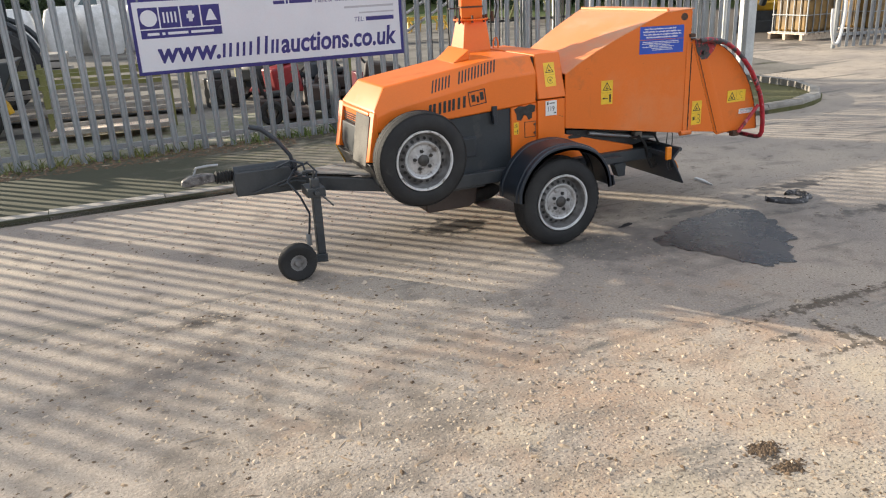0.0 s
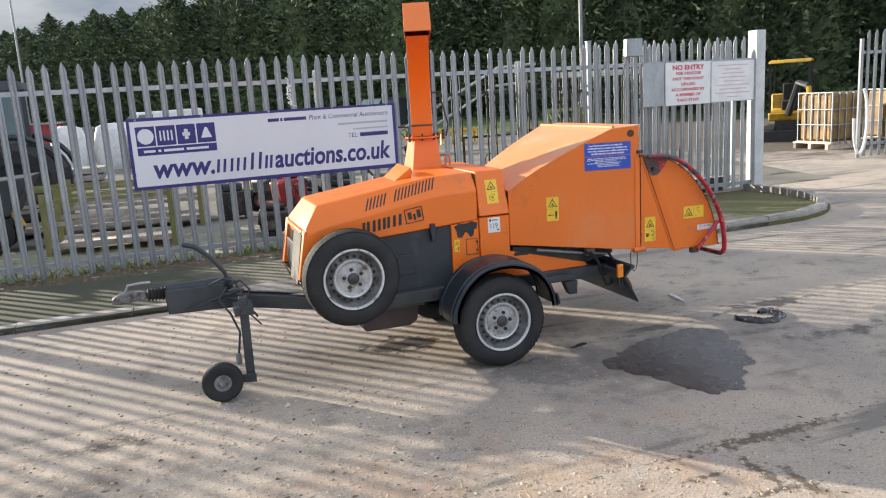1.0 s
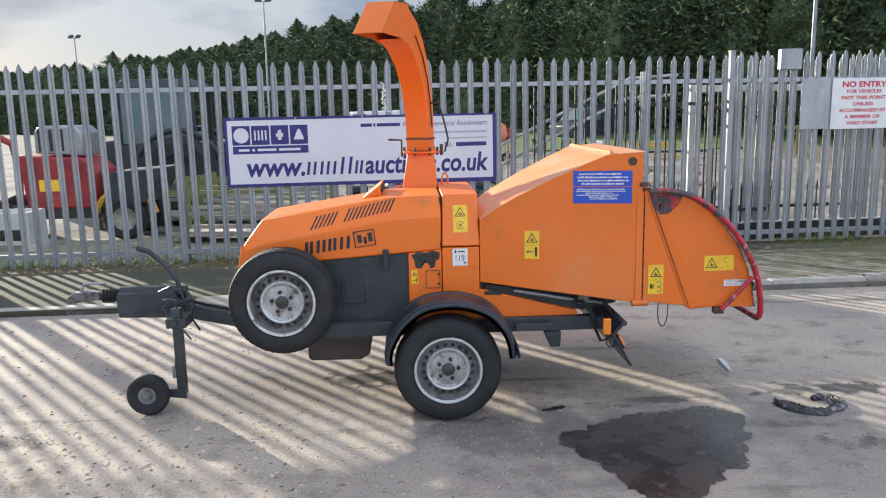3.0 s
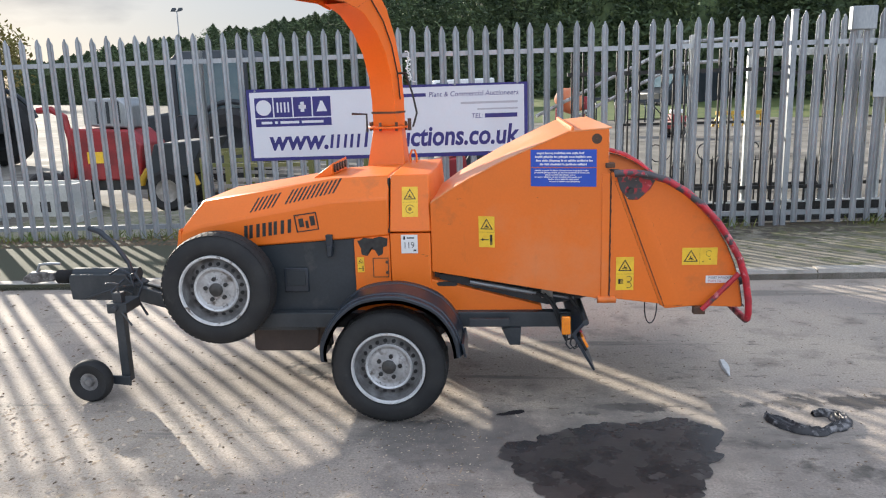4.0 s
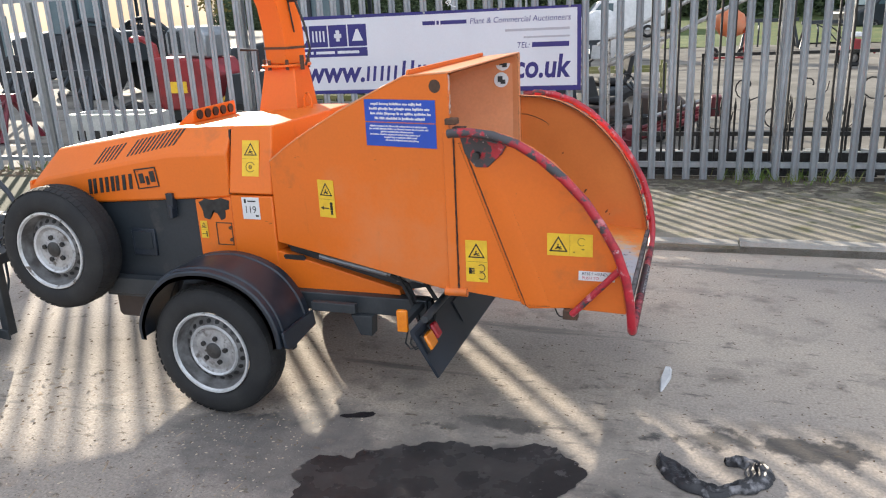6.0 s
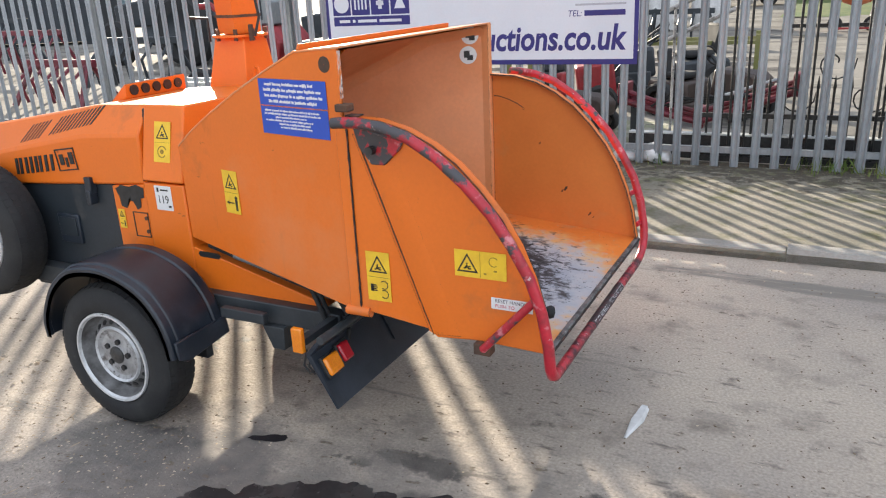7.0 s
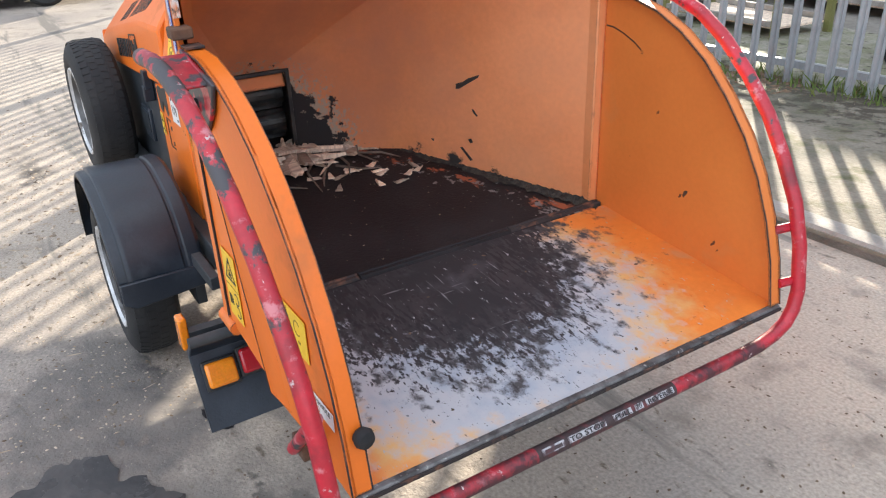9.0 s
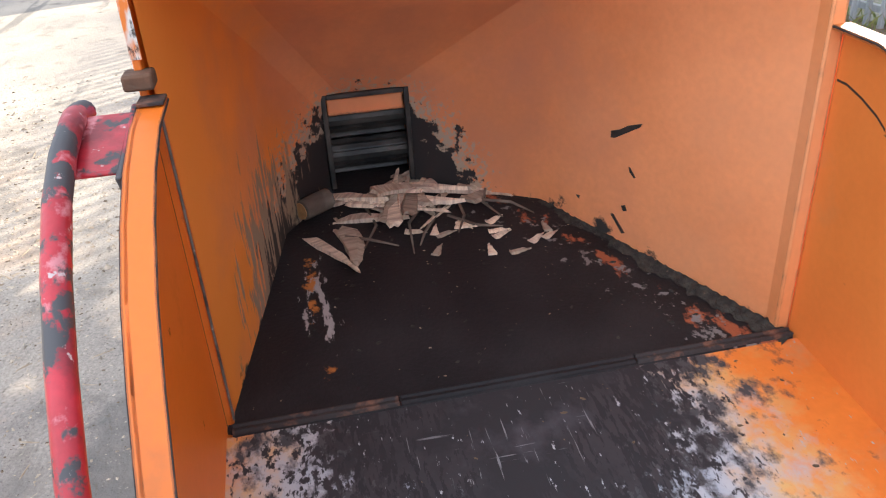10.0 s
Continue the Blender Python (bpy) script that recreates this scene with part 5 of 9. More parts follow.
# rear posts and hinge strip
g = Geo().box(1.045, 1.085, hop_y(1.065) - 0.0015, hop_y(1.065) + 0.022, 0.60, 1.226)
part("hinge_post", g, orange, hop, bevel=0.004)
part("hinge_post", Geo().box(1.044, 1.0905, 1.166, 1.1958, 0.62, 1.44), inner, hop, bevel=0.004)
part("hinge_block", Geo().box(1.060, 1.104, 0.064, 0.106, 1.254, 1.277), rust, hop, bevel=0.004)
# added strip that keeps sun from leaking through the far hinge slit
part("hinge_flap", Geo().box(1.058, 1.118, 1.2065, 1.2105, 0.60, 1.225), orange, hop)
# the highlight down the near hinge, drawn as a thin pale tube
part("hinge_edge", Geo().tube([(1.0885, 0.104, 1.232), (1.0885, 0.104, 0.645)], 0.0022, 6), lip_steel, hop, "pale line standing in for the lit hinge edge", smooth=40)
part("rim_cap", Geo().box(1.084, 1.128, 0.0805, 0.1175, 1.2385, 1.243), edge_rust, hop, "rusty end of the tray rim", bevel=0.001)
part("bare_edge", Geo().hull([(1.0755, 0.0785, 1.292), (1.0755, 0.094, 1.292), (1.0755, 0.093, 1.43), (1.0755, 0.0795, 1.43)], [(1.0772, 0.0785, 1.292), (1.0772, 0.094, 1.292), (1.0772, 0.093, 1.43), (1.0772, 0.0795, 1.43)]), chipped_edge, hop, "edge with paint chipped to bare metal")
HS = [(1.094, 0.640), (1.100, 0.645), (1.106, 0.639), (1.112, 0.641), (1.118, 0.636)]
for y0, y1, mt, nm3 in ((0.10, 0.40, edge_rust, "rusty hinge strip"), (0.403, 0.86, soot, "blackened hinge strip"), (0.863, 1.19, edge_rust, "rusty hinge strip")):
    part("hinge_leaf", Geo().side([*HS, (1.118, 0.624), (1.094, 0.627)], y0, y1), mt, hop, nm3, bevel=0.002)
part("hinge_strip", Geo().hull([(1.088, 0.10, 0.627), (1.124, 0.10, 0.6225), (1.124, 1.19, 0.6225), (1.088, 1.19, 0.627)], [(1.091, 0.10, 0.636), (1.122, 0.10, 0.6335), (1.122, 1.19, 0.6335), (1.091, 1.19, 0.636)]), soot, hop, "dark hinge strip", bevel=0.004)
part("hinge_knuckle", Geo().tube([(1.03, 0.085, 0.607), (1.12, 0.085, 0.607)], 0.018, 10), orange, hop, smooth=40)
part("round_hole", Geo().spin([(0.0005, 0), (0.024, 0), (0.024, 0.003)], Matrix.Translation((1.02, hop_y(1.02) - 0.0015, 1.39)) @ Matrix.Rotation(radians(-12), 4, "Z"), 20), rust, hop)
for x, z, mt in ((1.016, 1.396, white), (1.008, 1.317, white)):
    dm = Matrix.Translation((x, far_y(x) - 0.0015, z)) @ Matrix.Rotation(math.atan(0.525), 4, "Z")
    disc = part("round_sticker", Geo().spin([(0.0005, -0.002), (0.036, -0.002), (0.036, 0)], dm, 24), mt, hop, "round white pictogram sticker")
    part("pictogram", Geo().box(-0.018, 0.006, -0.0035, -0.002, -0.01, 0.018, dm).box(-0.004, 0.02, -0.0035, -0.002, -0.02, 0.0, dm), ink, disc)

# folding tray
tray = thing("feed_tray", (1.4, MID, 0.6), "", "")
for key in list(tray.keys()):
    del tray[key]
tray.parent, tray.matrix_parent_inverse = chip, Matrix.Translation(-BASE["wood_chipper"])
tagged(tray, "folded-down orange feed tray with quarter-round sides")
curve = [(1.088, 1.238), (1.20, 1.232), (1.29, 1.208), (1.37, 1.170), (1.45, 1.115), (1.52, 1.045), (1.585, 0.965), (1.635, 0.88), (1.675, 0.785), (1.703, 0.69), (1.722, 0.58)]
tray_out = [*curve, (1.715, 0.565), (1.50, 0.573), (1.36, 0.560), (1.325, 0.585), (1.088, 0.614)]
part("tray_side", Geo().side(tray_out, 0.082, 0.090), orange, tray, "quarter-round orange tray side", bevel=0.002)
part("tray_side", Geo().side(tray_out, 1.196, 1.204), faded, tray, "quarter-round worn orange tray side", bevel=0.002)
for y0, y1, mt in ((0.080, 0.118, orange), (1.172, 1.206, faded)):
    g = Geo()
    cc = (1.13, 0.60)
    ins = [(x + (cc[0] - x) * 0.012, z + (cc[1] - z) * 0.012) for x, z in curve]
    a = [(x, y, z) for x, z in curve for y in (y0, y1)] + [(x, y, z) for x, z in ins for y in (y0, y1)]
    q, h = len(curve), 2 * len(curve)
    g.add(a, [(2 * i, 2 * i + 1, 2 * i + 3, 2 * i + 2) for i in range(q - 1)] + [(h + 2 * i, h + 2 * i + 2, h + 2 * i + 3, h + 2 * i + 1) for i in range(q - 1)]
          + [(2 * i, 2 * i + 2, h + 2 * i + 2, h + 2 * i) for i in range(q - 1)] + [(2 * i + 1, h + 2 * i + 1, h + 2 * i + 3, 2 * i + 3) for i in range(q - 1)] + [(0, h, h + 1, 1), (2 * q - 2, 2 * q - 1, h + 2 * q - 1, h + 2 * q - 2)])
    part("rim_flange", g, mt, tray, smooth=30)
    for y in (y0, y1):
        part("rim_edge", Geo().tube([(x, y, z - 0.003) for x, z in curve], 0.0018, 6), edge_rust, tray, "dark worn edge of the rim", smooth=60)
part("tray_floor", Geo().hull([(1.12, 0.088, 0.632), (1.715, 0.088, 0.575), (1.715, 1.198, 0.575), (1.12, 1.198, 0.632)], [(1.12, 0.088, 0.624), (1.715, 0.088, 0.567), (1.715, 1.198, 0.567), (1.12, 1.198, 0.624)]), tray_paint, tray, "tray floor worn through orange paint to pale metal")
g = Geo().hull([(1.712, 0.085, 0.580), (1.729, 0.085, 0.579), (1.729, 1.20, 0.579), (1.712, 1.20, 0.580)], [(1.712, 0.085, 0.568), (1.729, 0.085, 0.567), (1.729, 1.20, 0.567), (1.712, 1.20, 0.568)])
part("tray_lip", g, lip_steel, tray, "bare grey worn rear lip", bevel=0.004)
part("lip_edge", Geo().box(1.7292, 1.7325, 0.085, 1.20, 0.566, 0.574), edge_rust, tray, "dark rusty lip edge")
g = Geo().hull([(1.10, 0.083, 1.19), (1.125, 0.073, 1.19), (1.225, 0.083, 1.175)], [(1.33, 0.083, 0.575), (1.352, 0.073, 0.572), (1.452, 0.083, 0.572)])
part("stiffener", g, orange, tray, bevel=0.003)
part("rubber_stop", Geo().spin([(0.0005, -0.008), (0.016, -0.004), (0.02, 0.006), (0.016, 0.018), (0.006, 0.02)], pose(1.722, 0.115, 0.688, 0, 0, 100), 12), rubber, tray, smooth=50)
part("hinge_gap", Geo().box(1.0852, 1.0888, 0.0785, 0.09, 0.63, 1.215), ink, hop)
part("crease", Geo().hull([(1.1225, 0.0725, 1.19), (1.1250, 0.0725, 1.19), (1.3520, 0.0725, 0.573), (1.3495, 0.0725, 0.573)], [(1.1225, 0.074, 1.19), (1.1250, 0.074, 1.19), (1.3520, 0.074, 0.573), (1.3495, 0.074, 0.573)]), seam_grime, tray)
def ragged(a, b, w, seed, y=0.0, t=0.0012, n=44):
    """A thin strip of rust with a torn outline from a to b (x, z) on a side facing -y."""
    d = (Vector(b) - Vector(a)).normalized()
    lo, hi = [], []
    for k in range(n + 1):
        p = Vector(a).lerp(Vector(b), k / n)
        u = w * (0.55 + 0.9 * noise.noise((k * 0.55, seed, 0)) + 0.5 * noise.noise((k * 1.9, seed, 5)))
        v = w * (0.55 + 0.9 * noise.noise((k * 0.55, seed, 9)) + 0.5 * noise.noise((k * 1.9, seed, 3)))
        hi.append(p + Vector((-d.y, d.x)) * max(0.0004, u))
        lo.append(p - Vector((-d.y, d.x)) * max(0.0004, v))
    g = Geo()
    g.v = [(p.x, yy, p.y) for yy in (y, y + t) for q in (lo, hi) for p in q]
    m = n + 1
    g.f = [(i, i + 1, m + i + 1, m + i) for i in range(n)] + [(2 * m + i, 3 * m + i, 3 * m + i + 1, 2 * m + i + 1) for i in range(n)]
    g.f += [(i, 2 * m + i, 2 * m + i + 1, i + 1) for i in range(n)] + [(m + i, m + i + 1, 3 * m + i + 1, 3 * m + i) for i in range(n)]
    return g


part("rust_line", ragged((1.0875, 0.625), (1.0875, 1.205), 0.0042, 1, 0.0770), edge_rust, hop, "ragged rust along the hinge")
part("rust_line", ragged((1.1235, 1.18), (1.350, 0.575), 0.0026, 2, 0.0718), edge_rust, tray, "rust along the crease")
part("rust_line", ragged((1.262, 1.02), (1.285, 0.86), 0.0016, 5, 0.0812), edge_rust, tray, "rusty scratch")
arc2 = [(1.095, 1.146), (1.12, 1.145), (1.16, 1.133), (1.20, 1.116), (1.225, 1.10)]
part("scratch", Geo().hull([(x, 1.1955, z) for x, z in arc2] + [(x, 1.1955, z - 0.004) for x, z in arc2[::-1]], [(x, 1.1970, z) for x, z in arc2] + [(x, 1.1970, z - 0.004) for x, z in arc2[::-1]]), ink, tray, "dark curved scratch in the paint")
rs = random.Random(8)
for x, z, s in ((1.415, 0.763, 1.2), (1.40, 0.752, 0.6), (1.52, 0.66, 0.9), (1.535, 0.647, 0.4), (1.30, 0.95, 0.6)):
    blot = [(x + s * (0.010 * math.cos(a) * rs.uniform(0.3, 1) + 0.006 * math.sin(a)), z + s * 0.012 * math.sin(a) * rs.uniform(0.5, 1)) for a in (6.2832 * k / 11 for k in range(11))]
    part("scuff", Geo().hull([(u, 1.1955, w) for u, w in blot], [(u, 1.197, w) for u, w in blot]), seam_grime, tray)
# red safety bar
BAR = [(1.135, 1.236), (1.17, 1.237), (1.25, 1.226), (1.335, 1.197), (1.42, 1.145), (1.50, 1.076), (1.575, 0.995), (1.632, 0.910), (1.685, 0.815), (1.718, 0.718), (1.737, 0.61)]
path = [(1.092, 0.004, 1.232), (1.112, 0.002, 1.235)] + [(x, 0.001 + 0.0035 * k, z) for k, (x, z) in enumerate(BAR)] + [(1.741, 0.040, 0.545), (1.742, 0.056, 0.515), (1.742, 0.08, 0.502), (1.742, 0.12, 0.50)]
path += [(1.742, 0.12 + 0.94 * k / 12, 0.50) for k in range(1, 13)] + [(1.742, 1.12, 0.503), (1.742, 1.17, 0.513), (1.742, 1.21, 0.533), (1.741, 1.233, 0.565)] + [(x, 1.290 - 0.0045 * k, z) for k, (x, z) in enumerate(BAR)][::-1]
bar = part("safety_bar", Geo().tube(path, 0.0165, 12), red, tray, "red control bar with paint worn to black", smooth=40)
g = Geo().side([(1.105, 1.240), (1.30, 1.205), (1.27, 1.15), (1.215, 1.10), (1.17, 1.10), (1.13, 1.15)], 0.071, 0.080)
g.hull([(1.13, 0.004, 1.236), (1.13, 0.078, 1.236), (1.27, 0.078, 1.204), (1.27, 0.004, 1.204)], [(1.13, 0.004, 1.229), (1.13, 0.078, 1.229), (1.27, 0.078, 1.197), (1.27, 0.004, 1.197)])
gus = part("bar_bracket", g, red, bar, "red pivot plate", bevel=0.003)
part("pivot_bolt", Geo().tube([(1.178, 0.048, 1.145), (1.178, 0.085, 1.145)], 0.014, 8), darksteel, gus, smooth=40)
part("bar_bracket", Geo().side([(1.115, 1.232), (1.255, 1.205), (1.225, 1.14), (1.19, 1.11), (1.15, 1.135)], 1.212, 1.222), red, bar, bevel=0.003)
part("bar_stay", Geo().tube([(1.69, 0.045, 0.742), (1.525, 0.05, 0.562)], 0.0125, 10), red, bar, "red stay", smooth=40)
for x, z in ((1.70, 0.755), (1.735, 0.63)):
    part("bar_lug", Geo().tube([(x - 0.022, 1.20, z), (x - 0.012, 1.25, z)], 0.011, 8), red, bar, smooth=40)
part("stay_block", Geo().box(1.49, 1.545, 0.06, 0.10, 0.535, 0.572), rust, bar, bevel=0.003)
part("wire_loop", Geo().tube([(1.393 + 0.034 * math.sin(a) * (1 - 0.3 * math.cos(a)), 0.628 + 0.01 * math.sin(a), 0.455 + 0.145 * math.cos(a)) for a in (6.2832 * k / 24 for k in range(25))], 0.0035, 6), ink, tray, "thin black wire loop", smooth=40)

# skirt below the hopper and gear in the gap
part("hopper_skirt", Geo().side([(0.20, 0.672), (0.765, 0.528), (0.775, 0.478), (0.19, 0.478)], NEAR - 0.002, NEAR + 0.20), orange, chip, "orange skirt below the hopper", bevel=0.004)
part("skirt_slot", Geo().side([(0.225, 0.648), (0.235, 0.658), (0.325, 0.656), (0.335, 0.645), (0.325, 0.634), (0.235, 0.636)], NEAR - 0.004, NEAR), ink, chip)
g = Geo().side([(0.24, 0.69), (1.0, 0.595), (1.0, 0.56), (0.80, 0.52), (0.24, 0.66)], 0.30, 0.95)
part("hopper_frame", g, blackmetal, chip, "dark frame below the hopper")
part("hydraulic_ram", Geo().tube([(0.40, 0.27, 0.655), (0.72, 0.25, 0.60)], 0.013, 10).tube([(0.72, 0.25, 0.60), (0.93, 0.24, 0.57)], 0.008, 10), zinc, chip, smooth=40)
for a in (((0.78, 0.22, 0.60), (0.83, 0.20, 0.53), (0.86, 0.21, 0.43), (0.89, 0.20, 0.36), (0.93, 0.20, 0.37), (0.93, 0.22, 0.46)), ((0.74, 0.24, 0.60), (0.82, 0.22, 0.57), (0.85, 0.22, 0.50)), ((0.80, 0.26, 0.62), (0.90, 0.20, 0.60), (0.95, 0.20, 0.52))):
    part("hydraulic_hose", Geo().tube(a, 0.009, 8), rubber, chip, smooth=40)
for q in range(2):
    part("lamp_cable", Geo().tube([(0.885 + 0.02 * q, 0.03, 0.455), (0.875 + 0.02 * q, 0.02, 0.40), (0.895 + 0.02 * q, 0.02, 0.375), (0.925 + 0.015 * q, 0.03, 0.385), (0.93 + 0.01 * q, 0.05, 0.43)], 0.004, 6), ink, chip, smooth=40)
part("valve_block", Geo().box(0.765, 0.825, 0.235, 0.285, 0.572, 0.625), dusty, chip, "pale dusty valve block", bevel=0.004)
# rear light board
prof = [(0.962, 0.522), (0.976, 0.515), (0.920, 0.452), (1.016, 0.273), (1.006, 0.268), (0.903, 0.445), (0.903, 0.460)]
lb = Geo().hull([(x, 0.0, z) for x, z in prof], [(x, 1.28, z) for x, z in prof])
board = part("light_board", lb, plastic, chip, "dark slanted rear light board", bevel=0.003)
part("board_tube", Geo().tube([(0.968, -0.003, 0.516), (0.968, 1.283, 0.516)], 0.015, 12), blackmetal, board, smooth=40)
for y in (0.23, 1.01):
    part("board_arm", Geo().box(0.86, 0.915, y, y + 0.04, 0.43, 0.50), blackmetal, board)
tm = plane_at((0.986, 0.045, 0.333), (0, 1, 0), (-0.517, 0, 1))
for x0, x1, mt, nm2 in ((-0.025, 0.06, amber, "indicator_lens"), (0.066, 0.13, redlens, "tail_lens"), (1.085, 1.165, redlens, "tail_lens"), (1.17, 1.26, amber, "indicator_lens")):
    up = 0.040 if mt is amber else 0.050
    lens = part(nm2, Geo().box(x0 + 0.004, x1 - 0.004, up, up + 0.066, 0.0, 0.024, tm), mt, board, "amber lamp lens" if mt is amber else "red lamp lens", bevel=0.008)
    part("bezel", Geo().box(x0 - 0.002, x1 + 0.002, up - 0.006, up + 0.072, -0.002, 0.012, tm), ink, lens, bevel=0.003)
part("side_marker", Geo().box(0.852, 0.895, -0.006, 0.016, 0.455, 0.545), amber, chip, "amber side marker lamp", bevel=0.005)
part("marker_bracket", Geo().box(0.86, 0.89, 0.016, 0.22, 0.475, 0.50), blackmetal, chip)
part("number_plate_holder", Geo().box(0.0, 0.42, 0.0, 0.10, 0.0, 0.004, plane_at((0.986, 0.43, 0.333), (0, 1, 0), (-0.517, 0, 1))), plastic, board)


# ---- stickers ----
def arc_band(g, m, cx, cy, r, w, a0, a1, z0, z1, n=10):
    """A thin bent bar of a pictogram."""
    for i in range(n):
        a, b = (a0 + (a1 - a0) * (i + d) / n for d in (0, 1))
        q = [(cx + k * math.cos(t), cy + k * math.sin(t)) for k, t in ((r - w / 2, a), (r + w / 2, a), (r + w / 2, b), (r - w / 2, b))]
        g.hull([m @ Vector((x, y, z0)) for x, y in q], [m @ Vector((x, y, z1)) for x, y in q])
    return g


def warning(m, w, h, parent, tall=True, sign="arrow"):
    """A yellow warning sticker: a black triangle and a pictogram below or beside it."""
    st = part("warning_sticker", flat(Geo(), m, 0, w, 0, h, 0.0015, 0.0025), yellow, parent, "yellow warning sticker")
    zz = (0.0025, 0.0032)
    g = Geo()
    c, r = ((w / 2, h * 0.70), w * 0.45) if tall else ((w * 0.25, h * 0.42), h * 0.47)
    tri = [(c[0] + r * math.sin(a), c[1] + r * math.cos(a)) for a in (0, 2 * math.pi / 3, 4 * math.pi / 3)]
    tin = [(c[0] + 0.76 * (x - c[0]), c[1] + 0.76 * (y - c[1])) for x, y in tri]
    for i in range(3):
        j = (i + 1) % 3
        q = [tri[i], tri[j], tin[j], tin[i]]
        g.hull([m @ Vector((x, y, zz[0])) for x, y in q], [m @ Vector((x, y, zz[1])) for x, y in q])
    for bx, by, dx, dy, t in ((-0.30, -0.22, 0.28, -0.02, 0.05), (-0.22, -0.26, -0.05, 0.04, 0.05), (-0.05, 0.06, 0.10, -0.20, 0.05), (0.05, -0.24, 0.32, -0.22, 0.05), (-0.08, 0.10, 0.02, 0.22, 0.06)):
        a, b = Vector((c[0] + bx * r, c[1] + by * r)), Vector((c[0] + dx * r, c[1] + dy * r))
        k = Vector((-(b - a).y, (b - a).x)).normalized() * t * r
        q = [a - k, b - k, b + k, a + k]
        g.hull([m @ Vector((*p, zz[0])) for p in q], [m @ Vector((*p, zz[1])) for p in q])
    part("triangle", g, ink, st)
    part("print_line", flat(Geo(), m, 0.02 * w, 0.98 * w, 0.485 * h, 0.492 * h, *zz) if tall else flat(Geo(), m, 0.497 * w, 0.503 * w, 0.03 * h, 0.97 * h, *zz), mark_brown, st)
    g = Geo()
    if sign == "gear":
        arc_band(g, m, w * 0.5, h * 0.26, w * 0.26, w * 0.05, 0.4, 5.6, *zz)
        arc_band(g, m, w * 0.5, h * 0.26, w * 0.07, w * 0.09, 0, 6.28, *zz)
        part("pictogram", g, mark_brown, st)
    elif sign == "arrow":
        flat(g, m, w * 0.12, w * 0.62, h * 0.235, h * 0.262, *zz)
        for k in (-1, 1):
            q = [(w * 0.12, h * 0.2485), (w * 0.28, h * (0.2485 + 0.05 * k)), (w * 0.28, h * 0.2485)]
            g.hull([m @ Vector((x, y, zz[0])) for x, y in q], [m @ Vector((x, y, zz[1])) for x, y in q])
        arc_band(g, m, w * 0.78, h * 0.375, w * 0.045, w * 0.09, 0, 6.28, *zz)
        flat(g, m, w * 0.70, w * 0.86, h * 0.21, h * 0.335, *zz), flat(g, m, w * 0.71, w * 0.77, h * 0.08, h * 0.21, *zz), flat(g, m, w * 0.79, w * 0.85, h * 0.08, h * 0.21, *zz)
        part("pictogram", g, ink, st)
    elif sign == "roller":
        arc_band(g, m, w * 0.72, h * 0.34, w * 0.16, w * 0.035, -2.2, 2.4, *zz), arc_band(g, m, w * 0.72, h * 0.15, w * 0.16, w * 0.035, -2.4, 2.2, *zz)
        for k in range(4):
            flat(g, m, w * (0.16 + 0.02 * k), w * (0.42 - 0.03 * (k % 2)), h * (0.20 + 0.036 * k), h * (0.222 + 0.036 * k), *zz)
        flat(g, m, w * 0.14, w * 0.26, h * 0.19, h * 0.34, *zz)
        part("pictogram", g, ink, st)
    else:
        arc_band(g, m, w * 0.76, h * 0.66, h * 0.17, h * 0.03, 0.6, 5.4, *zz)
        flat(g, m, w * 0.76, w * 0.82, h * 0.30, h * 0.36, *zz), flat(g, m, w * 0.57, w * 0.62, h * 0.16, h * 0.22, *zz)
        part("pictogram", g, mark_brown, st)
    return st


hopm = lambda x, z: plane_at((x, hop_y(x), z), (1, -0.21, 0), (0, 0, 1))
warning(hopm(0.452, 0.851), 0.082, 0.158, near_panel)
trm = lambda x, z: plane_at((x, 0.0815, z), (1, 0, 0), (0, 0, 1))
warning(trm(1.118, 0.655), 0.085, 0.165, tray, True, "roller")
warning(trm(1.43, 0.778), 0.165, 0.084, tray, False, "faint")
capm = plane_at((0.058, NEAR + 0.007, 1.0), (1, 0.02, 0), (0, 0.0685, 0.29))
warning(capm, 0.082, 0.155, cap, True, "gear")
warning(plane_at((-0.186, NEAR + 0.003, 0.712), (1, 0, 0), (0, 0, 1)), 0.036, 0.08, bat)
m = hopm(0.712, 1.163)
blue = part("instruction_sticker", flat(Geo(), m, 0, 0.315, 0, 0.177, 0.0015, 0.0025), bluelabel, near_panel, "blue instruction sticker with white print")
rw = random.Random(12)
for z, h, a, b in ((0.156, 0.0095, 0.030, 0.255), (0.138, 0.0095, 0.022, 0.290), (0.120, 0.0095, 0.026, 0.292), (0.102, 0.0095, 0.045, 0.265),
                   (0.074, 0.0062, 0.020, 0.275), (0.0635, 0.0062, 0.018, 0.280), (0.053, 0.0062, 0.070, 0.215), (0.0425, 0.0062, 0.020, 0.245), (0.032, 0.0062, 0.085, 0.230), (0.0215, 0.0062, 0.090, 0.235)):
    g = Geo()
    word = rw.randint(3, 9)
    while a < b:
        w = h * rw.uniform(0.42, 0.60)
        flat(g, m, a, a + w, z - (0.25 * h if rw.random() < 0.1 else 0), z + h * (1.0 if rw.random() < 0.3 else 0.72), 0.0025, 0.0031)
        a += w + h * 0.10
        word -= 1
        if word == 0:
            word = rw.randint(2, 9)
            a += h * 0.45
    part("print_line", g, white, blue)
part("sticker_gap", flat(Geo(), m, -0.0005, 0.3155, 0.0895, 0.0930, 0.0025, 0.0031), orange, blue, "orange gap between the two stickers")
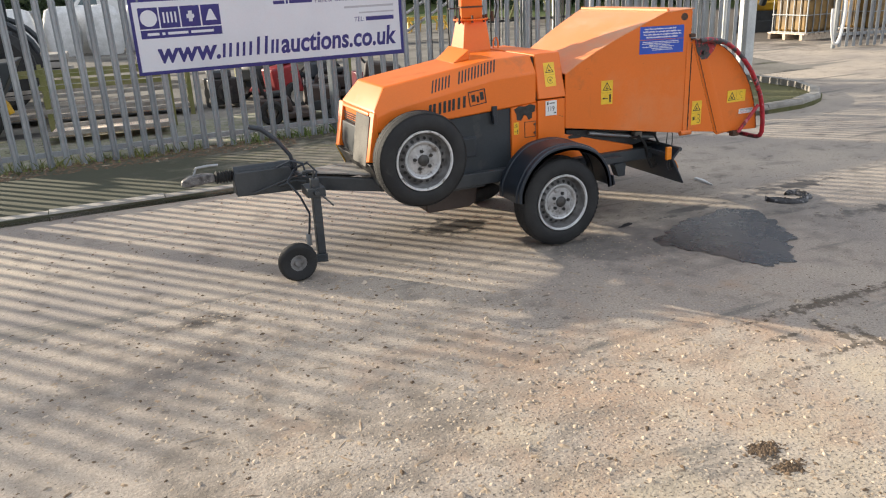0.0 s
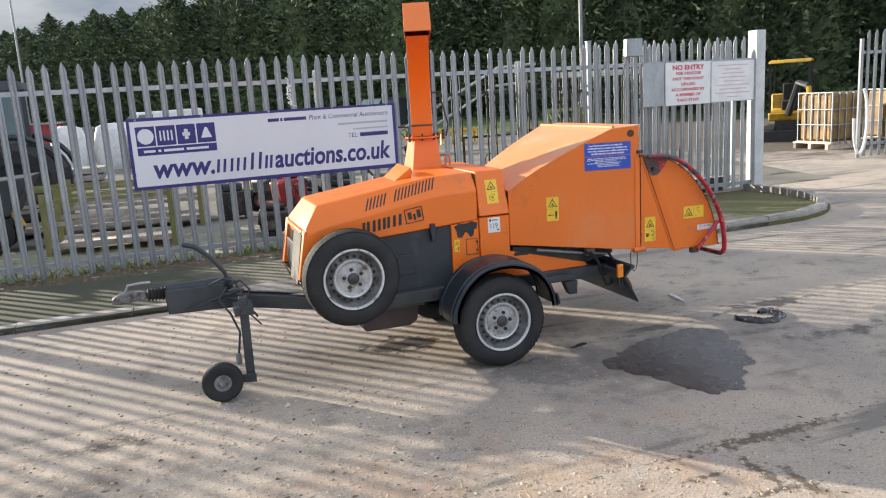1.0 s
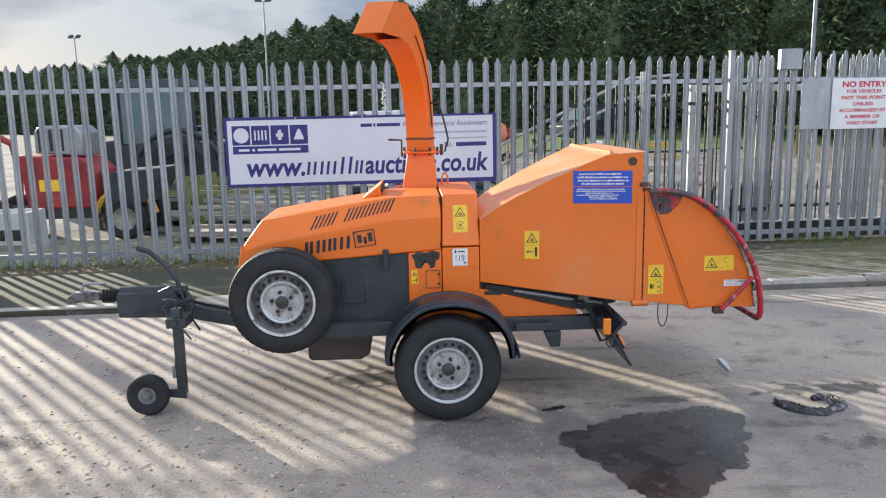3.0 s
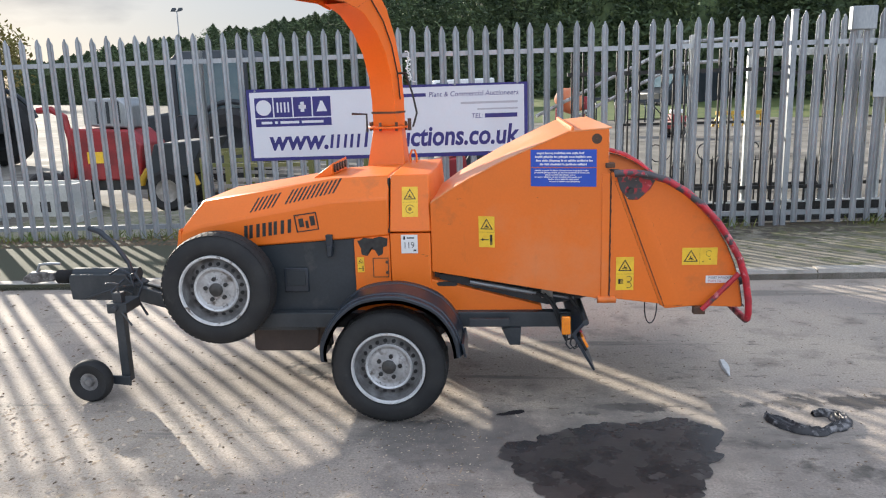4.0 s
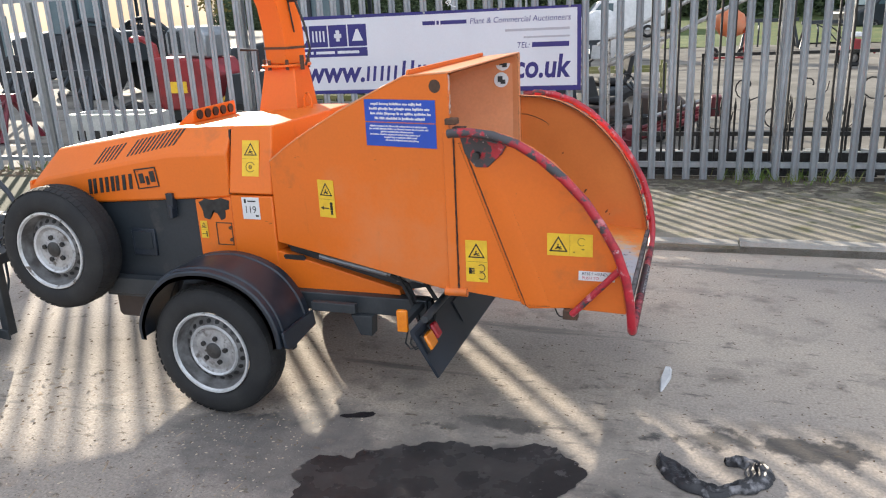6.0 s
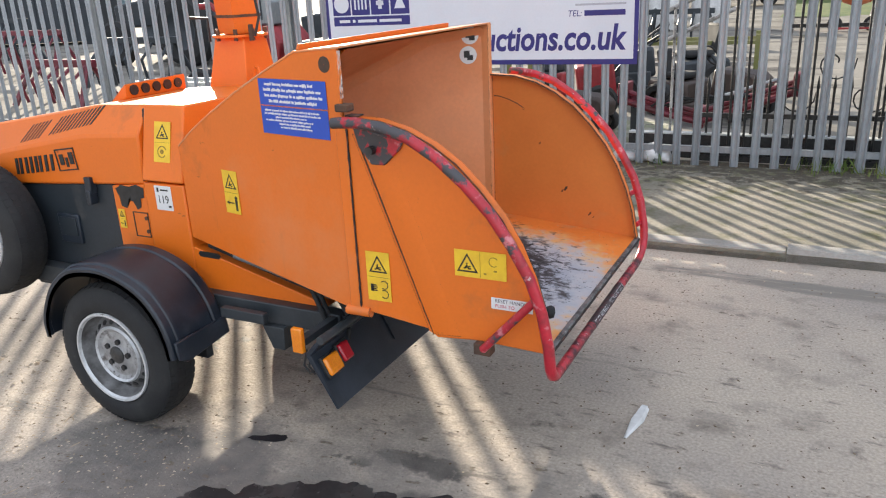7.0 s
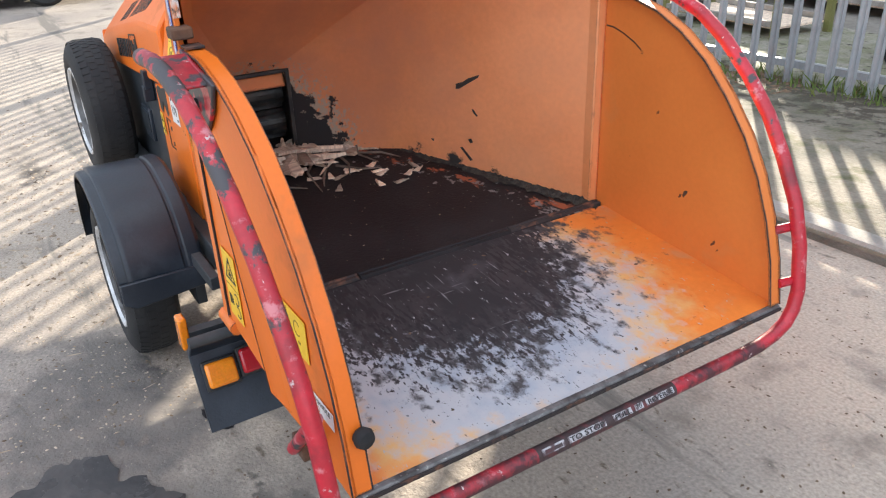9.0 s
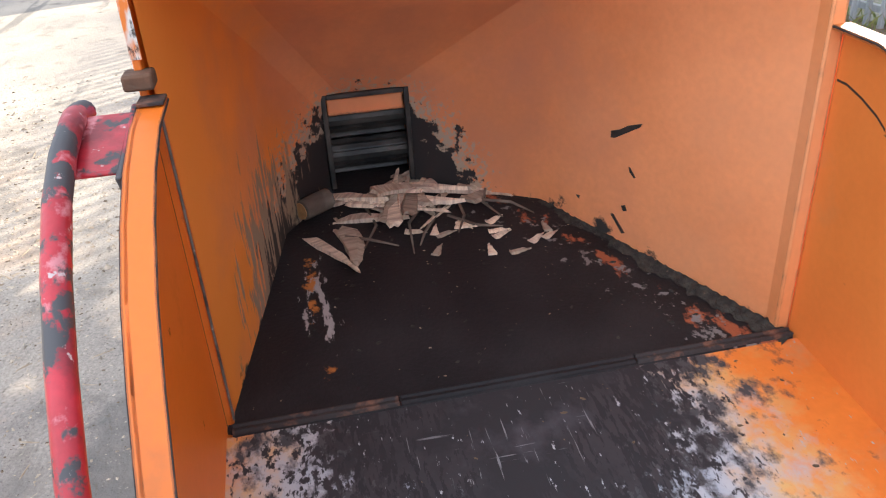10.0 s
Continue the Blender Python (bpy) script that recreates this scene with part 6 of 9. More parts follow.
m = plane_at((0.049, NEAR - 0.006, 0.812), (1, 0, 0), (0, 0, 1))
noise_label = part("noise_label", flat(Geo(), m, 0, 0.086, 0, 0.098, 0.001, 0.002), white, chip, "white noise level label")
text("119", 0.046, m @ Matrix.Translation((0.01, 0.028, 0.002)), ink, noise_label, width=0.05)
for a, b, c, d in ((0.012, 0.022, 0.072, 0.09), (0.03, 0.07, 0.078, 0.084), (0.063, 0.078, 0.012, 0.02)):
    part("print_mark", flat(Geo(), m, a, b, c, d, 0.002, 0.0026), ink, noise_label)
m = trm(1.545, 0.688)
reset = part("reset_label", flat(Geo(), m, 0.0, 0.13, 0.0, 0.036, 0.0015, 0.0025), white, tray, "small white reset label")
text("RESET HANDLE", 0.016, m @ Matrix.Translation((0.012, 0.021, 0.0025)), ink, reset, width=0.105, depth=0.0004)
text("PUSH TO", 0.016, m @ Matrix.Translation((0.012, 0.005, 0.0025)), redprint, reset, width=0.06, depth=0.0004)
# worn white transfer along the rear bar, its first word rubbed away
strip_m = Matrix(((0, -0.64, 0.77, 1.7547), (1, 0, 0, 0), (0, 0.77, 0.64, 0.5106), (0, 0, 0, 1)))
part("worn_band", Geo().tube([(1.742, 0.455, 0.50), (1.742, 0.832, 0.50)], 0.0169, 14), worn_bar, bar, "band of the bar worn to dark metal", smooth=40)
for y0, y1, words in ((0.465, 0.520, ""), (0.530, 0.628, "TO STOP"), (0.650, 0.700, "PULL"), (0.710, 0.732, "TO"), (0.742, 0.822, "REVERSE")):
    plate = part("transfer", flat(Geo(), strip_m, y0, y1, -0.0065, 0.0065, -0.0005, 0.0012), transfer, bar, "worn white transfer on the bar")
    if words:
        text(words, 0.014, strip_m @ Matrix.Translation((y0 + 0.004, -0.005, 0.0014)), ink, plate, width=y1 - y0 - 0.008, depth=0.0003, bold=0.0003)
    else:
        part("rubbed_word", flat(Geo(), strip_m, y0 + 0.006, y1 - 0.006, -0.004, 0.003, 0.001, 0.0016), worn_bar, plate)


# ---- palisade fence ----
def pale_mesh(h, tip=True):
    xs = ((-0.035, 0.0, h - 0.075), (-0.020, 0.014, h - 0.035), (-0.006, 0.004, h), (0.006, 0.004, h), (0.020, 0.014, h - 0.035), (0.035, 0.0, h - 0.075))
    v = [(x, -y, z) for x, y, top in xs for z in (-0.032, top)] + [(x, -y + 0.004, z) for x, y, top in xs for z in (-0.032, top)]
    n = len(xs)
    f = [(2 * i, 2 * i + 2, 2 * i + 3, 2 * i + 1) for i in range(n - 1)] + [(2 * n + 2 * i, 2 * n + 2 * i + 1, 2 * n + 2 * i + 3, 2 * n + 2 * i + 2) for i in range(n - 1)]
    f += [(2 * i + 1, 2 * i + 3, 2 * n + 2 * i + 3, 2 * n + 2 * i + 1) for i in range(n - 1)] + [(0, 1, 2 * n + 1, 2 * n), (2 * n - 2, 4 * n - 2, 4 * n - 1, 2 * n - 1)]
    me = bpy.data.meshes.new("pale")
    me.from_pydata(v, [], f)
    me.materials.append(zinc)
    return me


def pales(mesh, parent, s0, s1, out, z, pitch=0.1596, jitter=0.003):
    inv = Matrix.Translation(-BASE[parent.name])
    k = 0
    while s0 + k * pitch < s1:
        ob = new("pale", mesh)
        p = on_fence(s0 + k * pitch + random.uniform(-jitter, jitter), out, z + random.uniform(-0.012, 0.012))
        ob.parent, ob.matrix_parent_inverse = parent, inv
        ob.matrix_basis = Matrix.Translation(p) @ Euler((random.uniform(-0.006, 0.006), random.uniform(-0.007, 0.007), radians(2.4) + random.uniform(-0.05, 0.05))).to_matrix().to_4x4()
        k += 1


def fbox(g, s0, s1, o0, o1, z0, z1):
    """A block along the fence: from s0 to s1, from o0 to o1 in front of the line."""
    c = [on_fence(s, o, z) for z in (z0, z1) for o in (o1, o0) for s in (s0, s1)]
    return g.add(c, [(0, 2, 3, 1), (4, 5, 7, 6), (0, 1, 5, 4), (2, 6, 7, 3), (0, 4, 6, 2), (1, 3, 7, 5)])


pale_a = pale_mesh(2.235)
fence = thing("palisade_fence", on_fence(1.5, 0, 0), "grey galvanised palisade fence with pointed pales along the yard", "fence")
for z0, z1 in ((0.125, 0.175), (1.955, 2.005)):
    g = Geo()
    fbox(g, -18.4, 8.82, -0.006, 0.0, z0, z1), fbox(g, -18.4, 8.82, -0.05, -0.006, z1 - 0.006, z1)
    part("rail", g, zinc, fence, "galvanised angle rail")
for s in [0.098 + 0.1596 * (17 * k - 4) for k in range(-6, 3)]:
    g = Geo()
    fbox(g, s - 0.038, s + 0.038, -0.062, -0.054, 0, 2.1), fbox(g, s - 0.038, s + 0.038, -0.132, -0.124, 0, 2.1), fbox(g, s - 0.004, s + 0.004, -0.124, -0.062, 0, 2.1)
    part("post", g, zinc, fence, "galvanised steel post")
pales(pale_a, fence, 0.098 - 0.1596 * 115, 5.86, 0.004, 0.035)
pales(pale_a, fence, 6.03, 8.66, 0.004, 0.075)
g = Geo()
fbox(g, 5.885, 5.945, -0.05, 0.01, 0, 2.31), fbox(g, 5.88, 5.95, -0.055, 0.015, 2.31, 2.325)
part("gate_stop_post", g, zinc, fence, "pale square steel post", bevel=0.004)
g = Geo()
fbox(g, 8.78, 8.95, -0.12, 0.06, 0, 2.40)
part("gate_post", g, post_paint, fence, "large pale square gate post", bevel=0.005)
g = Geo()
fbox(g, 6.46, 6.72, 0.01, 0.10, 2.09, 2.33)
part("control_box", g, zinc, fence, "grey control box on the fence top", bevel=0.01)
# open gate leaf parked behind the fence
gate = thing("sliding_gate", on_fence(7.4, -0.45, 0), "galvanised palisade gate leaf slid open behind the fence", "gate")
g = Geo()
for z0, z1 in ((0.14, 0.22), (1.86, 1.94)):
    fbox(g, 5.6, 8.85, -0.50, -0.44, z0, z1)
for s in (5.6, 7.1, 8.79):
    fbox(g, s, s + 0.06, -0.50, -0.44, 0.05, 1.95)
part("gate_frame", g, post_paint, gate, "pale square tube gate frame", bevel=0.004)
pales(pale_a, gate, 6.2, 8.8, -0.43, 0.06, pitch=0.148)
for s in (5.75, 8.6):
    g = Geo()
    g.tube([tuple(on_fence(s, -0.49, 0.05)), tuple(on_fence(s, -0.45, 0.05))], 0.05, 16)
    part("gate_roller", g, rust, gate, smooth=40)

# signs on the fence
def board_at(name, s0, s1, z0, z1, out, material, label, category, parent=None, t=0.006):
    g = Geo()
    fbox(g, s0, s1, out, out + t, z0, z1)
    if parent:
        return part(name, g, material, parent, label)
    return solid(name, g, material, label, category, bevel=0.001)


fm = lambda s, z, out: plane_at(on_fence(s, out, z), FENCE_DIR, (0, 0, 1))
board_at("blank_panel", 6.77, 7.13, 1.39, 1.995, 0.022, zinc, "plain grey metal panel fixed to the fence", "panel")
no_entry = board_at("warning_sign", 7.155, 7.955, 1.385, 1.985, 0.022, white, "white sign with red no entry wording on the fence", "sign")
m = fm(7.155, 1.385, 0.0282)
for body, w, z, h in (("NO ENTRY", 0.56, 0.495, 0.092), ("FOR VEHICLES", 0.44, 0.425, 0.055), ("PAST THIS POINT", 0.56, 0.350, 0.055), ("UNLESS", 0.25, 0.275, 0.055), ("ACCOMPANIED BY", 0.60, 0.200, 0.055), ("A MEMBER OF", 0.45, 0.125, 0.055), ("YARD STAFF", 0.40, 0.050, 0.055)):
    text(body, h, m @ Matrix.Translation((0.4 - w / 2, z, 0)), redprint, no_entry, width=w, bold=0.0035 if h > 0.06 else 0.002)
notice = board_at("notice_sign", 7.965, 8.77, 1.385, 1.985, 0.022, white, "white sign with small faded red print on the fence", "sign")
m = fm(7.965, 1.385, 0.0282)
for k, (a, b) in enumerate(((0.12, 0.68), (0.25, 0.55), (0.2, 0.62), (0.15, 0.65), (0.22, 0.6), (0.1, 0.7), (0.15, 0.66), (0.08, 0.72), (0.3, 0.5))):
    part("print_line", flat(Geo(), m, a, b, 0.522 - k * 0.057, 0.535 - k * 0.057), pinkprint, notice)
g = Geo()
for a, b, c, d in ((0, 0.805, 0.588, 0.6), (0, 0.805, 0, 0.012), (0, 0.01, 0, 0.6)):
    flat(g, m, a, b, c, d)
part("sign_border", g, greyprint, notice)

# banner
BW, BH = 3.085, 0.785
banner = board_at("advertising_banner", 0.0, BW, 0.875, 0.875 + BH, 0.022, navy, "white advertising board with navy border and lettering on the fence", "banner")
m = fm(0, 0.875, 0.0282) @ Matrix.Rotation(0.004, 4, "Z")
part("face", flat(Geo(), m, 0.035, BW - 0.035, 0.035, BH - 0.035, 0, 0.001), white_board, banner, "matt white face")
for k in range(4):
    g = flat(Geo(), m, 0.085 + k * 0.215, 0.285 + k * 0.215, 0.475, 0.69, 0.001, 0.002)
    sq = part("emblem_square", g, navy, banner, "navy square of the emblem")
    g = Geo()
    c = (0.185 + k * 0.215, 0.582)
    if k == 0:
        ring = [(c[0] + 0.085 * math.cos(a), c[1] + 0.085 * math.sin(a)) for a in (2 * math.pi * j / 20 for j in range(20))]
        g.hull([m @ Vector((x, y, 0.002)) for x, y in ring], [m @ Vector((x, y, 0.003)) for x, y in ring])
    elif k == 1:
        for a, b in ((-0.06, -0.04), (-0.02, -0.015), (0.02, 0.01), (0.06, 0.04)):
            flat(g, m, c[0] + a - 0.009, c[0] + a + 0.009, c[1] - 0.055, c[1] + 0.055, 0.002, 0.003)
    elif k == 2:
        flat(g, m, c[0] - 0.04, c[0] + 0.04, c[1] - 0.02, c[1] + 0.02, 0.002, 0.003), flat(g, m, c[0] - 0.02, c[0] + 0.02, c[1] - 0.055, c[1] + 0.055, 0.002, 0.003)
    else:
        q = [(c[0] - 0.06, c[1] - 0.055), (c[0] + 0.06, c[1] - 0.055), (c[0] + 0.012, c[1] + 0.06), (c[0] - 0.012, c[1] + 0.06)]
        g.hull([m @ Vector((x, y, 0.002)) for x, y in q], [m @ Vector((x, y, 0.003)) for x, y in q])
    part("emblem_shape", g, white_board, sq)
strip = part("emblem_strip", flat(Geo(), m, 0.085, 0.93, 0.375, 0.462, 0.001, 0.002), navy, banner)
g = Geo()
x = 0.15
for w in (0.12, 0.03, 0.21, 0.24):
    flat(g, m, x, x + w, 0.405, 0.432, 0.002, 0.003)
    x += w + 0.03
part("strip_print", g, white_board, strip)
text("www.", 0.30, m @ Matrix.Translation((0.215, 0.12, 0.001)), navy, banner, width=0.655, shear=0.15, bold=0.008)
for a, b, h in ((0.895, 0.925, 0.15), (0.965, 0.995, 0.15), (1.045, 1.075, 0.15), (1.115, 1.145, 0.15), (1.19, 1.22, 0.15), (1.275, 1.308, 0.195), (1.365, 1.398, 0.195), (1.44, 1.47, 0.15), (1.495, 1.525, 0.15)):
    q = [(a, 0.12), (b, 0.12), (b + 0.15 * h, 0.12 + h), (a + 0.15 * h, 0.12 + h)]
    part("name_bar", Geo().hull([m @ Vector((x, y, 0.001)) for x, y in q], [m @ Vector((x, y, 0.002)) for x, y in q]), navy, banner)
text("auctions.co.uk", 0.30, m @ Matrix.Translation((1.56, 0.12, 0.001)), navy, banner, width=1.43, shear=0.15, bold=0.008)
for a, b in ((1.53, 1.66), (1.675, 1.70), (1.715, 1.98)):
    part("name_bar", flat(Geo(), m, a, b, 0.648, 0.685, 0.001, 0.002), navy, banner)
text("Plant & Commercial Auctioneers", 0.078, m @ Matrix.Translation((2.01, 0.642, 0.001)), navy, banner, width=0.975, shear=0.15)
g = Geo()
flat(g, m, 2.36, 2.98, 0.555, 0.578, 0.001, 0.002), flat(g, m, 2.54, 2.98, 0.488, 0.505, 0.001, 0.002)
part("address_bar", g, greyprint, banner)
text("TEL:", 0.075, m @ Matrix.Translation((2.47, 0.40, 0.001)), navy, banner, width=0.12, shear=0.15)
part("number_bar", flat(Geo(), m, 2.62, 2.975, 0.402, 0.448, 0.001, 0.002), navy, banner)
g = Geo()
for s in (0.1, 0.8, 1.55, 2.3, 2.98):
    g = Geo().tube([tuple(m @ Vector((s, BH - 0.018, 0.0))), tuple(m @ Vector((s, BH - 0.018, 0.004)))], 0.011, 10)
    part("fixing_screw", g, zinc, banner)

# kerb stones
kerb = thing("kerb", (0, 2.68, 0), "worn concrete kerb stones edging the pavement", "kerb", kind="structure")
run = [(-24.0 + 0.5 * k, kerb_y(-24.0 + 0.5 * k)) for k in range(58)] + arc[0:] + [(6.62, 4.9), (6.62, 5.4)]
along = [0.0]
for a, b in zip(run, run[1:]):
    along.append(along[-1] + math.hypot(b[0] - a[0], b[1] - a[1]))


def on_run(s):
    for i in range(len(run) - 1):
        if s <= along[i + 1] or i == len(run) - 2:
            k = (s - along[i]) / (along[i + 1] - along[i])
            return Vector((run[i][0] + (run[i + 1][0] - run[i][0]) * k, run[i][1] + (run[i + 1][1] - run[i][1]) * k))


s = 0.0
while s < along[-1] - 0.2:
    L = 0.905 if s < 28 else 0.60
    a, b = on_run(s + 0.004), on_run(min(s + L - 0.004, along[-1]))
    d = (b - a).normalized()
    nn = Vector((-d.y, d.x))
    top = PAVE_Z + 0.012 + random.uniform(-0.006, 0.006) + (0.05 * min(1, max(0, (s - 25.5) / 3)))
    prof = [(-0.0, -0.05), (-0.0, top - 0.03), (0.018, top), (0.125, top), (0.125, -0.05)]
    g = Geo().hull([(a.x + nn.x * u, a.y + nn.y * u, z) for u, z in prof], [(b.x + nn.x * u, b.y + nn.y * u, z) for u, z in prof])
    part("kerb_stone", g, concrete, kerb)
    s += L


# ---- the yard behind the fence ----
# darker damp tarmac of the yard
yard_mat = mat("damp_yard_tarmac", (0.25, 0.235, 0.21), (0.16, 0.15, 0.132), rough=0.85, scale=0.6, fine=20, bump=0.4, grit=0.3)
yard_mat.node_tree.nodes["Principled BSDF"].inputs["Specular IOR Level"].default_value = 0.04
layer(yard_mat, (0.075, 0.07, 0.068), 0.8, 0.56, 0.62, 0.6, stretch=(0.5, 1.4, 1))
layer(yard_mat, (0.34, 0.31, 0.26), 0.9, 0.58, 0.70, 0.9)
layer(yard_mat, (0.09, 0.10, 0.035), 1.6, 0.62, 0.72, 0.9)
solid("yard", Geo().add([(-60, 5.05, 0.004), (8.5, 5.55, 0.004), (9.5, 9.0, 0.004), (14, 26, 0.004), (14, 60, 0.004), (-60, 110, 0.004)], [(0, 1, 2, 3, 4, 5)]), yard_mat, "damp dark tarmac of the storage yard", "yard", kind="structure")

# conifer hedge
def conifer(seed, H, R):
    rnd = np.random.RandomState(seed)
    tree = thing("conifer", (0, 0, 0), "dark green conifer in a tall dense hedge", "tree", group="hedge of conifers")
    part("trunk", Geo().tube([(0, 0, -0.2), (0.03, 0, H * 0.5), (0, 0.02, H * 0.97)], [0.16, 0.09, 0.012], 7), bark, tree)
    v, f = [], []
    count = 1150
    lobes = [rnd.uniform(0.72, 1.18) for _ in range(9)]
    for i in range(count):
        t = (i + rnd.rand()) / count
        z = 0.10 + (H - 0.10) * t
        a = i * 2.39996 + rnd.rand() * 0.9
        lobe = lobes[int(a / 6.2832 * 9 + t * 5) % 9]
        reach = R * lobe * (min(1.0, 1.75 * (1 - t) ** 0.62) if t < 0.84 else 0.562 * ((1 - t) / 0.16) ** 1.15) * (0.50 + 0.70 * rnd.rand()) + 0.05
        rise = -0.05 + 0.75 * t
        for k in range(7):
            q = (0.42 + 0.58 * (k + rnd.rand() * 0.8) / 7) * reach
            c = np.array([math.cos(a) * q, math.sin(a) * q, z + rise * q * 0.5 + rnd.uniform(-0.12, 0.12)])
            s = (0.09 + 0.15 * rnd.rand()) * (0.6 + 0.5 * (1 - t))
            d = np.array([math.cos(a + rnd.uniform(-1.1, 1.1)), math.sin(a + rnd.uniform(-1.1, 1.1)), rnd.uniform(-0.55, 0.95)])
            d /= np.linalg.norm(d)
            u = np.cross(d, rnd.normal(size=3))
            u /= np.linalg.norm(u)
            j = len(v)
            v += [tuple(c - d * s * 0.8 + u * s * 0.5), tuple(c - d * s * 0.8 - u * s * 0.5), tuple(c + d * s * 1.3)]
            f += [(j, j + 1, j + 2)]
    # the dark inner mass of dead twigs
    rings = 9
    j = len(v)
    for i in range(rings):
        t = i / (rings - 1) * 0.93
        for k in range(10):
            r = R * 0.50 * min(1.0, 1.5 * (1 - t) ** 0.75) * (0.75 + 0.5 * rnd.rand())
            v.append((r * math.cos(k * 0.6283), r * math.sin(k * 0.6283), H * t))
    f += [(j + i * 10 + k, j + i * 10 + (k + 1) % 10, j + i * 10 + 10 + (k + 1) % 10, j + i * 10 + 10 + k) for i in range(rings - 1) for k in range(10)]
    for k in range(26):
        z = H - 0.9 + 0.04 * k
        a = k * 2.4
        j = len(v)
        w = 0.30 * (1 - k / 28) + 0.03
        v += [(0, 0, z), (math.cos(a) * w, math.sin(a) * w, z + 0.16), (0, 0, z + 0.14)]
        f += [(j, j + 1, j + 2)]
    g = Geo().add(v, f)
    part("crown", g, leaf_mat, tree, "dense dark needle foliage")
    return tree


kinds = [conifer(3, 9.3, 2.9), conifer(5, 8.9, 3.1), conifer(8, 9.8, 2.7), conifer(13, 9.1, 3.2), conifer(21, 8.6, 3.0)]
H0, H1 = Vector((-22.7, 75.7, 0)), Vector((13.8, 38.6, 0))
step = (H1 - H0).normalized()
across = Vector((-step.y, step.x, 0))
spots = []
for row, off in enumerate((0.0, 2.0)):
    s = -110.0 + row
    while s < 88:
        spots.append((s, off))
        s += random.uniform(0.9, 1.5) * (1.5 if s < -25 else 1.0)
first = True
used = set()
for s, off in spots:
    p = H0 + step * s + across * (off + random.uniform(-1.1, 1.1))
    k = random.randrange(5)
    tree = kinds[k] if k not in used else None
    m = Matrix.Translation((p.x, p.y, 0.0)) @ Matrix.Rotation(random.uniform(0, 6.28), 4, "Z")
    sc = random.uniform(0.84, 1.02) * (8.55 + 1.35 * max(0.0, min(1.0, (s - 8) / 24))) / 9.2 * (1.03 if off else 0.97)
    if tree:
        used.add(k)
        tree.matrix_basis = m
    else:
        tree = copy_thing(kinds[k], m)
    tree.scale = (0.98, 0.98, sc)
# a yellowing tree far off
far_tree = thing("broadleaf_tree", (-62, 92, 0), "far broadleaf tree with yellowing leaves", "tree")
part("trunk", Geo().tube([(-62, 92, 0), (-62, 92, 4), (-61.6, 92, 8)], [0.3, 0.22, 0.05], 7).tube([(-62, 92, 4), (-63.5, 92, 7)], [0.15, 0.04], 6), bark, far_tree)
rnd = np.random.RandomState(4)
v, f = [], []
for i in range(900):
    p = rnd.normal(size=3) * (1.5, 1.5, 2.0) + (-62, 92, 8.2)
    d, u = rnd.normal(size=3) * 0.22, rnd.normal(size=3) * 0.22
    j = len(v)
    v += [tuple(p - d), tuple(p + u), tuple(p + d), tuple(p - u)]
    f.append((j, j + 1, j + 2, j + 3))
part("crown", Geo().add(v, f), gold_leaf, far_tree, "thin yellowing crown")
far_tree.scale = (0.7, 0.7, 0.82)

# grass beyond the yard
g = Geo()
rows = []
for k in range(61):
    x = 0.5 + 0.8 * k
    base = H0 + step * ((x - H0.x) / step.x)
    near = Vector((x, min(base.y - 6, 27.5 + noise.noise((x * 0.1, 0, 0)) * 1.5), 0))
    rows.append((near, Vector((x, base.y + 5, 0))))
vv = []
for a, b in rows:
    for t in range(5):
        p = a.lerp(b, t / 4)
        vv.append((p.x, p.y, 0.02 + 0.75 * min(1, t / 3) + 0.1 * noise.noise((p.x * 0.4, p.y * 0.4, 2))))
g.add(vv, [(5 * i + j, 5 * i + j + 1, 5 * i + 6 + j, 5 * i + 5 + j) for i in range(60) for j in range(4)])
solid("grass_bank", g, grass_mat, "rough green grass bank below the hedge", "grass", kind="structure")


def lamp_post(x, y, h, heads=True):
    t = thing("lamp_post", (x, y, 0), "tall grey steel lighting column with twin floodlights" if heads else "slim pale steel pole", "lamp post", group="lamp posts")
    part("column", Geo().tube([(x, y, 0), (x, y, h)], [0.11, 0.06], 10), zinc, t, smooth=40)
    part("base_box", Geo().box(x - 0.16, x + 0.16, y - 0.16, y + 0.16, 0, 1.1), zinc, t, bevel=0.01)
    if heads:
        part("crossarm", Geo().tube([(x - 0.35, y, h), (x + 0.35, y, h)], 0.04, 8), zinc, t)
        for d in (-0.38, 0.38):
            fl = part("floodlight", Geo().hull([(x + d - 0.25, y - 0.25, h - 0.05), (x + d + 0.25, y - 0.25, h - 0.05), (x + d + 0.25, y + 0.25, h + 0.2), (x + d - 0.25, y + 0.25, h + 0.2)],
                                                [(x + d - 0.2, y - 0.1, h + 0.2), (x + d + 0.2, y - 0.1, h + 0.2), (x + d + 0.2, y + 0.25, h + 0.4), (x + d - 0.2, y + 0.25, h + 0.4)]), charcoal, t)
    return t


lamp_post(-10.75, 57.0, 10.25)
lamp_post(-36.0, 84.0, 10.5)
lamp_post(17.0, 28.5, 12.0, False)


# things on wheels
def disc_wheel(parent, x, y, z, r, w, mt=None, turn=0.0):
    m = pose(x, y - w / 2, z, 0, 0, turn)
    tyre = part("tyre", Geo().spin([(r * 0.55, 0.0), (r * 0.85, -0.01), (r, w * 0.2), (r, w * 0.8), (r * 0.85, w + 0.01), (r * 0.55, w)], m, 24), rubber, parent, smooth=40)
    part("rim", Geo().spin([(0.001, w * 0.35), (r * 0.3, w * 0.3), (r * 0.5, w * 0.1), (r * 0.56, 0.0)], m, 20), mt or dusty, tyre, smooth=40)


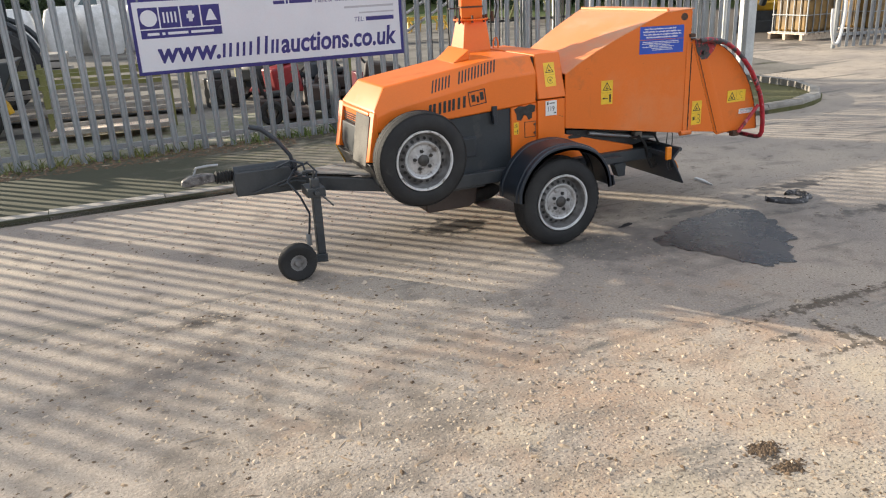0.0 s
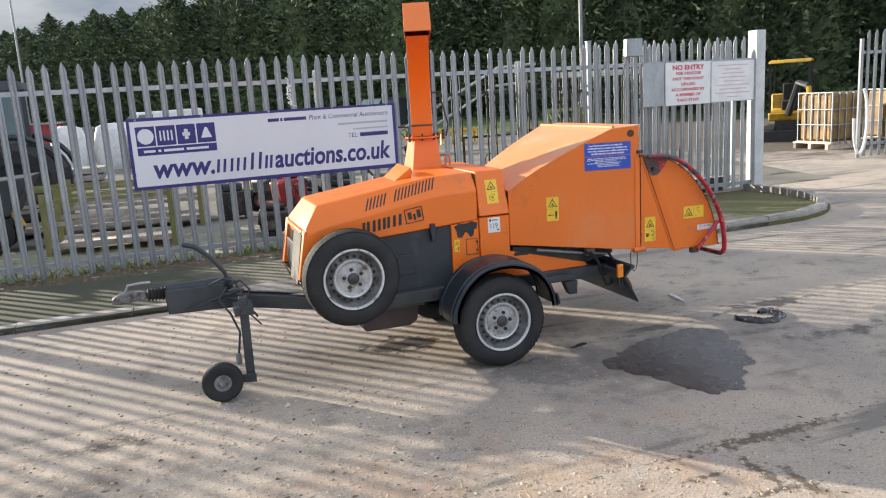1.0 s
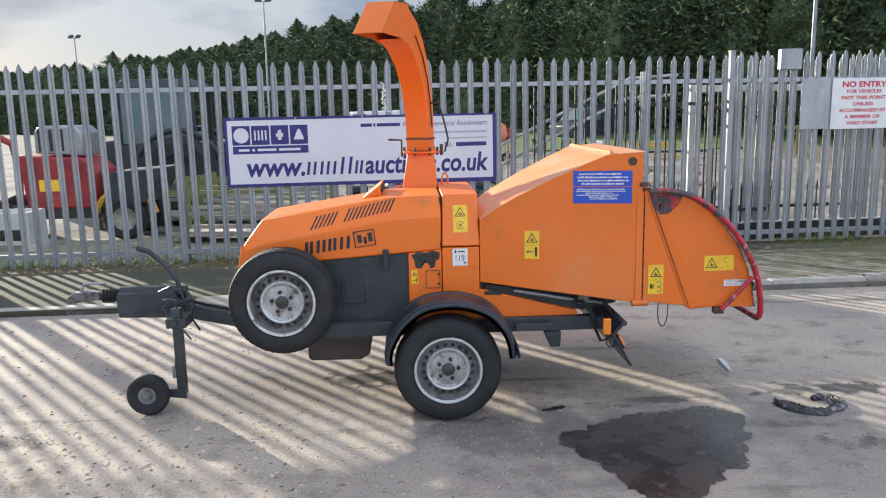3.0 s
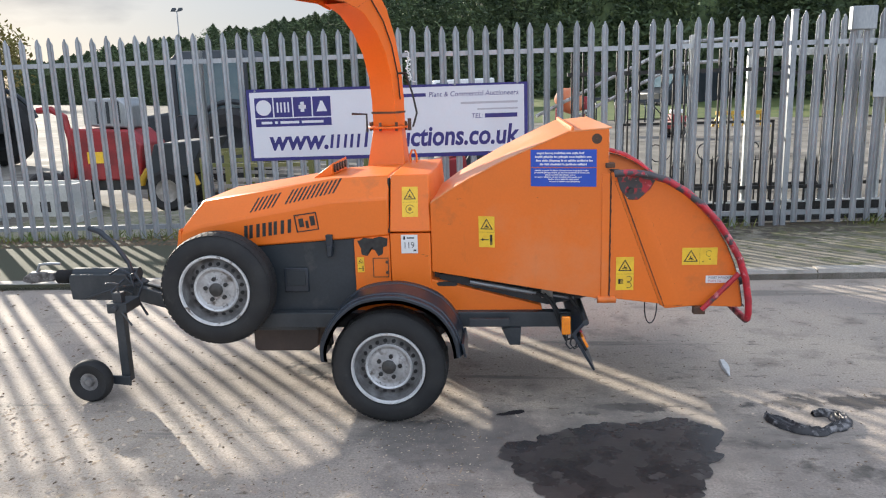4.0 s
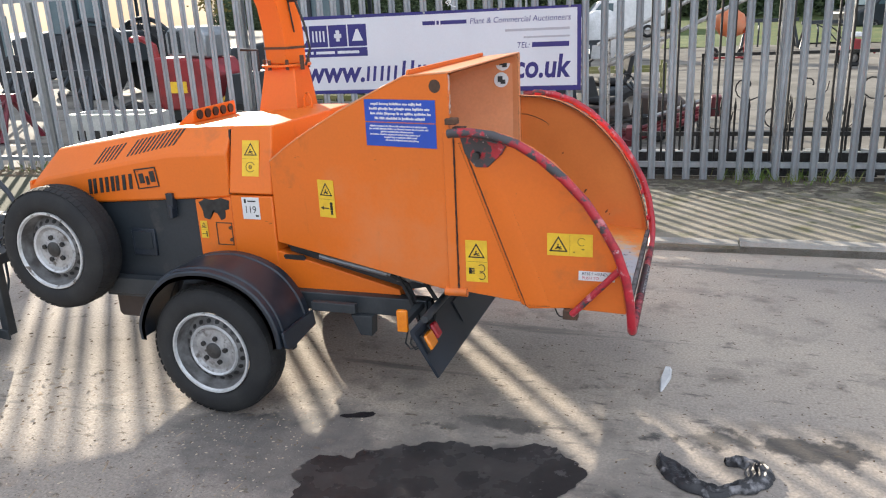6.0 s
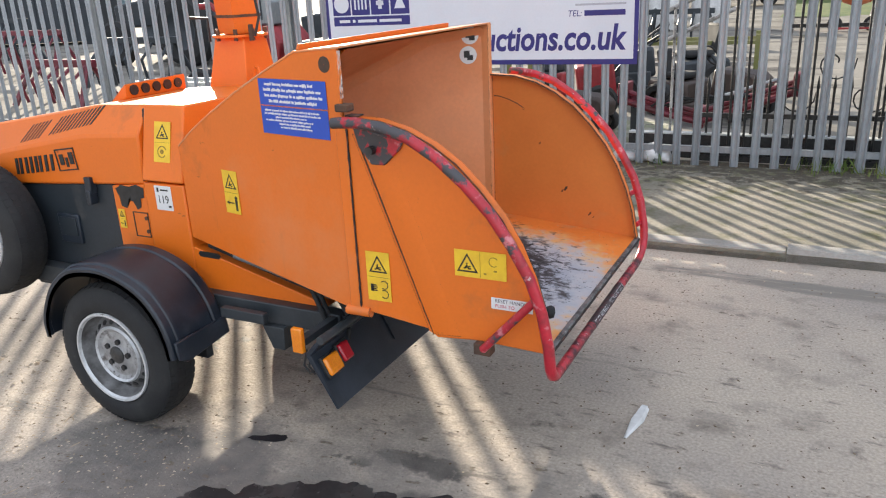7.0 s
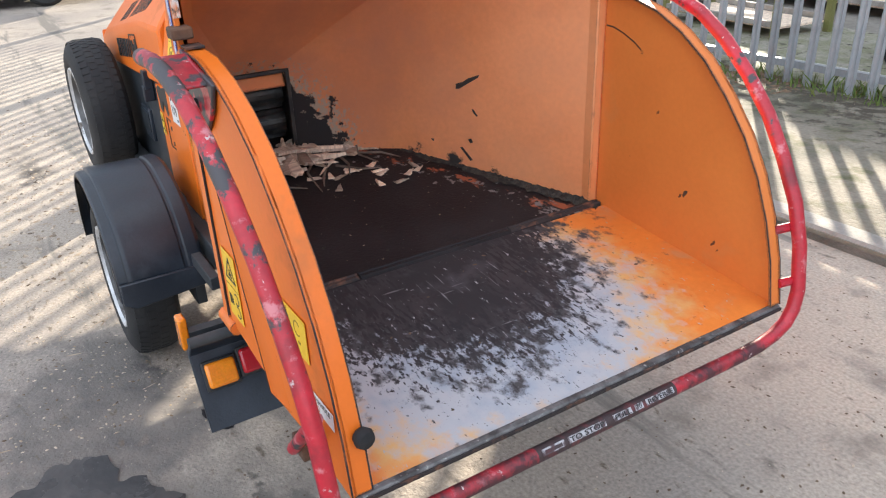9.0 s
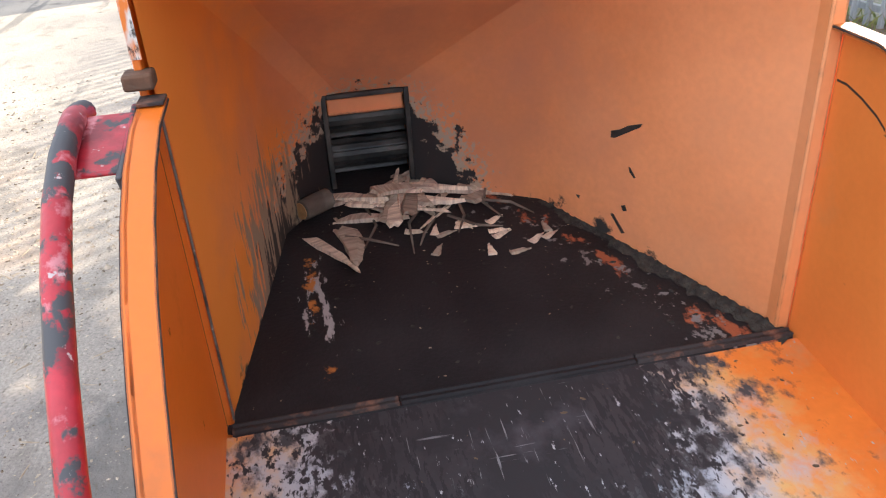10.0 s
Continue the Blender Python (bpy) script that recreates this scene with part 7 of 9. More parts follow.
def tractor(x, y):
    t = thing("tractor", (x, y, 0), "dark farm tractor with a glazed cab parked in the yard", "tractor")
    part("bonnet", Geo().side([(x - 2.6, 0.9), (x - 2.65, 1.45), (x - 1.0, 1.65), (x - 1.0, 0.9)], y - 0.4, y + 0.4), charcoal, t, bevel=0.06)
    part("cab_base", Geo().box(x - 1.0, x + 0.75, y - 0.75, y + 0.75, 0.8, 1.55), charcoal, t, bevel=0.05)
    part("cab_roof", Geo().hull([(x - 1.0, y - 0.85, 2.75), (x + 0.75, y - 0.85, 2.75), (x + 0.75, y + 0.85, 2.75), (x - 1.0, y + 0.85, 2.75)], [(x - 0.85, y - 0.7, 2.95), (x + 0.6, y - 0.7, 2.95), (x + 0.6, y + 0.7, 2.95), (x - 0.85, y + 0.7, 2.95)]), charcoal, t, bevel=0.03)
    for px, py in ((x - 0.95, y - 0.75), (x + 0.68, y - 0.75), (x - 0.95, y + 0.75), (x + 0.68, y + 0.75), (x - 0.1, y - 0.77)):
        part("cab_pillar", Geo().box(px - 0.04, px + 0.04, py - 0.04, py + 0.04, 1.55, 2.76), charcoal, t)
    part("cab_glass", Geo().box(x - 0.9, x + 0.65, y - 0.74, y - 0.72, 1.55, 2.75).box(x - 0.93, x - 0.91, y - 0.7, y + 0.7, 1.55, 2.75), glass, t, "tinted cab glass")
    for py in (y - 0.95, y + 0.95):
        disc_wheel(t, x + 0.35, py, 0.85, 0.85, 0.45, charcoal)
        disc_wheel(t, x - 2.0, py, 0.55, 0.55, 0.32, charcoal)
        part("wing", Geo().tube([(x + 0.35 + 0.98 * math.cos(a), py, 0.85 + 0.98 * math.sin(a)) for a in (0.3 + 2.4 * k / 10 for k in range(11))], 0.06, 8), charcoal, t)
    part("exhaust", Geo().tube([(x - 1.2, y - 0.3, 1.6), (x - 1.2, y - 0.3, 2.8)], 0.05, 10), rust, t)
    return t


first = tractor(-4.5, 10.6)
first.scale = (0.8, 0.8, 0.8)
tractor(-12.0, 13.5)
tractor(-17.5, 20.0)


def container(x, y, turn, paint, label):
    t = thing("storage_container", (0, 0, 0), label, "container", group="containers")
    part("body", Geo().box(-3.0, 3.0, -1.2, 1.2, 0.12, 2.5), paint, t, bevel=0.02)
    for k in range(20):
        part("rib", Geo().box(-2.9 + 0.3 * k, -2.75 + 0.3 * k, -1.225, -1.2, 0.25, 2.4), paint, t)
    for px in (-2.9, 2.7):
        part("foot", Geo().box(px, px + 0.2, -1.15, 1.15, 0, 0.12), blackmetal, t)
    t.matrix_basis = pose(x, y, 0, 0, 0, turn)
    BASE.pop(t.name, None)


container(-27.0, 20.0, 20, charcoal, "dark steel storage container in the yard")
container(-36.0, 29.0, 35, teal, "blue-grey steel storage container in the yard")
container(-47.0, 33.0, 50, charcoal, "dark steel storage container in the yard")
container(-62.0, 50.0, 40, teal, "blue-grey steel storage container in the yard")


def dumper(x, y):
    t = thing("site_dumper", (x, y, 0), "small red dumper with hooped frame and yellow mudguard", "dumper")
    part("body", Geo().side([(x - 0.45, 0.45), (x - 0.5, 1.20), (x + 0.35, 1.16), (x + 0.55, 0.95), (x + 0.5, 0.45)], y - 0.4, y + 0.4), redplain, t, "red body panel", bevel=0.03)
    part("plate", Geo().box(x - 0.25, x + 0.02, y - 0.412, y - 0.40, 0.70, 0.86), yellow, t)
    part("frame_hoop", Geo().tube([(x - 0.75, y, 0.2), (x - 0.70, y, 1.0), (x - 0.76, y, 1.35), (x - 0.95, y, 1.46), (x - 1.15, y, 1.45)], 0.05, 8), redplain, t, smooth=40)
    part("engine_cowl", Geo().side([(x - 0.30, 1.22), (x - 0.30, 1.52), (x - 0.22, 1.60), (x + 0.26, 1.60), (x + 0.36, 1.50), (x + 0.36, 1.17)], y - 0.32, y + 0.32), zinc, t, "pale grey engine cowl", bevel=0.03)
    for k in range(4):
        part("cowl_rib", Geo().box(x - 0.24 + 0.15 * k, x - 0.20 + 0.15 * k, y - 0.335, y - 0.32, 1.25, 1.55), charcoal, t)
    part("chassis", Geo().box(x - 1.3, x + 1.1, y - 0.3, y + 0.3, 0.3, 0.45), blackmetal, t, bevel=0.01)
    part("skip", Geo().side([(x + 0.6, 0.5), (x + 0.75, 0.95), (x + 1.5, 1.0), (x + 1.2, 0.5)], y - 0.45, y + 0.45), charcoal, t, bevel=0.02)
    for a, b in ((x - 0.9, y - 0.4), (x - 0.9, y + 0.4), (x + 0.9, y - 0.4), (x + 0.9, y + 0.4)):
        disc_wheel(t, a, b, 0.3, 0.3, 0.2)
    part("mudguard", Geo().tube([(x + 0.9 + 0.42 * math.cos(a), y - 0.4, 0.28 + 0.42 * math.sin(a)) for a in (0.2 + 2.7 * k / 10 for k in range(11))], 0.05, 8), yellow_paint, t, "yellow mudguard", smooth=40)
    return t


dumper(-5.05, 7.3)
t = thing("steel_stillage_box", (-5.7, 6.1, 0), "low pale grey slotted steel box standing behind the fence", "steel box")
part("front_panel", Geo().box(-6.35, -5.05, 5.95, 5.98, 0.10, 0.52), post_paint, t, bevel=0.004)
part("back_panel", Geo().box(-6.35, -5.05, 6.42, 6.45, 0.10, 0.52), post_paint, t, bevel=0.004)
for x in (-6.35, -5.08):
    part("side_panel", Geo().box(x, x + 0.03, 5.981, 6.419, 0.10, 0.52), post_paint, t)
    part("foot", Geo().box(x, x + 0.08, 5.95, 6.45, 0.0, 0.099), post_paint, t)
for k in range(5):
    part("slot", Geo().box(-6.22 + 0.24 * k, -6.08 + 0.24 * k, 5.944, 5.951, 0.16, 0.30), ink, t)


def mower(x, y, paint, turn, label):
    t = thing("ride_on_mower", (0, 0, 0), label, "mower", group="mowers behind the fence")
    part("deck", Geo().side([(-0.35, 0.10), (-0.40, 0.22), (0.40, 0.24), (0.45, 0.10)], -0.48, 0.48), paint, t, bevel=0.03)
    part("bonnet", Geo().side([(-0.95, 0.32), (-0.98, 0.55), (-0.85, 0.66), (-0.25, 0.72), (-0.2, 0.32)], -0.25, 0.25), paint, t, bevel=0.05)
    part("engine", Geo().box(-0.8, -0.3, -0.28, 0.28, 0.2, 0.4), blackmetal, t, bevel=0.02)
    part("rear_body", Geo().side([(0.05, 0.25), (0.1, 0.50), (0.75, 0.52), (0.8, 0.25)], -0.38, 0.38), paint, t, bevel=0.04)
    seat = part("seat", Geo().box(0.2, 0.62, -0.22, 0.22, 0.52, 0.62), rubber, t, "black seat", bevel=0.04)
    part("backrest", Geo().hull([(0.58, -0.22, 0.58), (0.66, -0.22, 0.58), (0.66, 0.22, 0.58), (0.58, 0.22, 0.58)], [(0.68, -0.2, 0.95), (0.75, -0.2, 0.95), (0.75, 0.2, 0.95), (0.68, 0.2, 0.95)]), rubber, seat, bevel=0.03)
    part("steering_column", Geo().tube([(-0.25, 0, 0.68), (-0.08, 0, 0.88)], 0.025, 8), blackmetal, t)
    part("steering_wheel", Geo().tube([(-0.08 + 0.08 * math.sin(a), 0.17 * math.cos(a), 0.88 + 0.13 * math.sin(a)) for a in (2 * math.pi * k / 16 for k in range(17))], 0.014, 6), rubber, t, smooth=40)
    for a, b, r in ((-0.75, -0.42, 0.19), (-0.75, 0.42, 0.19), (0.5, -0.45, 0.25), (0.5, 0.45, 0.25)):
        disc_wheel(t, a, b, r, r, 0.17)
    t.matrix_basis = pose(x, y, 0, 0, 0, turn)
    BASE.pop(t.name, None)
    return t


mower(0.3, 9.0, charcoal, 35, "dark ride-on mower with a black seat behind the fence")
main = mower(-0.30, 6.25, tank_paint, 172, "small dark brown mower with a red dash tower behind the fence")
main.scale = (0.64, 0.64, 0.64)
tower = part("dash_tower", Geo().side([(-0.22, 0.60), (-0.16, 1.02), (-0.04, 1.02), (-0.02, 0.60)], -0.13, 0.13), redplain, main, "red dash tower", bevel=0.03)
part("label_plate", Geo().box(-0.235, -0.228, -0.08, 0.08, 0.68, 0.86), white, tower)
tower.matrix_parent_inverse = Matrix()
back = mower(1.02, 7.75, tank_paint, 160, "dark brown ride-on mower standing further back")
back.scale = (0.78, 0.78, 0.78)


def tiller(x, y, turn):
    t = thing("garden_tiller", (0, 0, 0), "red and white walk-behind tiller with upright handles", "tiller", group="tillers")
    part("body", Geo().side([(-0.25, 0.25), (-0.3, 0.6), (0.15, 0.66), (0.2, 0.25)], -0.16, 0.16), redplain, t, bevel=0.03)
    part("tank", Geo().box(-0.2, 0.1, -0.13, 0.13, 0.66, 0.78), white, t, "white fuel tank", bevel=0.03)
    for y0 in (-0.2, 0.2):
        part("handle", Geo().tube([(0.1, y0 * 0.5, 0.4), (0.5, y0, 0.85), (0.75, y0 * 1.3, 1.0)], 0.016, 6), ink, t, smooth=40)
        disc_wheel(t, 0.0, y0 * 1.2, 0.2, 0.2, 0.1)
    part("blade_guard", Geo().tube([(-0.45, -0.25, 0.3), (-0.55, 0, 0.35), (-0.45, 0.25, 0.3)], 0.03, 6), redplain, t)
    t.matrix_basis = pose(x, y, 0, 0, 0, turn)
    BASE.pop(t.name, None)


tiller(-0.15, 7.4, 20)
tiller(5.3, 18.4, 200)


# small black engine units standing close behind the fence
def engine_unit(x, y, w, h, turn, label):
    t = thing("engine_unit", (0, 0, 0), label, "engine", group="engine units")
    part("body", Geo().box(-w / 2, w / 2, -0.2, 0.2, 0.06, h * 0.72), ink, t, bevel=0.02)
    part("tank", Geo().box(-w * 0.4, w * 0.3, -0.16, 0.16, h * 0.722, h * 0.92), blackmetal, t, bevel=0.03)
    part("filler_cap", Geo().tube([(-w * 0.05, 0, h * 0.92), (-w * 0.05, 0, h)], 0.05, 10), white, t, "pale filler cap")
    part("recoil_cover", Geo().tube([(0, -0.201, h * 0.4), (0, -0.235, h * 0.4)], w * 0.3, 14), darksteel, t)
    for sx in (-w * 0.4, w * 0.4):
        part("skid", Geo().box(sx - 0.02, sx + 0.02, -0.24, 0.24, 0.0, 0.059), blackmetal, t)
    t.matrix_basis = pose(x, y, 0, 0, 0, turn)
    BASE.pop(t.name, None)


engine_unit(-0.97, 8.2, 0.45, 0.62, 8, "black small engine unit with a pale filler cap")


# flail arm of red tubes lying behind the railings
t = thing("hedge_cutter_arm", (1.3, 5.9, 0), "folded dark maroon hydraulic arm lying behind the railings", "machine arm")
for k, (dy, dz, r) in enumerate(((0.0, 0.0, 0.035), (0.09, 0.03, 0.03), (0.02, 0.09, 0.026), (0.16, 0.0, 0.035))):
    part("arm_tube", Geo().tube([(0.50, 5.85 + dy, 0.44 + dz), (0.85, 5.85 + dy, 0.33 + dz), (1.25, 5.85 + dy, 0.24 + dz), (1.7, 5.87 + dy, 0.40 + dz), (2.12, 5.9 + dy, 0.55 + dz)], r, 8), maroon, t, smooth=40)
for x, z in ((0.52, 0.40), (1.25, 0.18), (2.1, 0.5)):
    part("clevis", Geo().box(x - 0.05, x + 0.05, 5.82, 6.05, z, z + 0.2), maroon, t, bevel=0.01)
for x, z in ((0.62, 0.40), (1.95, 0.48)):
    part("stand", Geo().box(x - 0.03, x + 0.03, 5.88, 5.94, 0.0, z), blackmetal, t)
for k in range(4):
    part("hose", Geo().tube([(0.8 + 0.05 * k, 5.83, 0.38), (1.0 + 0.05 * k, 5.80, 0.52 - 0.03 * k), (1.3, 5.82, 0.42 + 0.02 * k), (1.7, 5.84, 0.50)], 0.012, 6), rubber, t, smooth=40)
part("ram", Geo().tube([(1.3, 5.98, 0.42), (1.6, 6.0, 0.52), (1.95, 6.0, 0.64)], 0.022, 8), zinc, t, smooth=40)


# black railing panels stacked behind the fence
def railing(s0, s1, off, z1, spears, label):
    t = thing("railing_panel", on_fence((s0 + s1) / 2, -off, 0), label, "railing", group="stacked railing panels")
    g = Geo()
    fbox(g, s0, s1, -off - 0.02, -off + 0.02, 0.0, 0.05)
    part("bottom_rail", g, ink, t)
    g = Geo()
    fbox(g, s0, s1, -off - 0.02, -off + 0.02, z1 - 0.25, z1 - 0.21)
    part("top_rail", g, ink, t)
    s = s0 + 0.05
    while s < s1:
        a, b = on_fence(s, -off, 0.02), on_fence(s, -off, z1)
        g = Geo().tube([tuple(a), tuple(b)], 0.0115, 6)
        if spears:
            g.tube([tuple(on_fence(s, -off, z1)), tuple(on_fence(s, -off, z1 + 0.03)), tuple(on_fence(s, -off, z1 + 0.12))], [0.010, 0.016, 0.002], 6)
        part("bar", g, ink, t)
        s += 0.125
    return t


railing(3.55, 5.8, 0.26, 1.95, False, "tall black iron railing panel leaning behind the fence")
railing(5.95, 7.3, 0.80, 1.9, False, "tall black iron railing panel standing behind the gate")
railing(3.6, 6.6, 0.36, 0.62, True, "low black iron railing panel with spear tops")
railing(5.0, 8.0, 0.62, 0.62, True, "low black iron railing panel with spear tops")
for k, (s0, s1, off) in enumerate(((2.97, 6.3, 0.30), (5.2, 8.6, 0.36))):
    g = Geo()
    fbox(g, s0, s1, -off - 0.10, -off + 0.02 - 0.04, 0.0, 0.215)
    solid("steel_beam", g, ink, "long black painted steel beam lying behind the fence", "beam", group="steel beams", bevel=0.004)
    g = Geo()
    fbox(g, s0, s1, -off - 0.11, -off - 0.01, 0.2155, 0.228)
    solid("steel_flat", g, post_paint, "pale flat steel strip lying on a black beam", "steel strip", group="steel strips")
t = thing("handrail_stack", (1.9, 5.6, 0), "pair of bent galvanised handrails propped behind the fence", "handrail")
for dz, dy in ((0.0, 0.0), (-0.25, 0.12)):
    part("tube", Geo().tube([(0.95, 5.35 + dy, 1.27 + dz), (1.9, 5.7 + dy, 1.70 + dz), (2.7, 5.98 + dy, 2.06 + dz), (3.4, 6.2 + dy, 2.10 + dz)], 0.02, 8), dish, t, smooth=40)
for x, y, z in ((1.05, 5.5, 1.3), (2.0, 5.8, 1.72), (2.75, 6.0, 2.05), (3.35, 6.2, 2.1)):
    part("leg", Geo().tube([(x, y, 0.0), (x, y, z)], 0.013, 8), dish, t, smooth=40)
# iron scrollwork
t = thing("scroll_gate", on_fence(5.0, -0.5, 0), "ornamental wrought iron scroll panel leaning behind the fence", "gate panel")
for k in range(6):
    c = on_fence(4.35 + 0.28 * k, -0.5, 0.55 + 0.28 * (k % 2))
    part("scroll", Geo().tube([tuple(c + FENCE_DIR * (r * math.cos(a)) + Vector((0, 0, r * math.sin(a)))) for a, r in ((0.5 * j, 0.03 + 0.011 * j) for j in range(14))], 0.007, 5), ink, t)
g = Geo()
fbox(g, 4.2, 5.95, -0.52, -0.49, 0.0, 0.04), fbox(g, 4.2, 5.95, -0.52, -0.49, 1.12, 1.15), fbox(g, 4.2, 4.23, -0.52, -0.49, 0, 1.15), fbox(g, 5.92, 5.95, -0.52, -0.49, 0, 1.15)
part("panel_frame", g, ink, t)


# yellow-green hurdles and timber left of the banner
def hurdle(x, y, z, w, turn, mt):
    t = thing("steel_stillage", (0, 0, 0), "dull yellow steel stillage frame with pale rails", "stillage", group="stillages")
    for px in (-w / 2, w / 2):
        for py in (-0.35, 0.35):
            part("upright", Geo().box(px - 0.03, px + 0.03, py - 0.03, py + 0.03, 0, 0.8), mt, t)
    for py in (-0.35, 0.35):
        for zz in (0.15, 0.42, 0.70):
            part("rail", Geo().box(-w / 2 + 0.03, w / 2 - 0.03, py - 0.02, py + 0.02, zz - 0.025, zz + 0.025), mt if zz > 0.6 else dusty, t)
    part("floor", Geo().box(-w / 2 + 0.03, w / 2 - 0.03, -0.32, 0.32, 0.10, 0.12), wood, t)
    t.matrix_basis = pose(x, y, z, 0, 0, turn)
    BASE.pop(t.name, None)


hurdle(-2.6, 6.55, 0, 1.5, -6, tape)
hurdle(-4.2, 8.4, 0, 1.6, 8, tape)
hurdle(-2.4, 8.2, 0, 1.9, -4, tape)
hurdle(0.4, 9.6, 0, 2.0, 5, tape)
for k, (x, y) in enumerate(((-4.8, 23.2), (-3.55, 23.5), (-2.35, 23.0), (-1.2, 23.6), (-3.0, 24.6))):
    g = Geo()
    prof = [(0.44, 0.0), (0.52, 0.25), (0.55, 0.7), (0.5, 1.15), (0.42, 1.4), (0.2, 1.5)]
    vv = [(x + r * math.copysign(abs(math.cos(a)) ** 0.55, math.cos(a)) + 0.04 * noise.noise((k, a * 2, z * 3)), y + r * math.copysign(abs(math.sin(a)) ** 0.55, math.sin(a)), z) for r, z in prof for a in (2 * math.pi * j / 20 for j in range(20))]
    g.add(vv, [(i * 20 + j, i * 20 + (j + 1) % 20, i * 20 + 20 + (j + 1) % 20, i * 20 + 20 + j) for i in range(5) for j in range(20)] + [tuple(range(20))[::-1], tuple(range(100, 120))])
    solid("bulk_bag", g, bag_mat, "bulging white woven bulk bag standing in the yard", "bag", group="bulk bags", smooth=50)
# dark car parked across the yard
def parked_car(x, y, turn, paint, label):
    t = thing("parked_car", (0, 0, 0), label, "car")
    part("body", Geo().side([(-2.0, 0.30), (-2.08, 0.55), (-2.0, 0.78), (-1.05, 0.92), (1.75, 0.95), (2.02, 0.85), (2.06, 0.45), (1.98, 0.30)], -0.84, 0.84), paint, t, "dark painted body", bevel=0.07)
    part("cabin", Geo().hull([(-1.05, -0.78, 0.90), (1.60, -0.78, 0.90), (1.60, 0.78, 0.90), (-1.05, 0.78, 0.90)], [(-0.30, -0.60, 1.45), (1.15, -0.60, 1.45), (1.15, 0.60, 1.45), (-0.30, 0.60, 1.45)]), paint, t, bevel=0.06)
    for k in (-1, 1):
        part("side_window", Geo().hull([(-0.75, 0.760 * k, 0.97), (1.40, 0.760 * k, 0.97), (1.05, 0.635 * k, 1.38), (-0.25, 0.635 * k, 1.38)], [(-0.75, 0.772 * k, 0.97), (1.40, 0.772 * k, 0.97), (1.05, 0.647 * k, 1.38), (-0.25, 0.647 * k, 1.38)]), glass, t)
        part("sill", Geo().box(-1.0, 1.0, 0.80 * k - 0.03, 0.80 * k + 0.03, 0.20, 0.31), plastic, t)
        for wx in (-1.28, 1.25):
            disc_wheel(t, wx, 0.75 * k, 0.31, 0.31, 0.19)
    t.matrix_basis = pose(x, y, 0, 0, 0, turn)
    BASE.pop(t.name, None)


parked_car(-11.0, -0.25, -96, charcoal, "dark car parked on the tarmac across the yard")
# cement mixer
mx, my = 2.65, 21.0
t = thing("cement_mixer", (mx, my, 0), "orange cement mixer standing out in the yard", "cement mixer")
part("drum", Geo().spin([(0.12, -0.45), (0.36, -0.22), (0.40, 0.10), (0.24, 0.42), (0.20, 0.45)], pose(mx, my, 1.02, 25, 0, 70), 24), mat("faded_orange_drum", (0.60, 0.14, 0.04), (0.5, 0.22, 0.12), rough=0.6, scale=2), t, smooth=40)
for d in (-0.42, 0.42):
    part("side_frame", Geo().tube([(mx + d, my - 0.35, 0.05), (mx + d, my, 1.0), (mx + d, my + 0.35, 0.05)], 0.03, 6), redplain, t)
    disc_wheel(t, mx + d, my + 0.3, 0.18, 0.18, 0.08)
part("motor_box", Geo().box(mx + 0.40, mx + 0.62, my - 0.16, my + 0.16, 0.75, 1.15), redplain, t, bevel=0.02)
part("crossbar", Geo().box(mx - 0.42, mx + 0.42, my - 0.37, my - 0.33, 0.08, 0.13), redplain, t)


def van(x, y, paint, label, turn=0):
    t = thing("parked_van", (0, 0, 0), label, "van", group="parked vans")
    part("body", Geo().side([(-2.2, 0.35), (-2.25, 0.95), (-1.6, 1.15), (-1.0, 1.85), (2.2, 1.9), (2.25, 0.35)], -0.85, 0.85), paint, t, bevel=0.08)
    part("windscreen", Geo().hull([(-1.62, -0.7, 1.18), (-1.62, 0.7, 1.18), (-1.1, 0.65, 1.78), (-1.1, -0.65, 1.78)], [(-1.66, -0.7, 1.19), (-1.66, 0.7, 1.19), (-1.14, 0.65, 1.8), (-1.14, -0.65, 1.8)]), glass, t)
    for py in (-0.86, 0.855):
        part("side_window", Geo().side([(-1.35, 1.2), (-0.95, 1.7), (-0.3, 1.72), (-0.3, 1.2)], py, py + 0.005), glass, t)
        disc_wheel(t, -1.45, py * 0.9, 0.32, 0.32, 0.2)
        disc_wheel(t, 1.4, py * 0.9, 0.32, 0.32, 0.2)
    t.matrix_basis = pose(x, y, 0, 0, 0, turn)
    BASE.pop(t.name, None)


# pale slabs stacked on bearers, and far cabins
t = thing("slab_stack", (-4.4, 15.2, 0), "long low stack of pale grey concrete slabs on bearers", "slab stack")
for k, (x0, x1, z0) in enumerate(((-6.2, -3.2, 0.14), (-6.3, -3.3, 0.30), (-6.1, -3.25, 0.46))):
    part("slab", Geo().box(x0, x1, 14.8, 15.7, z0, z0 + 0.13), concrete, t, bevel=0.01)
for x in (-5.9, -4.7, -3.6):
    part("bearer", Geo().box(x, x + 0.12, 14.8, 15.7, 0.0, 0.139), wood, t)


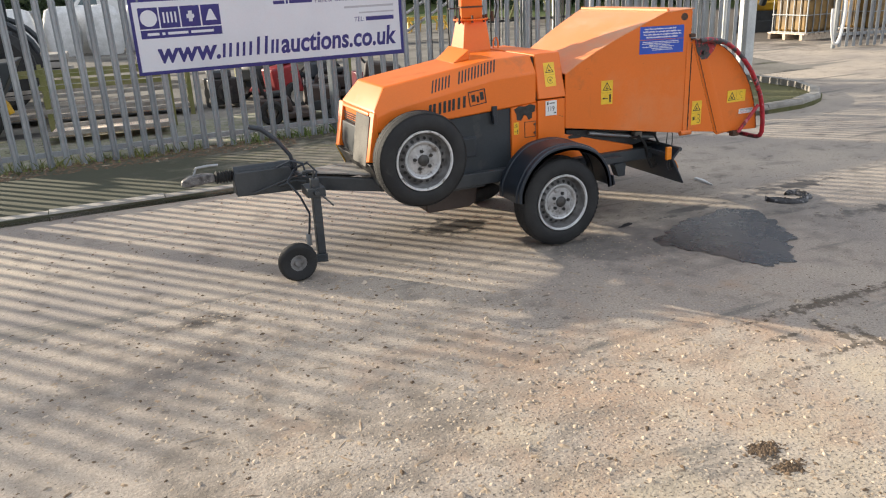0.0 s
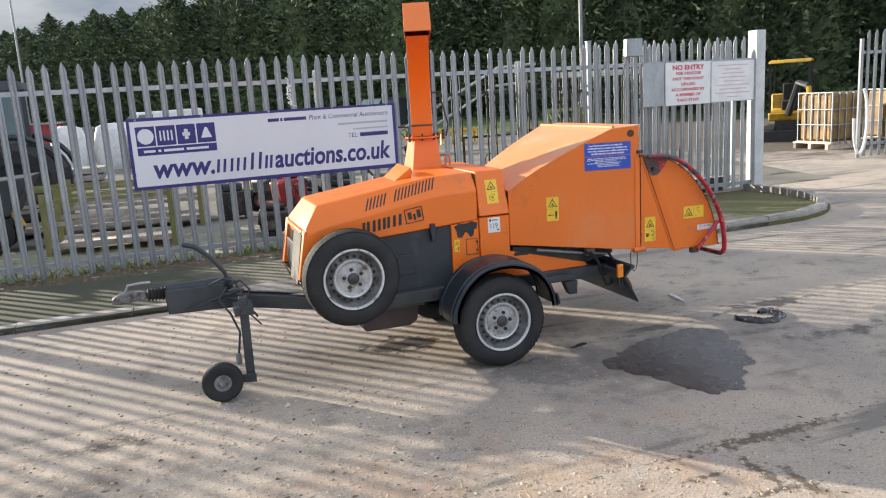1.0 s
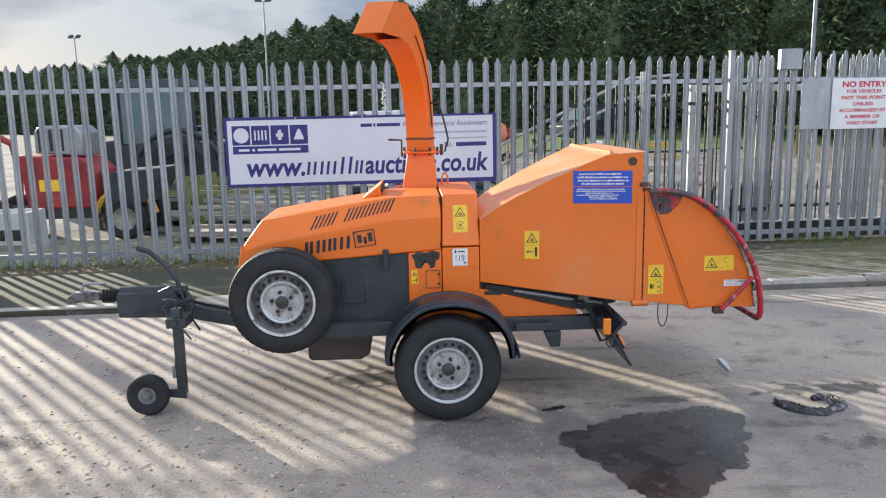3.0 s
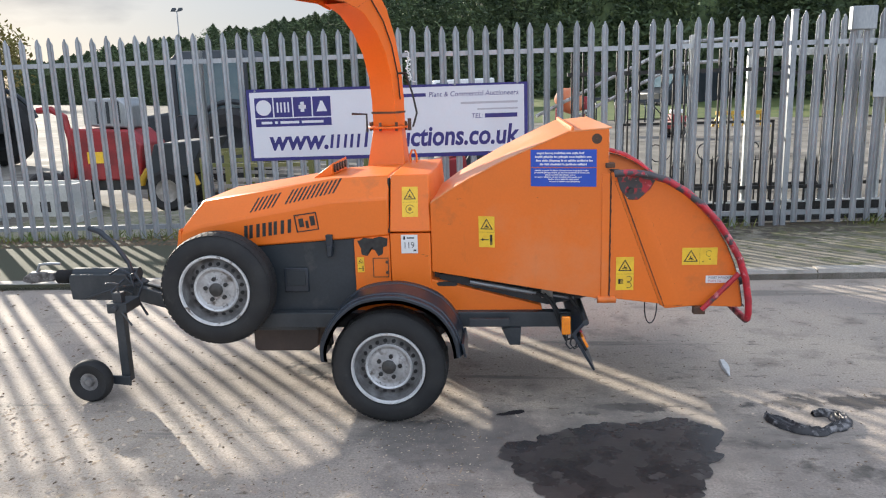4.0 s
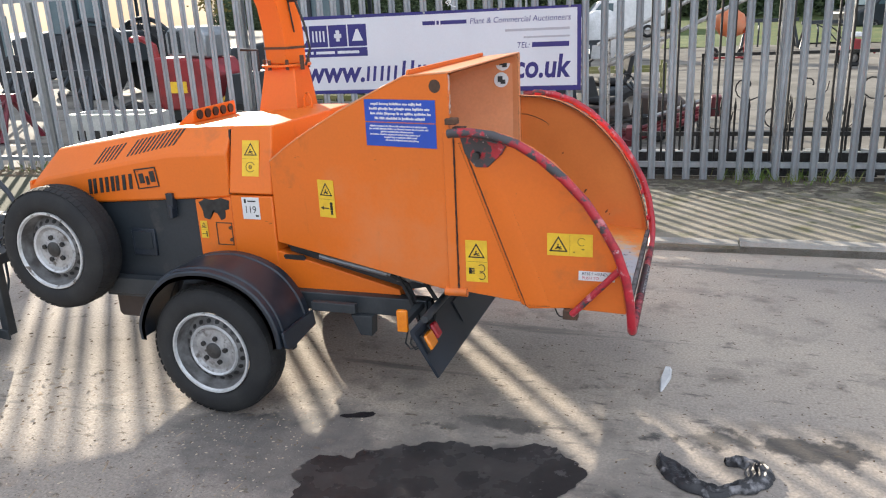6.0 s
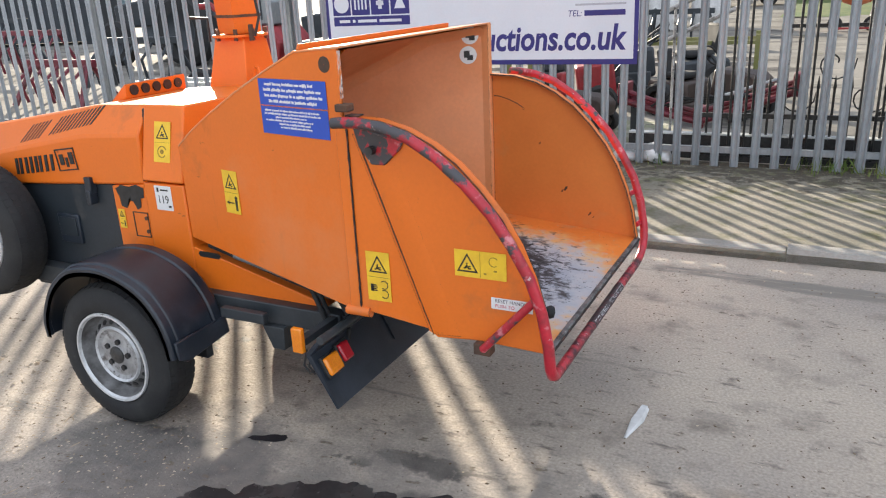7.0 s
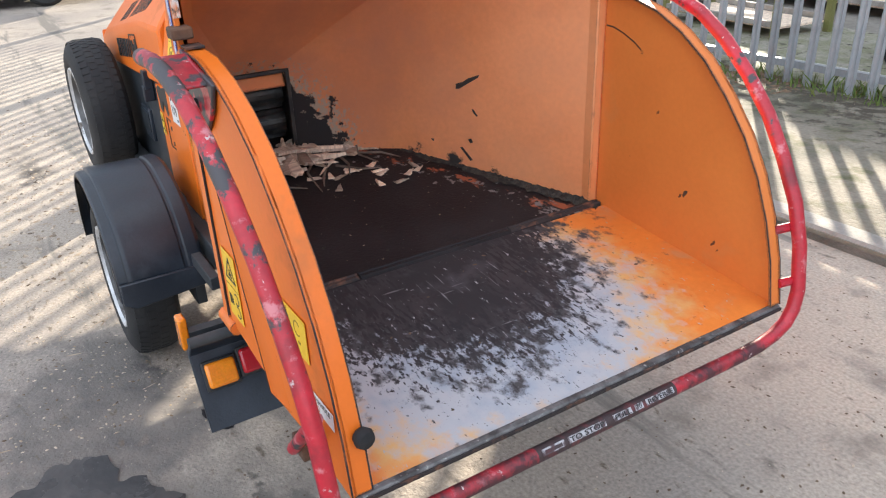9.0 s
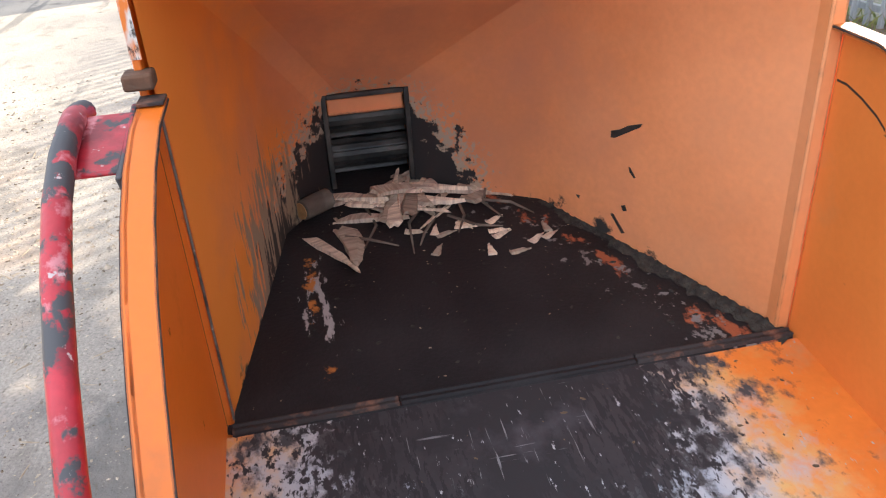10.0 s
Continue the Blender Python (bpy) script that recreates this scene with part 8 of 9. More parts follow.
def cabin(x, y, w, d, h, paint, label):
    t = thing("site_cabin", (x, y, 0), label, "cabin", group="site cabins")
    part("body", Geo().box(x - w / 2, x + w / 2, y - d / 2, y + d / 2, 0.1, h), paint, t, bevel=0.04)
    part("roof_edge", Geo().box(x - w / 2 - 0.03, x + w / 2 + 0.03, y - d / 2 - 0.03, y + d / 2 + 0.03, h, h + 0.08), zinc, t)
    part("skid", Geo().box(x - w / 2, x + w / 2, y - d / 2, y + d / 2, 0.0, 0.1), blackmetal, t)
    for k in range(int(w / 0.25)):
        part("rib", Geo().box(x - w / 2 + 0.06 + 0.25 * k, x - w / 2 + 0.14 + 0.25 * k, y - d / 2 - 0.012, y - d / 2, 0.2, h - 0.1), paint, t)


cabin(-6.6, 33.0, 1.3, 1.6, 1.55, redplain, "small red steel store standing far off in the yard")
cabin(-5.1, 31.0, 0.85, 1.2, 1.25, dusty, "cream steel store standing far off in the yard")
cabin(-11.0, 32.0, 2.6, 1.6, 1.25, zinc, "low grey steel store standing far off in the yard")
van(-2.2, 39.0, white, "white van parked in the yard", 10)
van(9.5, 36.0, charcoal, "dark van parked by the grass", 30)
for k, (x, y, w, h, mt, lb) in enumerate(((4.1, 26.8, 1.8, 0.95, charcoal, "black farm implement frame standing in the yard"), (5.8, 26.0, 1.6, 0.85, charcoal, "black farm implement frame standing in the yard"), (8.3, 22.5, 1.6, 0.5, yellow_paint, "yellow implement frame standing by the grass"), (12.5, 22.0, 1.8, 1.0, tape, "green implement frame standing by the grass"), (-7.0, 15.0, 2.0, 0.9, zinc, "grey implement frame standing in the yard"), (-9.5, 9.0, 2.2, 0.9, charcoal, "black implement frame standing in the yard"), (-14.5, 10.5, 2.2, 1.0, maroon, "dark red implement frame standing in the yard"), (-20.0, 13.5, 2.6, 1.2, charcoal, "black implement frame standing in the yard"), (-9.0, 6.9, 1.6, 0.7, maroon, "dark red implement frame behind the fence"), (-1.0, 17.5, 1.5, 0.8, charcoal, "black implement frame standing in the yard"))):
    t = thing("implement_frame", (x, y, 0), lb, "implement", group="implements in the yard")
    for a in (-w / 2, w / 2):
        part("leg", Geo().tube([(x + a, y - 0.4, 0), (x + a * 0.8, y, h), (x + a, y + 0.4, 0)], 0.05, 6), mt, t)
    part("beam", Geo().box(x - w / 2, x + w / 2, y - 0.06, y + 0.06, h - 0.1, h + 0.02), mt, t, bevel=0.01)
    for j in range(5):
        px = x - w / 2 + w * (j + 0.5) / 5
        part("tine", Geo().tube([(px, y, h - 0.05), (px, y - 0.35, h * 0.6), (px, y - 0.25, 0.05)], 0.03, 6), mt, t)

# mini excavator by the gate
ex, ey = 14.3, 12.6
t = thing("mini_excavator", (ex, ey, 0), "yellow mini excavator with a canopy parked by the trees", "excavator")
for d in (-0.55, 0.55):
    part("track", Geo().side([(ex - 1.0, 0.12), (ex - 0.9, 0.0), (ex + 0.9, 0.0), (ex + 1.0, 0.12), (ex + 0.95, 0.36), (ex + 0.8, 0.45), (ex - 0.8, 0.45), (ex - 0.95, 0.36)], ey + d - 0.17, ey + d + 0.17), rubber, t, "black rubber track", bevel=0.02)
part("undercarriage", Geo().box(ex - 0.5, ex + 0.5, ey - 0.4, ey + 0.4, 0.25, 0.6), blackmetal, t)
part("house", Geo().side([(ex - 0.55, 0.6), (ex - 0.6, 0.85), (ex + 0.3, 0.9), (ex + 0.35, 1.4), (ex + 0.85, 1.35), (ex + 0.95, 0.6)], ey - 0.6, ey + 0.6), yellow_paint, t, "yellow body", bevel=0.05)
part("seat", Geo().box(ex - 0.25, ex + 0.25, ey - 0.25, ey + 0.25, 0.9, 1.2).box(ex + 0.15, ex + 0.3, ey - 0.25, ey + 0.25, 1.2, 1.7), rubber, t, bevel=0.04)
part("canopy", Geo().side([(ex - 0.78, 2.28), (ex - 0.72, 2.36), (ex, 2.40), (ex + 0.66, 2.37), (ex + 0.70, 2.31), (ex, 2.34)], ey - 0.6, ey + 0.6), yellow_paint, t, "thin yellow canopy roof", bevel=0.03)
for a, b in ((-0.55, -0.55), (-0.55, 0.55), (0.6, -0.55), (0.6, 0.55)):
    part("canopy_post", Geo().box(ex + a - 0.03, ex + a + 0.03, ey + b - 0.03, ey + b + 0.03, 0.85, 2.33), ink, t)
part("boom", Geo().tube([(ex - 0.7, ey, 0.8), (ex - 1.2, ey - 0.3, 1.7), (ex - 1.7, ey - 0.6, 1.6)], [0.11, 0.1, 0.08], 8), charcoal, t)
part("dipper", Geo().tube([(ex - 1.7, ey - 0.6, 1.6), (ex - 1.8, ey - 0.7, 0.5)], [0.07, 0.06], 8), yellow_paint, t)
part("bucket", Geo().side([(ex - 2.0, 0.05), (ex - 1.95, 0.5), (ex - 1.65, 0.5), (ex - 1.6, 0.1)], ey - 0.95, ey - 0.45), charcoal, t, bevel=0.02)
part("blade", Geo().box(ex - 1.35, ex - 1.28, ey - 0.7, ey + 0.7, 0.02, 0.35), charcoal, t, bevel=0.01)
t.rotation_euler = (0, 0, radians(42))
t.scale = (0.86, 0.86, 0.90)
# tank on pallets
for k, (tx, ty) in enumerate(((12.95, 9.9), (14.6, 9.5))):
    pal = thing("timber_pallet", (tx, ty, 0), "worn timber pallet on the ground", "pallet", group="pallets")
    for j in range(7):
        px = tx - 0.6 + j * 0.17
        part("slat", Geo().box(px, px + 0.11, ty - 0.55, ty + 0.55, 0.13, 0.155), wood, pal)
    for py in (-0.5, 0.0, 0.45):
        part("bearer", Geo().box(tx - 0.6, tx + 0.55, ty + py, ty + py + 0.08, 0.0, 0.13), wood, pal)
    tank = thing("liquid_tank", (tx, ty, 0.155), "stained yellow plastic liquid tank in a wire cage on a pallet", "tank", group="tanks")
    part("vessel", Geo().box(tx - 0.48, tx + 0.48, ty - 0.48, ty + 0.48, 0.165, 1.28), ibc_mat, tank, bevel=0.07)
    for j in range(6):
        a = -0.5 + 0.2 * j
        part("cage_bar", Geo().box(tx + a - 0.01, tx + a + 0.01, ty - 0.515, ty - 0.495, 0.155, 1.3), zinc, tank)
        part("cage_bar", Geo().box(tx - 0.515, tx - 0.495, ty + a - 0.01, ty + a + 0.01, 0.155, 1.3), zinc, tank)
    for z in (0.16, 0.55, 0.9, 1.28):
        part("cage_hoop", Geo().box(tx - 0.52, tx + 0.52, ty - 0.52, ty - 0.50, z, z + 0.02).box(tx - 0.52, tx - 0.50, ty - 0.5, ty + 0.52, z, z + 0.02), zinc, tank)
# other side of the gateway
side_gate = thing("palisade_gate", (13, 7.2, 0), "galvanised palisade gate leaf standing open across the entrance", "gate")
GA, GB = Vector((11.35, 7.65, 0)), Vector((16.5, 6.3, 0))
gd = (GB - GA).normalized()
ang = math.atan2(gd.y, gd.x)
for z0 in (0.25, 2.05):
    part("gate_rail", Geo().box(0, 5.1, -0.03, 0.03, z0, z0 + 0.06, Matrix.Translation(GA) @ Matrix.Rotation(ang, 4, "Z")), zinc, side_gate)
part("gate_post", Geo().box(-0.06, 0.0, -0.03, 0.03, 0, 2.35, Matrix.Translation(GA) @ Matrix.Rotation(ang, 4, "Z")), zinc, side_gate, bevel=0.004)
tall_pale = pale_mesh(2.45)
for k in range(32):
    ob = new("pale", tall_pale)
    p = GA + gd * (0.05 + 0.16 * k)
    ob.parent, ob.matrix_parent_inverse = side_gate, Matrix.Translation(-BASE[side_gate.name])
    ob.matrix_basis = Matrix.Translation((p.x + 0.02, p.y - 0.05, 0.06)) @ Matrix.Rotation(ang, 4, "Z")
hose = Geo().tube([(11.2 + 0.35 * math.sin(a) * 0.5, 7.5, 0.75 + 0.65 * math.cos(a)) for a in (0.3 + 4.5 * k / 16 for k in range(17))], 0.03, 8)
solid("coiled_hose", hose, white, "pale hose looped over the gate post", "hose", smooth=40)

# flat steel strip at the fence foot
g = Geo()
fbox(g, -0.6, 2.7, -0.24, -0.17, 0.08, 0.13)
solid("pale_steel_rail", g, white, "pale painted steel rail lying along the fence foot", "steel rail", bevel=0.004)
g = Geo()
for k in range(25):
    s = -3.5 + 0.28 * k
    for o, z in ((-0.13, 0.009), (-0.8, 0.012 + 0.02 * noise.noise((s, 0, 1))), (-1.5, 0.02 + 0.03 * noise.noise((s, 3, 1))), (-2.2, 0.008)):
        p = on_fence(s, o + 0.25 * noise.noise((s * 1.3, o, 5)) * (0 if o > -0.5 else 1), z + 0.002)
        g.v.append((p.x, p.y, p.z))
g.f = [(4 * i + j, 4 * i + j + 1, 4 * i + 5 + j, 4 * i + 4 + j) for i in range(24) for j in range(3)]
verge_mat = mat("mossy_verge", (0.20, 0.205, 0.13), (0.30, 0.285, 0.24), rough=0.95, scale=5, fine=40, bump=0.6, grit=0.5)
layer(verge_mat, (0.06, 0.055, 0.04), 9, 0.58, 0.66, 0.95)
layer(verge_mat, (0.42, 0.40, 0.36), 22, 0.66, 0.70, 0.9)
solid("verge", g, verge_mat, "mossy stony verge behind the fence", "verge", kind="structure")

# traffic cone on the pavement
cx, cy = -9.05, 4.02
cz = pave_z(cx, cy)
t = thing("traffic_cone", (cx, cy, cz), "faded red traffic cone standing on the pavement", "traffic cone")
part("cone_body", Geo().spin([(0.0005, 0.74), (0.03, 0.74), (0.035, 0.72), (0.15, 0.035), (0.16, 0.03)], Matrix.Translation((cx, cy, cz)) @ pose(0, 0, 0, 90), 28), cone_mat, t, smooth=40)
part("cone_base", Geo().box(cx - 0.2, cx + 0.2, cy - 0.2, cy + 0.2, cz - 0.004, cz + 0.035), cone_mat, t, bevel=0.012)

# white sacks at the fence foot
def sack(x0, y0, x1, y1, r0):
    g, vv, nn2 = Geo(), [], 20
    dx, dy = x1 - x0, y1 - y0
    L = math.hypot(dx, dy)
    for i in range(11):
        u = i / 10
        r = r0 * math.sin(math.pi * min(1, u * 0.94 + 0.03)) ** 0.5
        for j in range(nn2):
            a = 2 * math.pi * j / nn2
            q = r * (1.15 + 0.35 * noise.noise((u * 5, math.cos(a) * 1.5, math.sin(a) * 1.5 + x0 * 7)))
            x, y = x0 + dx * u - dy / L * q * math.cos(a), y0 + dy * u + dx / L * q * math.cos(a)
            vv.append((x, y, pave_z(x, y) - 0.004 + max(0.0, r * 0.85 + q * 0.85 * math.sin(a))))
    g.add(vv, [(i * nn2 + j, i * nn2 + (j + 1) % nn2, i * nn2 + nn2 + (j + 1) % nn2, i * nn2 + nn2 + j) for i in range(10) for j in range(nn2)] + [tuple(range(nn2))[::-1], tuple(range(10 * nn2, 11 * nn2))])
    solid("plastic_sack", g, bag_mat, "crumpled white plastic sack lying at the fence foot", "sack", group="white sacks", smooth=60)


sack(0.62, 5.05, 0.86, 5.09, 0.070)
sack(0.84, 5.10, 1.16, 5.08, 0.095)

# ---- ground details ----
PUDDLE = [(0.55, -0.29), (0.78, -0.14), (1.02, -0.02), (1.25, 0.0), (1.47, 0.04), (1.60, -0.12), (1.52, -0.40), (1.38, -0.66), (1.18, -0.82), (1.02, -1.0), (0.88, -1.0), (0.80, -0.88), (0.69, -0.66), (0.60, -0.45)]
solid("wet_patch", outline_mesh(Geo(), PUDDLE, 0.004, 0.075, 14), wet, "dark wet patch on the tarmac", "puddle", kind="structure")
solid("oil_stain", outline_mesh(Geo(), [(0.525, 0.066), (0.555, 0.062), (0.60, 0.070), (0.64, 0.088), (0.675, 0.110), (0.68, 0.128), (0.65, 0.134), (0.61, 0.118), (0.57, 0.100), (0.535, 0.084)], 0.003, 0.020, 6), soot, "small dark oil stain on the tarmac", "stain", kind="structure")

# rag
g = Geo()
line = [(1.86, 0.06), (1.92, -0.03), (1.98, -0.10), (2.06, -0.12), (2.14, -0.07), (2.20, -0.01), (2.21, 0.07), (2.15, 0.10), (2.09, 0.08)]
vv, nr, nk = [], 19, 80
for k in range(nk):
    u = k / (nk - 1) * 8
    i = min(7, int(u))
    x, y = line[i][0] + (line[i + 1][0] - line[i][0]) * (u - i), line[i][1] + (line[i + 1][1] - line[i][1]) * (u - i)
    dx, dy = line[i + 1][0] - line[i][0], line[i + 1][1] - line[i][1]
    L = math.hypot(dx, dy)
    for j in range(nr):
        q = j / (nr - 1) * 2 - 1
        w = (0.040 + 0.022 * noise.noise((u * 0.45, 3.0, 5.0))) * (0.35 + 0.65 * math.sin(math.pi * (0.06 + 0.88 * k / (nk - 1))) ** 0.5)
        edge_w = 0.016 * noise.noise((u * 1.5, q * 0.6, 2.0)) + 0.005 * noise.noise((u * 4.1, q * 2, 2.0))
        fold = (1 - abs(noise.noise((u * 0.5, q * 1.9 + u * 0.4, 1)))) ** 3 * 0.020 + (1 - abs(noise.noise((u * 1.3 + q, q * 2.8, 7)))) ** 3 * 0.008
        z = 0.004 + (1 - q * q) ** 0.6 * (0.006 + fold)
        vv.append((x - dy / L * (w * q + edge_w), y + dx / L * (w * q + edge_w), z))
g.add(vv, [(k * nr + j, k * nr + j + 1, k * nr + nr + j + 1, k * nr + nr + j) for k in range(nk - 1) for j in range(nr - 1)])
under = [(x, y, 0.003) for x, y, _ in vv]
g.add(under, [(k * nr + j, k * nr + nr + j, k * nr + nr + j + 1, k * nr + j + 1) for k in range(nk - 1) for j in range(nr - 1)])
solid("dirty_rag", g, rag_mat, "crumpled dirty black rag on the tarmac", "rag", smooth=75)
# split chip of wood by the tray
a, b = Vector((1.835, 0.60, 0.0)), Vector((1.855, 0.83, 0.0))
n2 = Vector((-0.995, 0.087, 0))
g = Geo().hull([tuple(a + n2 * 0.006 + Vector((0, 0, 0.003))), tuple(a - n2 * 0.006 + Vector((0, 0, 0.003))), tuple(a.lerp(b, 0.6) - n2 * 0.028 + Vector((0, 0, 0.003))), tuple(b - n2 * 0.02 + Vector((0, 0, 0.003))), tuple(b + n2 * 0.015 + Vector((0, 0, 0.003))), tuple(a.lerp(b, 0.5) + n2 * 0.02 + Vector((0, 0, 0.003)))],
           [tuple(a + Vector((0, 0, 0.01))), tuple(a - n2 * 0.003 + Vector((0, 0, 0.01))), tuple(a.lerp(b, 0.6) - n2 * 0.02 + Vector((0, 0, 0.022))), tuple(b - n2 * 0.012 + Vector((0, 0, 0.02))), tuple(b + n2 * 0.01 + Vector((0, 0, 0.02))), tuple(a.lerp(b, 0.5) + n2 * 0.014 + Vector((0, 0, 0.02)))])
solid("wood_flake", g, bag_mat, "pale flake of split wood on the tarmac", "wood flake", bevel=0.002)

# splinters in the hopper
def splinter(seed, L, w, h):
    """A torn shard: one ragged end, one that runs out to a point, a ridge along it."""
    rnd = np.random.RandomState(seed)
    top, low = [], []
    for i in range(7):
        t = i / 6
        wide = w * (0.5 - 0.42 * t ** 2 + 0.16 * rnd.rand() - 0.08)
        bend = w * 0.35 * math.sin(2.2 * t + seed)
        top.append((L * (t - 0.5) + 0.02 * L * rnd.rand(), wide + bend))
        low.append((L * (t - 0.5) + 0.02 * L * rnd.rand(), -wide + bend))
    torn = [(-L * (0.5 + 0.10 * rnd.rand()), w * (0.25 - 0.25 * k)) for k in range(3)]
    ring = [(L * 0.58, 0.3 * w * math.sin(2.2 + seed))] + top[::-1] + torn + low
    g = Geo().hull([(x, y, 0.0) for x, y in ring], [(x * 0.98, y * 0.75, h * (0.55 + 0.9 * rnd.rand())) for x, y in ring])
    me = bpy.data.meshes.new("wood_splinter")
    me.from_pydata(g.v, [], g.f)
    me.materials.append(wood)
    return me


shapes = [splinter(k, L, w, h) for k, (L, w, h) in enumerate(((0.24, 0.042, 0.007), (0.17, 0.062, 0.008), (0.10, 0.034, 0.005), (0.18, 0.018, 0.005), (0.08, 0.045, 0.007), (0.05, 0.02, 0.004)))]
rnd = np.random.RandomState(11)
spots = [(0.47, 0.50, 62, 0), (0.46, 0.58, 75, 1), (0.60, 0.31, 25, 0), (0.60, 0.36, 8, 1), (0.40, 0.60, 80, 1), (0.40, 0.40, 60, 1), (0.42, 0.68, 70, 0)]
for k in range(22):
    r = rnd.rand() ** 0.7
    a = rnd.rand() * 6.283
    spots.append((0.42 + 0.10 * r * math.cos(a), 0.51 + 0.24 * r * math.sin(a), rnd.rand() * 180 if k % 2 else 90 + rnd.normal() * 40, int(rnd.choice((0, 1, 1, 2, 2, 4, 4, 3, 5)))))
for k in range(14):
    spots.append((0.50 + 0.22 * rnd.rand(), 0.50 + 0.35 * rnd.rand(), rnd.rand() * 180, 5))
for x, y, turn, k in spots:
    ob = new("wood_splinter", shapes[k])
    pile = max(0.0, 1 - math.hypot((x - 0.41) / 0.10, (y - 0.52) / 0.22))
    ob.matrix_basis = pose(x, y, fz(x) + 0.003 + pile * rnd.uniform(0.0, 0.035), rnd.uniform(-1, 1) * (4 + 14 * pile), rnd.uniform(-1, 1) * (4 + 12 * pile), turn)
    tagged(ob, "pale split wood splinter lying on the hopper floor", "wood splinter", group="splinters in the hopper")
g = Geo().tube([(0.455, 0.265, fz(0.45) + 0.035), (0.40, 0.335, fz(0.4) + 0.030)], 0.027, 12)
stub = thing("branch_stub", (0.44, 0.30, fz(0.45)), "short cut branch stub on the hopper floor", "branch")
part("bark", g, bark, stub, bevel=0.003)
part("cut_face", Geo().tube([(0.4575, 0.262, fz(0.45) + 0.035), (0.456, 0.264, fz(0.45) + 0.035)], 0.022, 12), sawn, stub, "brown sawn end")
for pts in (((0.42, 0.62), (0.50, 0.60), (0.58, 0.55), (0.63, 0.53)), ((0.40, 0.42), (0.52, 0.44), (0.61, 0.40)), ((0.44, 0.58), (0.53, 0.52), (0.66, 0.51)), ((0.46, 0.70), (0.50, 0.79), (0.56, 0.83)), ((0.52, 0.62), (0.58, 0.68), (0.60, 0.74)), ((0.45, 0.66), (0.53, 0.66), (0.60, 0.63)), ((0.55, 0.36), (0.58, 0.42), (0.62, 0.48)), ((0.40, 0.75), (0.48, 0.72), (0.56, 0.75))):
    solid("twig", Geo().tube([(x, y, fz(x) + 0.008) for x, y in pts], [0.004] * (len(pts) - 1) + [0.0018], 6), bark, "thin dry twig on the hopper floor", "twig", group="twigs in the hopper", smooth=40)

# scattered stones, chips and dirt: too many to count
def scatter(name, count, place, size, material, label, category, seed, flatness=0.6, long=1.0):
    rnd = np.random.RandomState(seed)
    v, f = [], []
    base = np.array([(1, 0, 0), (0.3, 0.8, 0), (-0.8, 0.5, 0), (-0.7, -0.6, 0), (0.35, -0.85, 0), (0.1, 0.05, 1)])
    for _ in range(count):
        x, y, z = place(rnd)
        if 0.5 < x < 1.65 and -1.02 < y < 0.05 and z < 0.02:
            continue
        s = size[0] + (size[1] - size[0]) * rnd.rand() ** 3
        if x > -0.7 and y > -1.4 and z < 0.02:
            s = min(s, 0.005)
        a = rnd.rand() * 6.28
        c, q = math.cos(a), math.sin(a)
        k = base * (1 + 0.5 * (rnd.rand(6, 1) - 0.5)) * (s * (1 + rnd.rand() * 0.9) * long, s, s * flatness * (0.6 + 0.8 * rnd.rand()))
        j = len(v)
        v += [(x + p[0] * c - p[1] * q, y + p[0] * q + p[1] * c, z + p[2]) for p in k]
        f += [(j + i, j + (i + 1) % 5, j + 5) for i in range(5)]
    return solid(name, Geo().add(v, f), material, label, category, kind="stuff")


stone_mat = mat("small_stones", (0.58, 0.48, 0.37), (0.24, 0.19, 0.14), rough=0.9, scale=25, fine=60, bump=0.2)
chip_mat = mat("wood_chips", (0.42, 0.34, 0.25), (0.28, 0.2, 0.13), rough=0.9, scale=25, fine=60, bump=0.2)
dark_mat = mat("dark_crumbs", (0.10, 0.068, 0.042), (0.18, 0.125, 0.08), rough=0.95, scale=20, fine=60, bump=0.2)


def front(r):
    x = -3.6 + 6.4 * r.rand()
    return (x if x < 0.6 or r.rand() < 0.08 else x - 3.0, -4.2 + 4.4 * r.rand() ** 1.2, 0.0)


def wide(r):
    return (-4.5 + 9.5 * r.rand(), -4.2 + 6.9 * r.rand(), 0.0)


scatter("gravel", 9500, front, (0.002, 0.013), stone_mat, "small pale stones strewn on the tarmac", "gravel", 1)
scatter("wood_chippings", 4200, front, (0.003, 0.015), chip_mat, "pale wood chippings strewn on the tarmac", "wood chippings", 2, 0.3)
scatter("loose_stones", 520, front, (0.006, 0.020), stone_mat, "larger loose stones strewn on the tarmac", "gravel", 21, 0.75)
scatter("loose_sticks", 520, front, (0.0025, 0.008), chip_mat, "short broken sticks strewn on the tarmac", "sticks", 22, 0.6, 5.0)
scatter("soil_clumps", 900, lambda r: (-0.585 + 0.032 * r.normal(), -2.37 + 0.018 * r.normal(), 0.0) if r.rand() < 0.6 else (-0.585 + 0.024 * r.normal(), -2.49 + 0.013 * r.normal(), 0.0), (0.003, 0.010), dark_mat, "two clumps of dark soil and leaf mould on the tarmac", "soil", 23, 0.8)
scatter("dark_crumbs", 9000, wide, (0.002, 0.012), dark_mat, "dark soil crumbs strewn on the tarmac", "soil", 3, 0.5)
scatter("pale_grit", 1700, wide, (0.002, 0.009), stone_mat, "fine pale grit strewn on the tarmac", "gravel", 6, 0.5)


def strip(r):
    s = -12 + 20.8 * r.rand()
    p = on_fence(s, 0.02 + 0.55 * r.rand() ** 2.2 - 0.12, 0.0)
    return (p.x, p.y, pave_z(p.x, p.y) - 0.001)


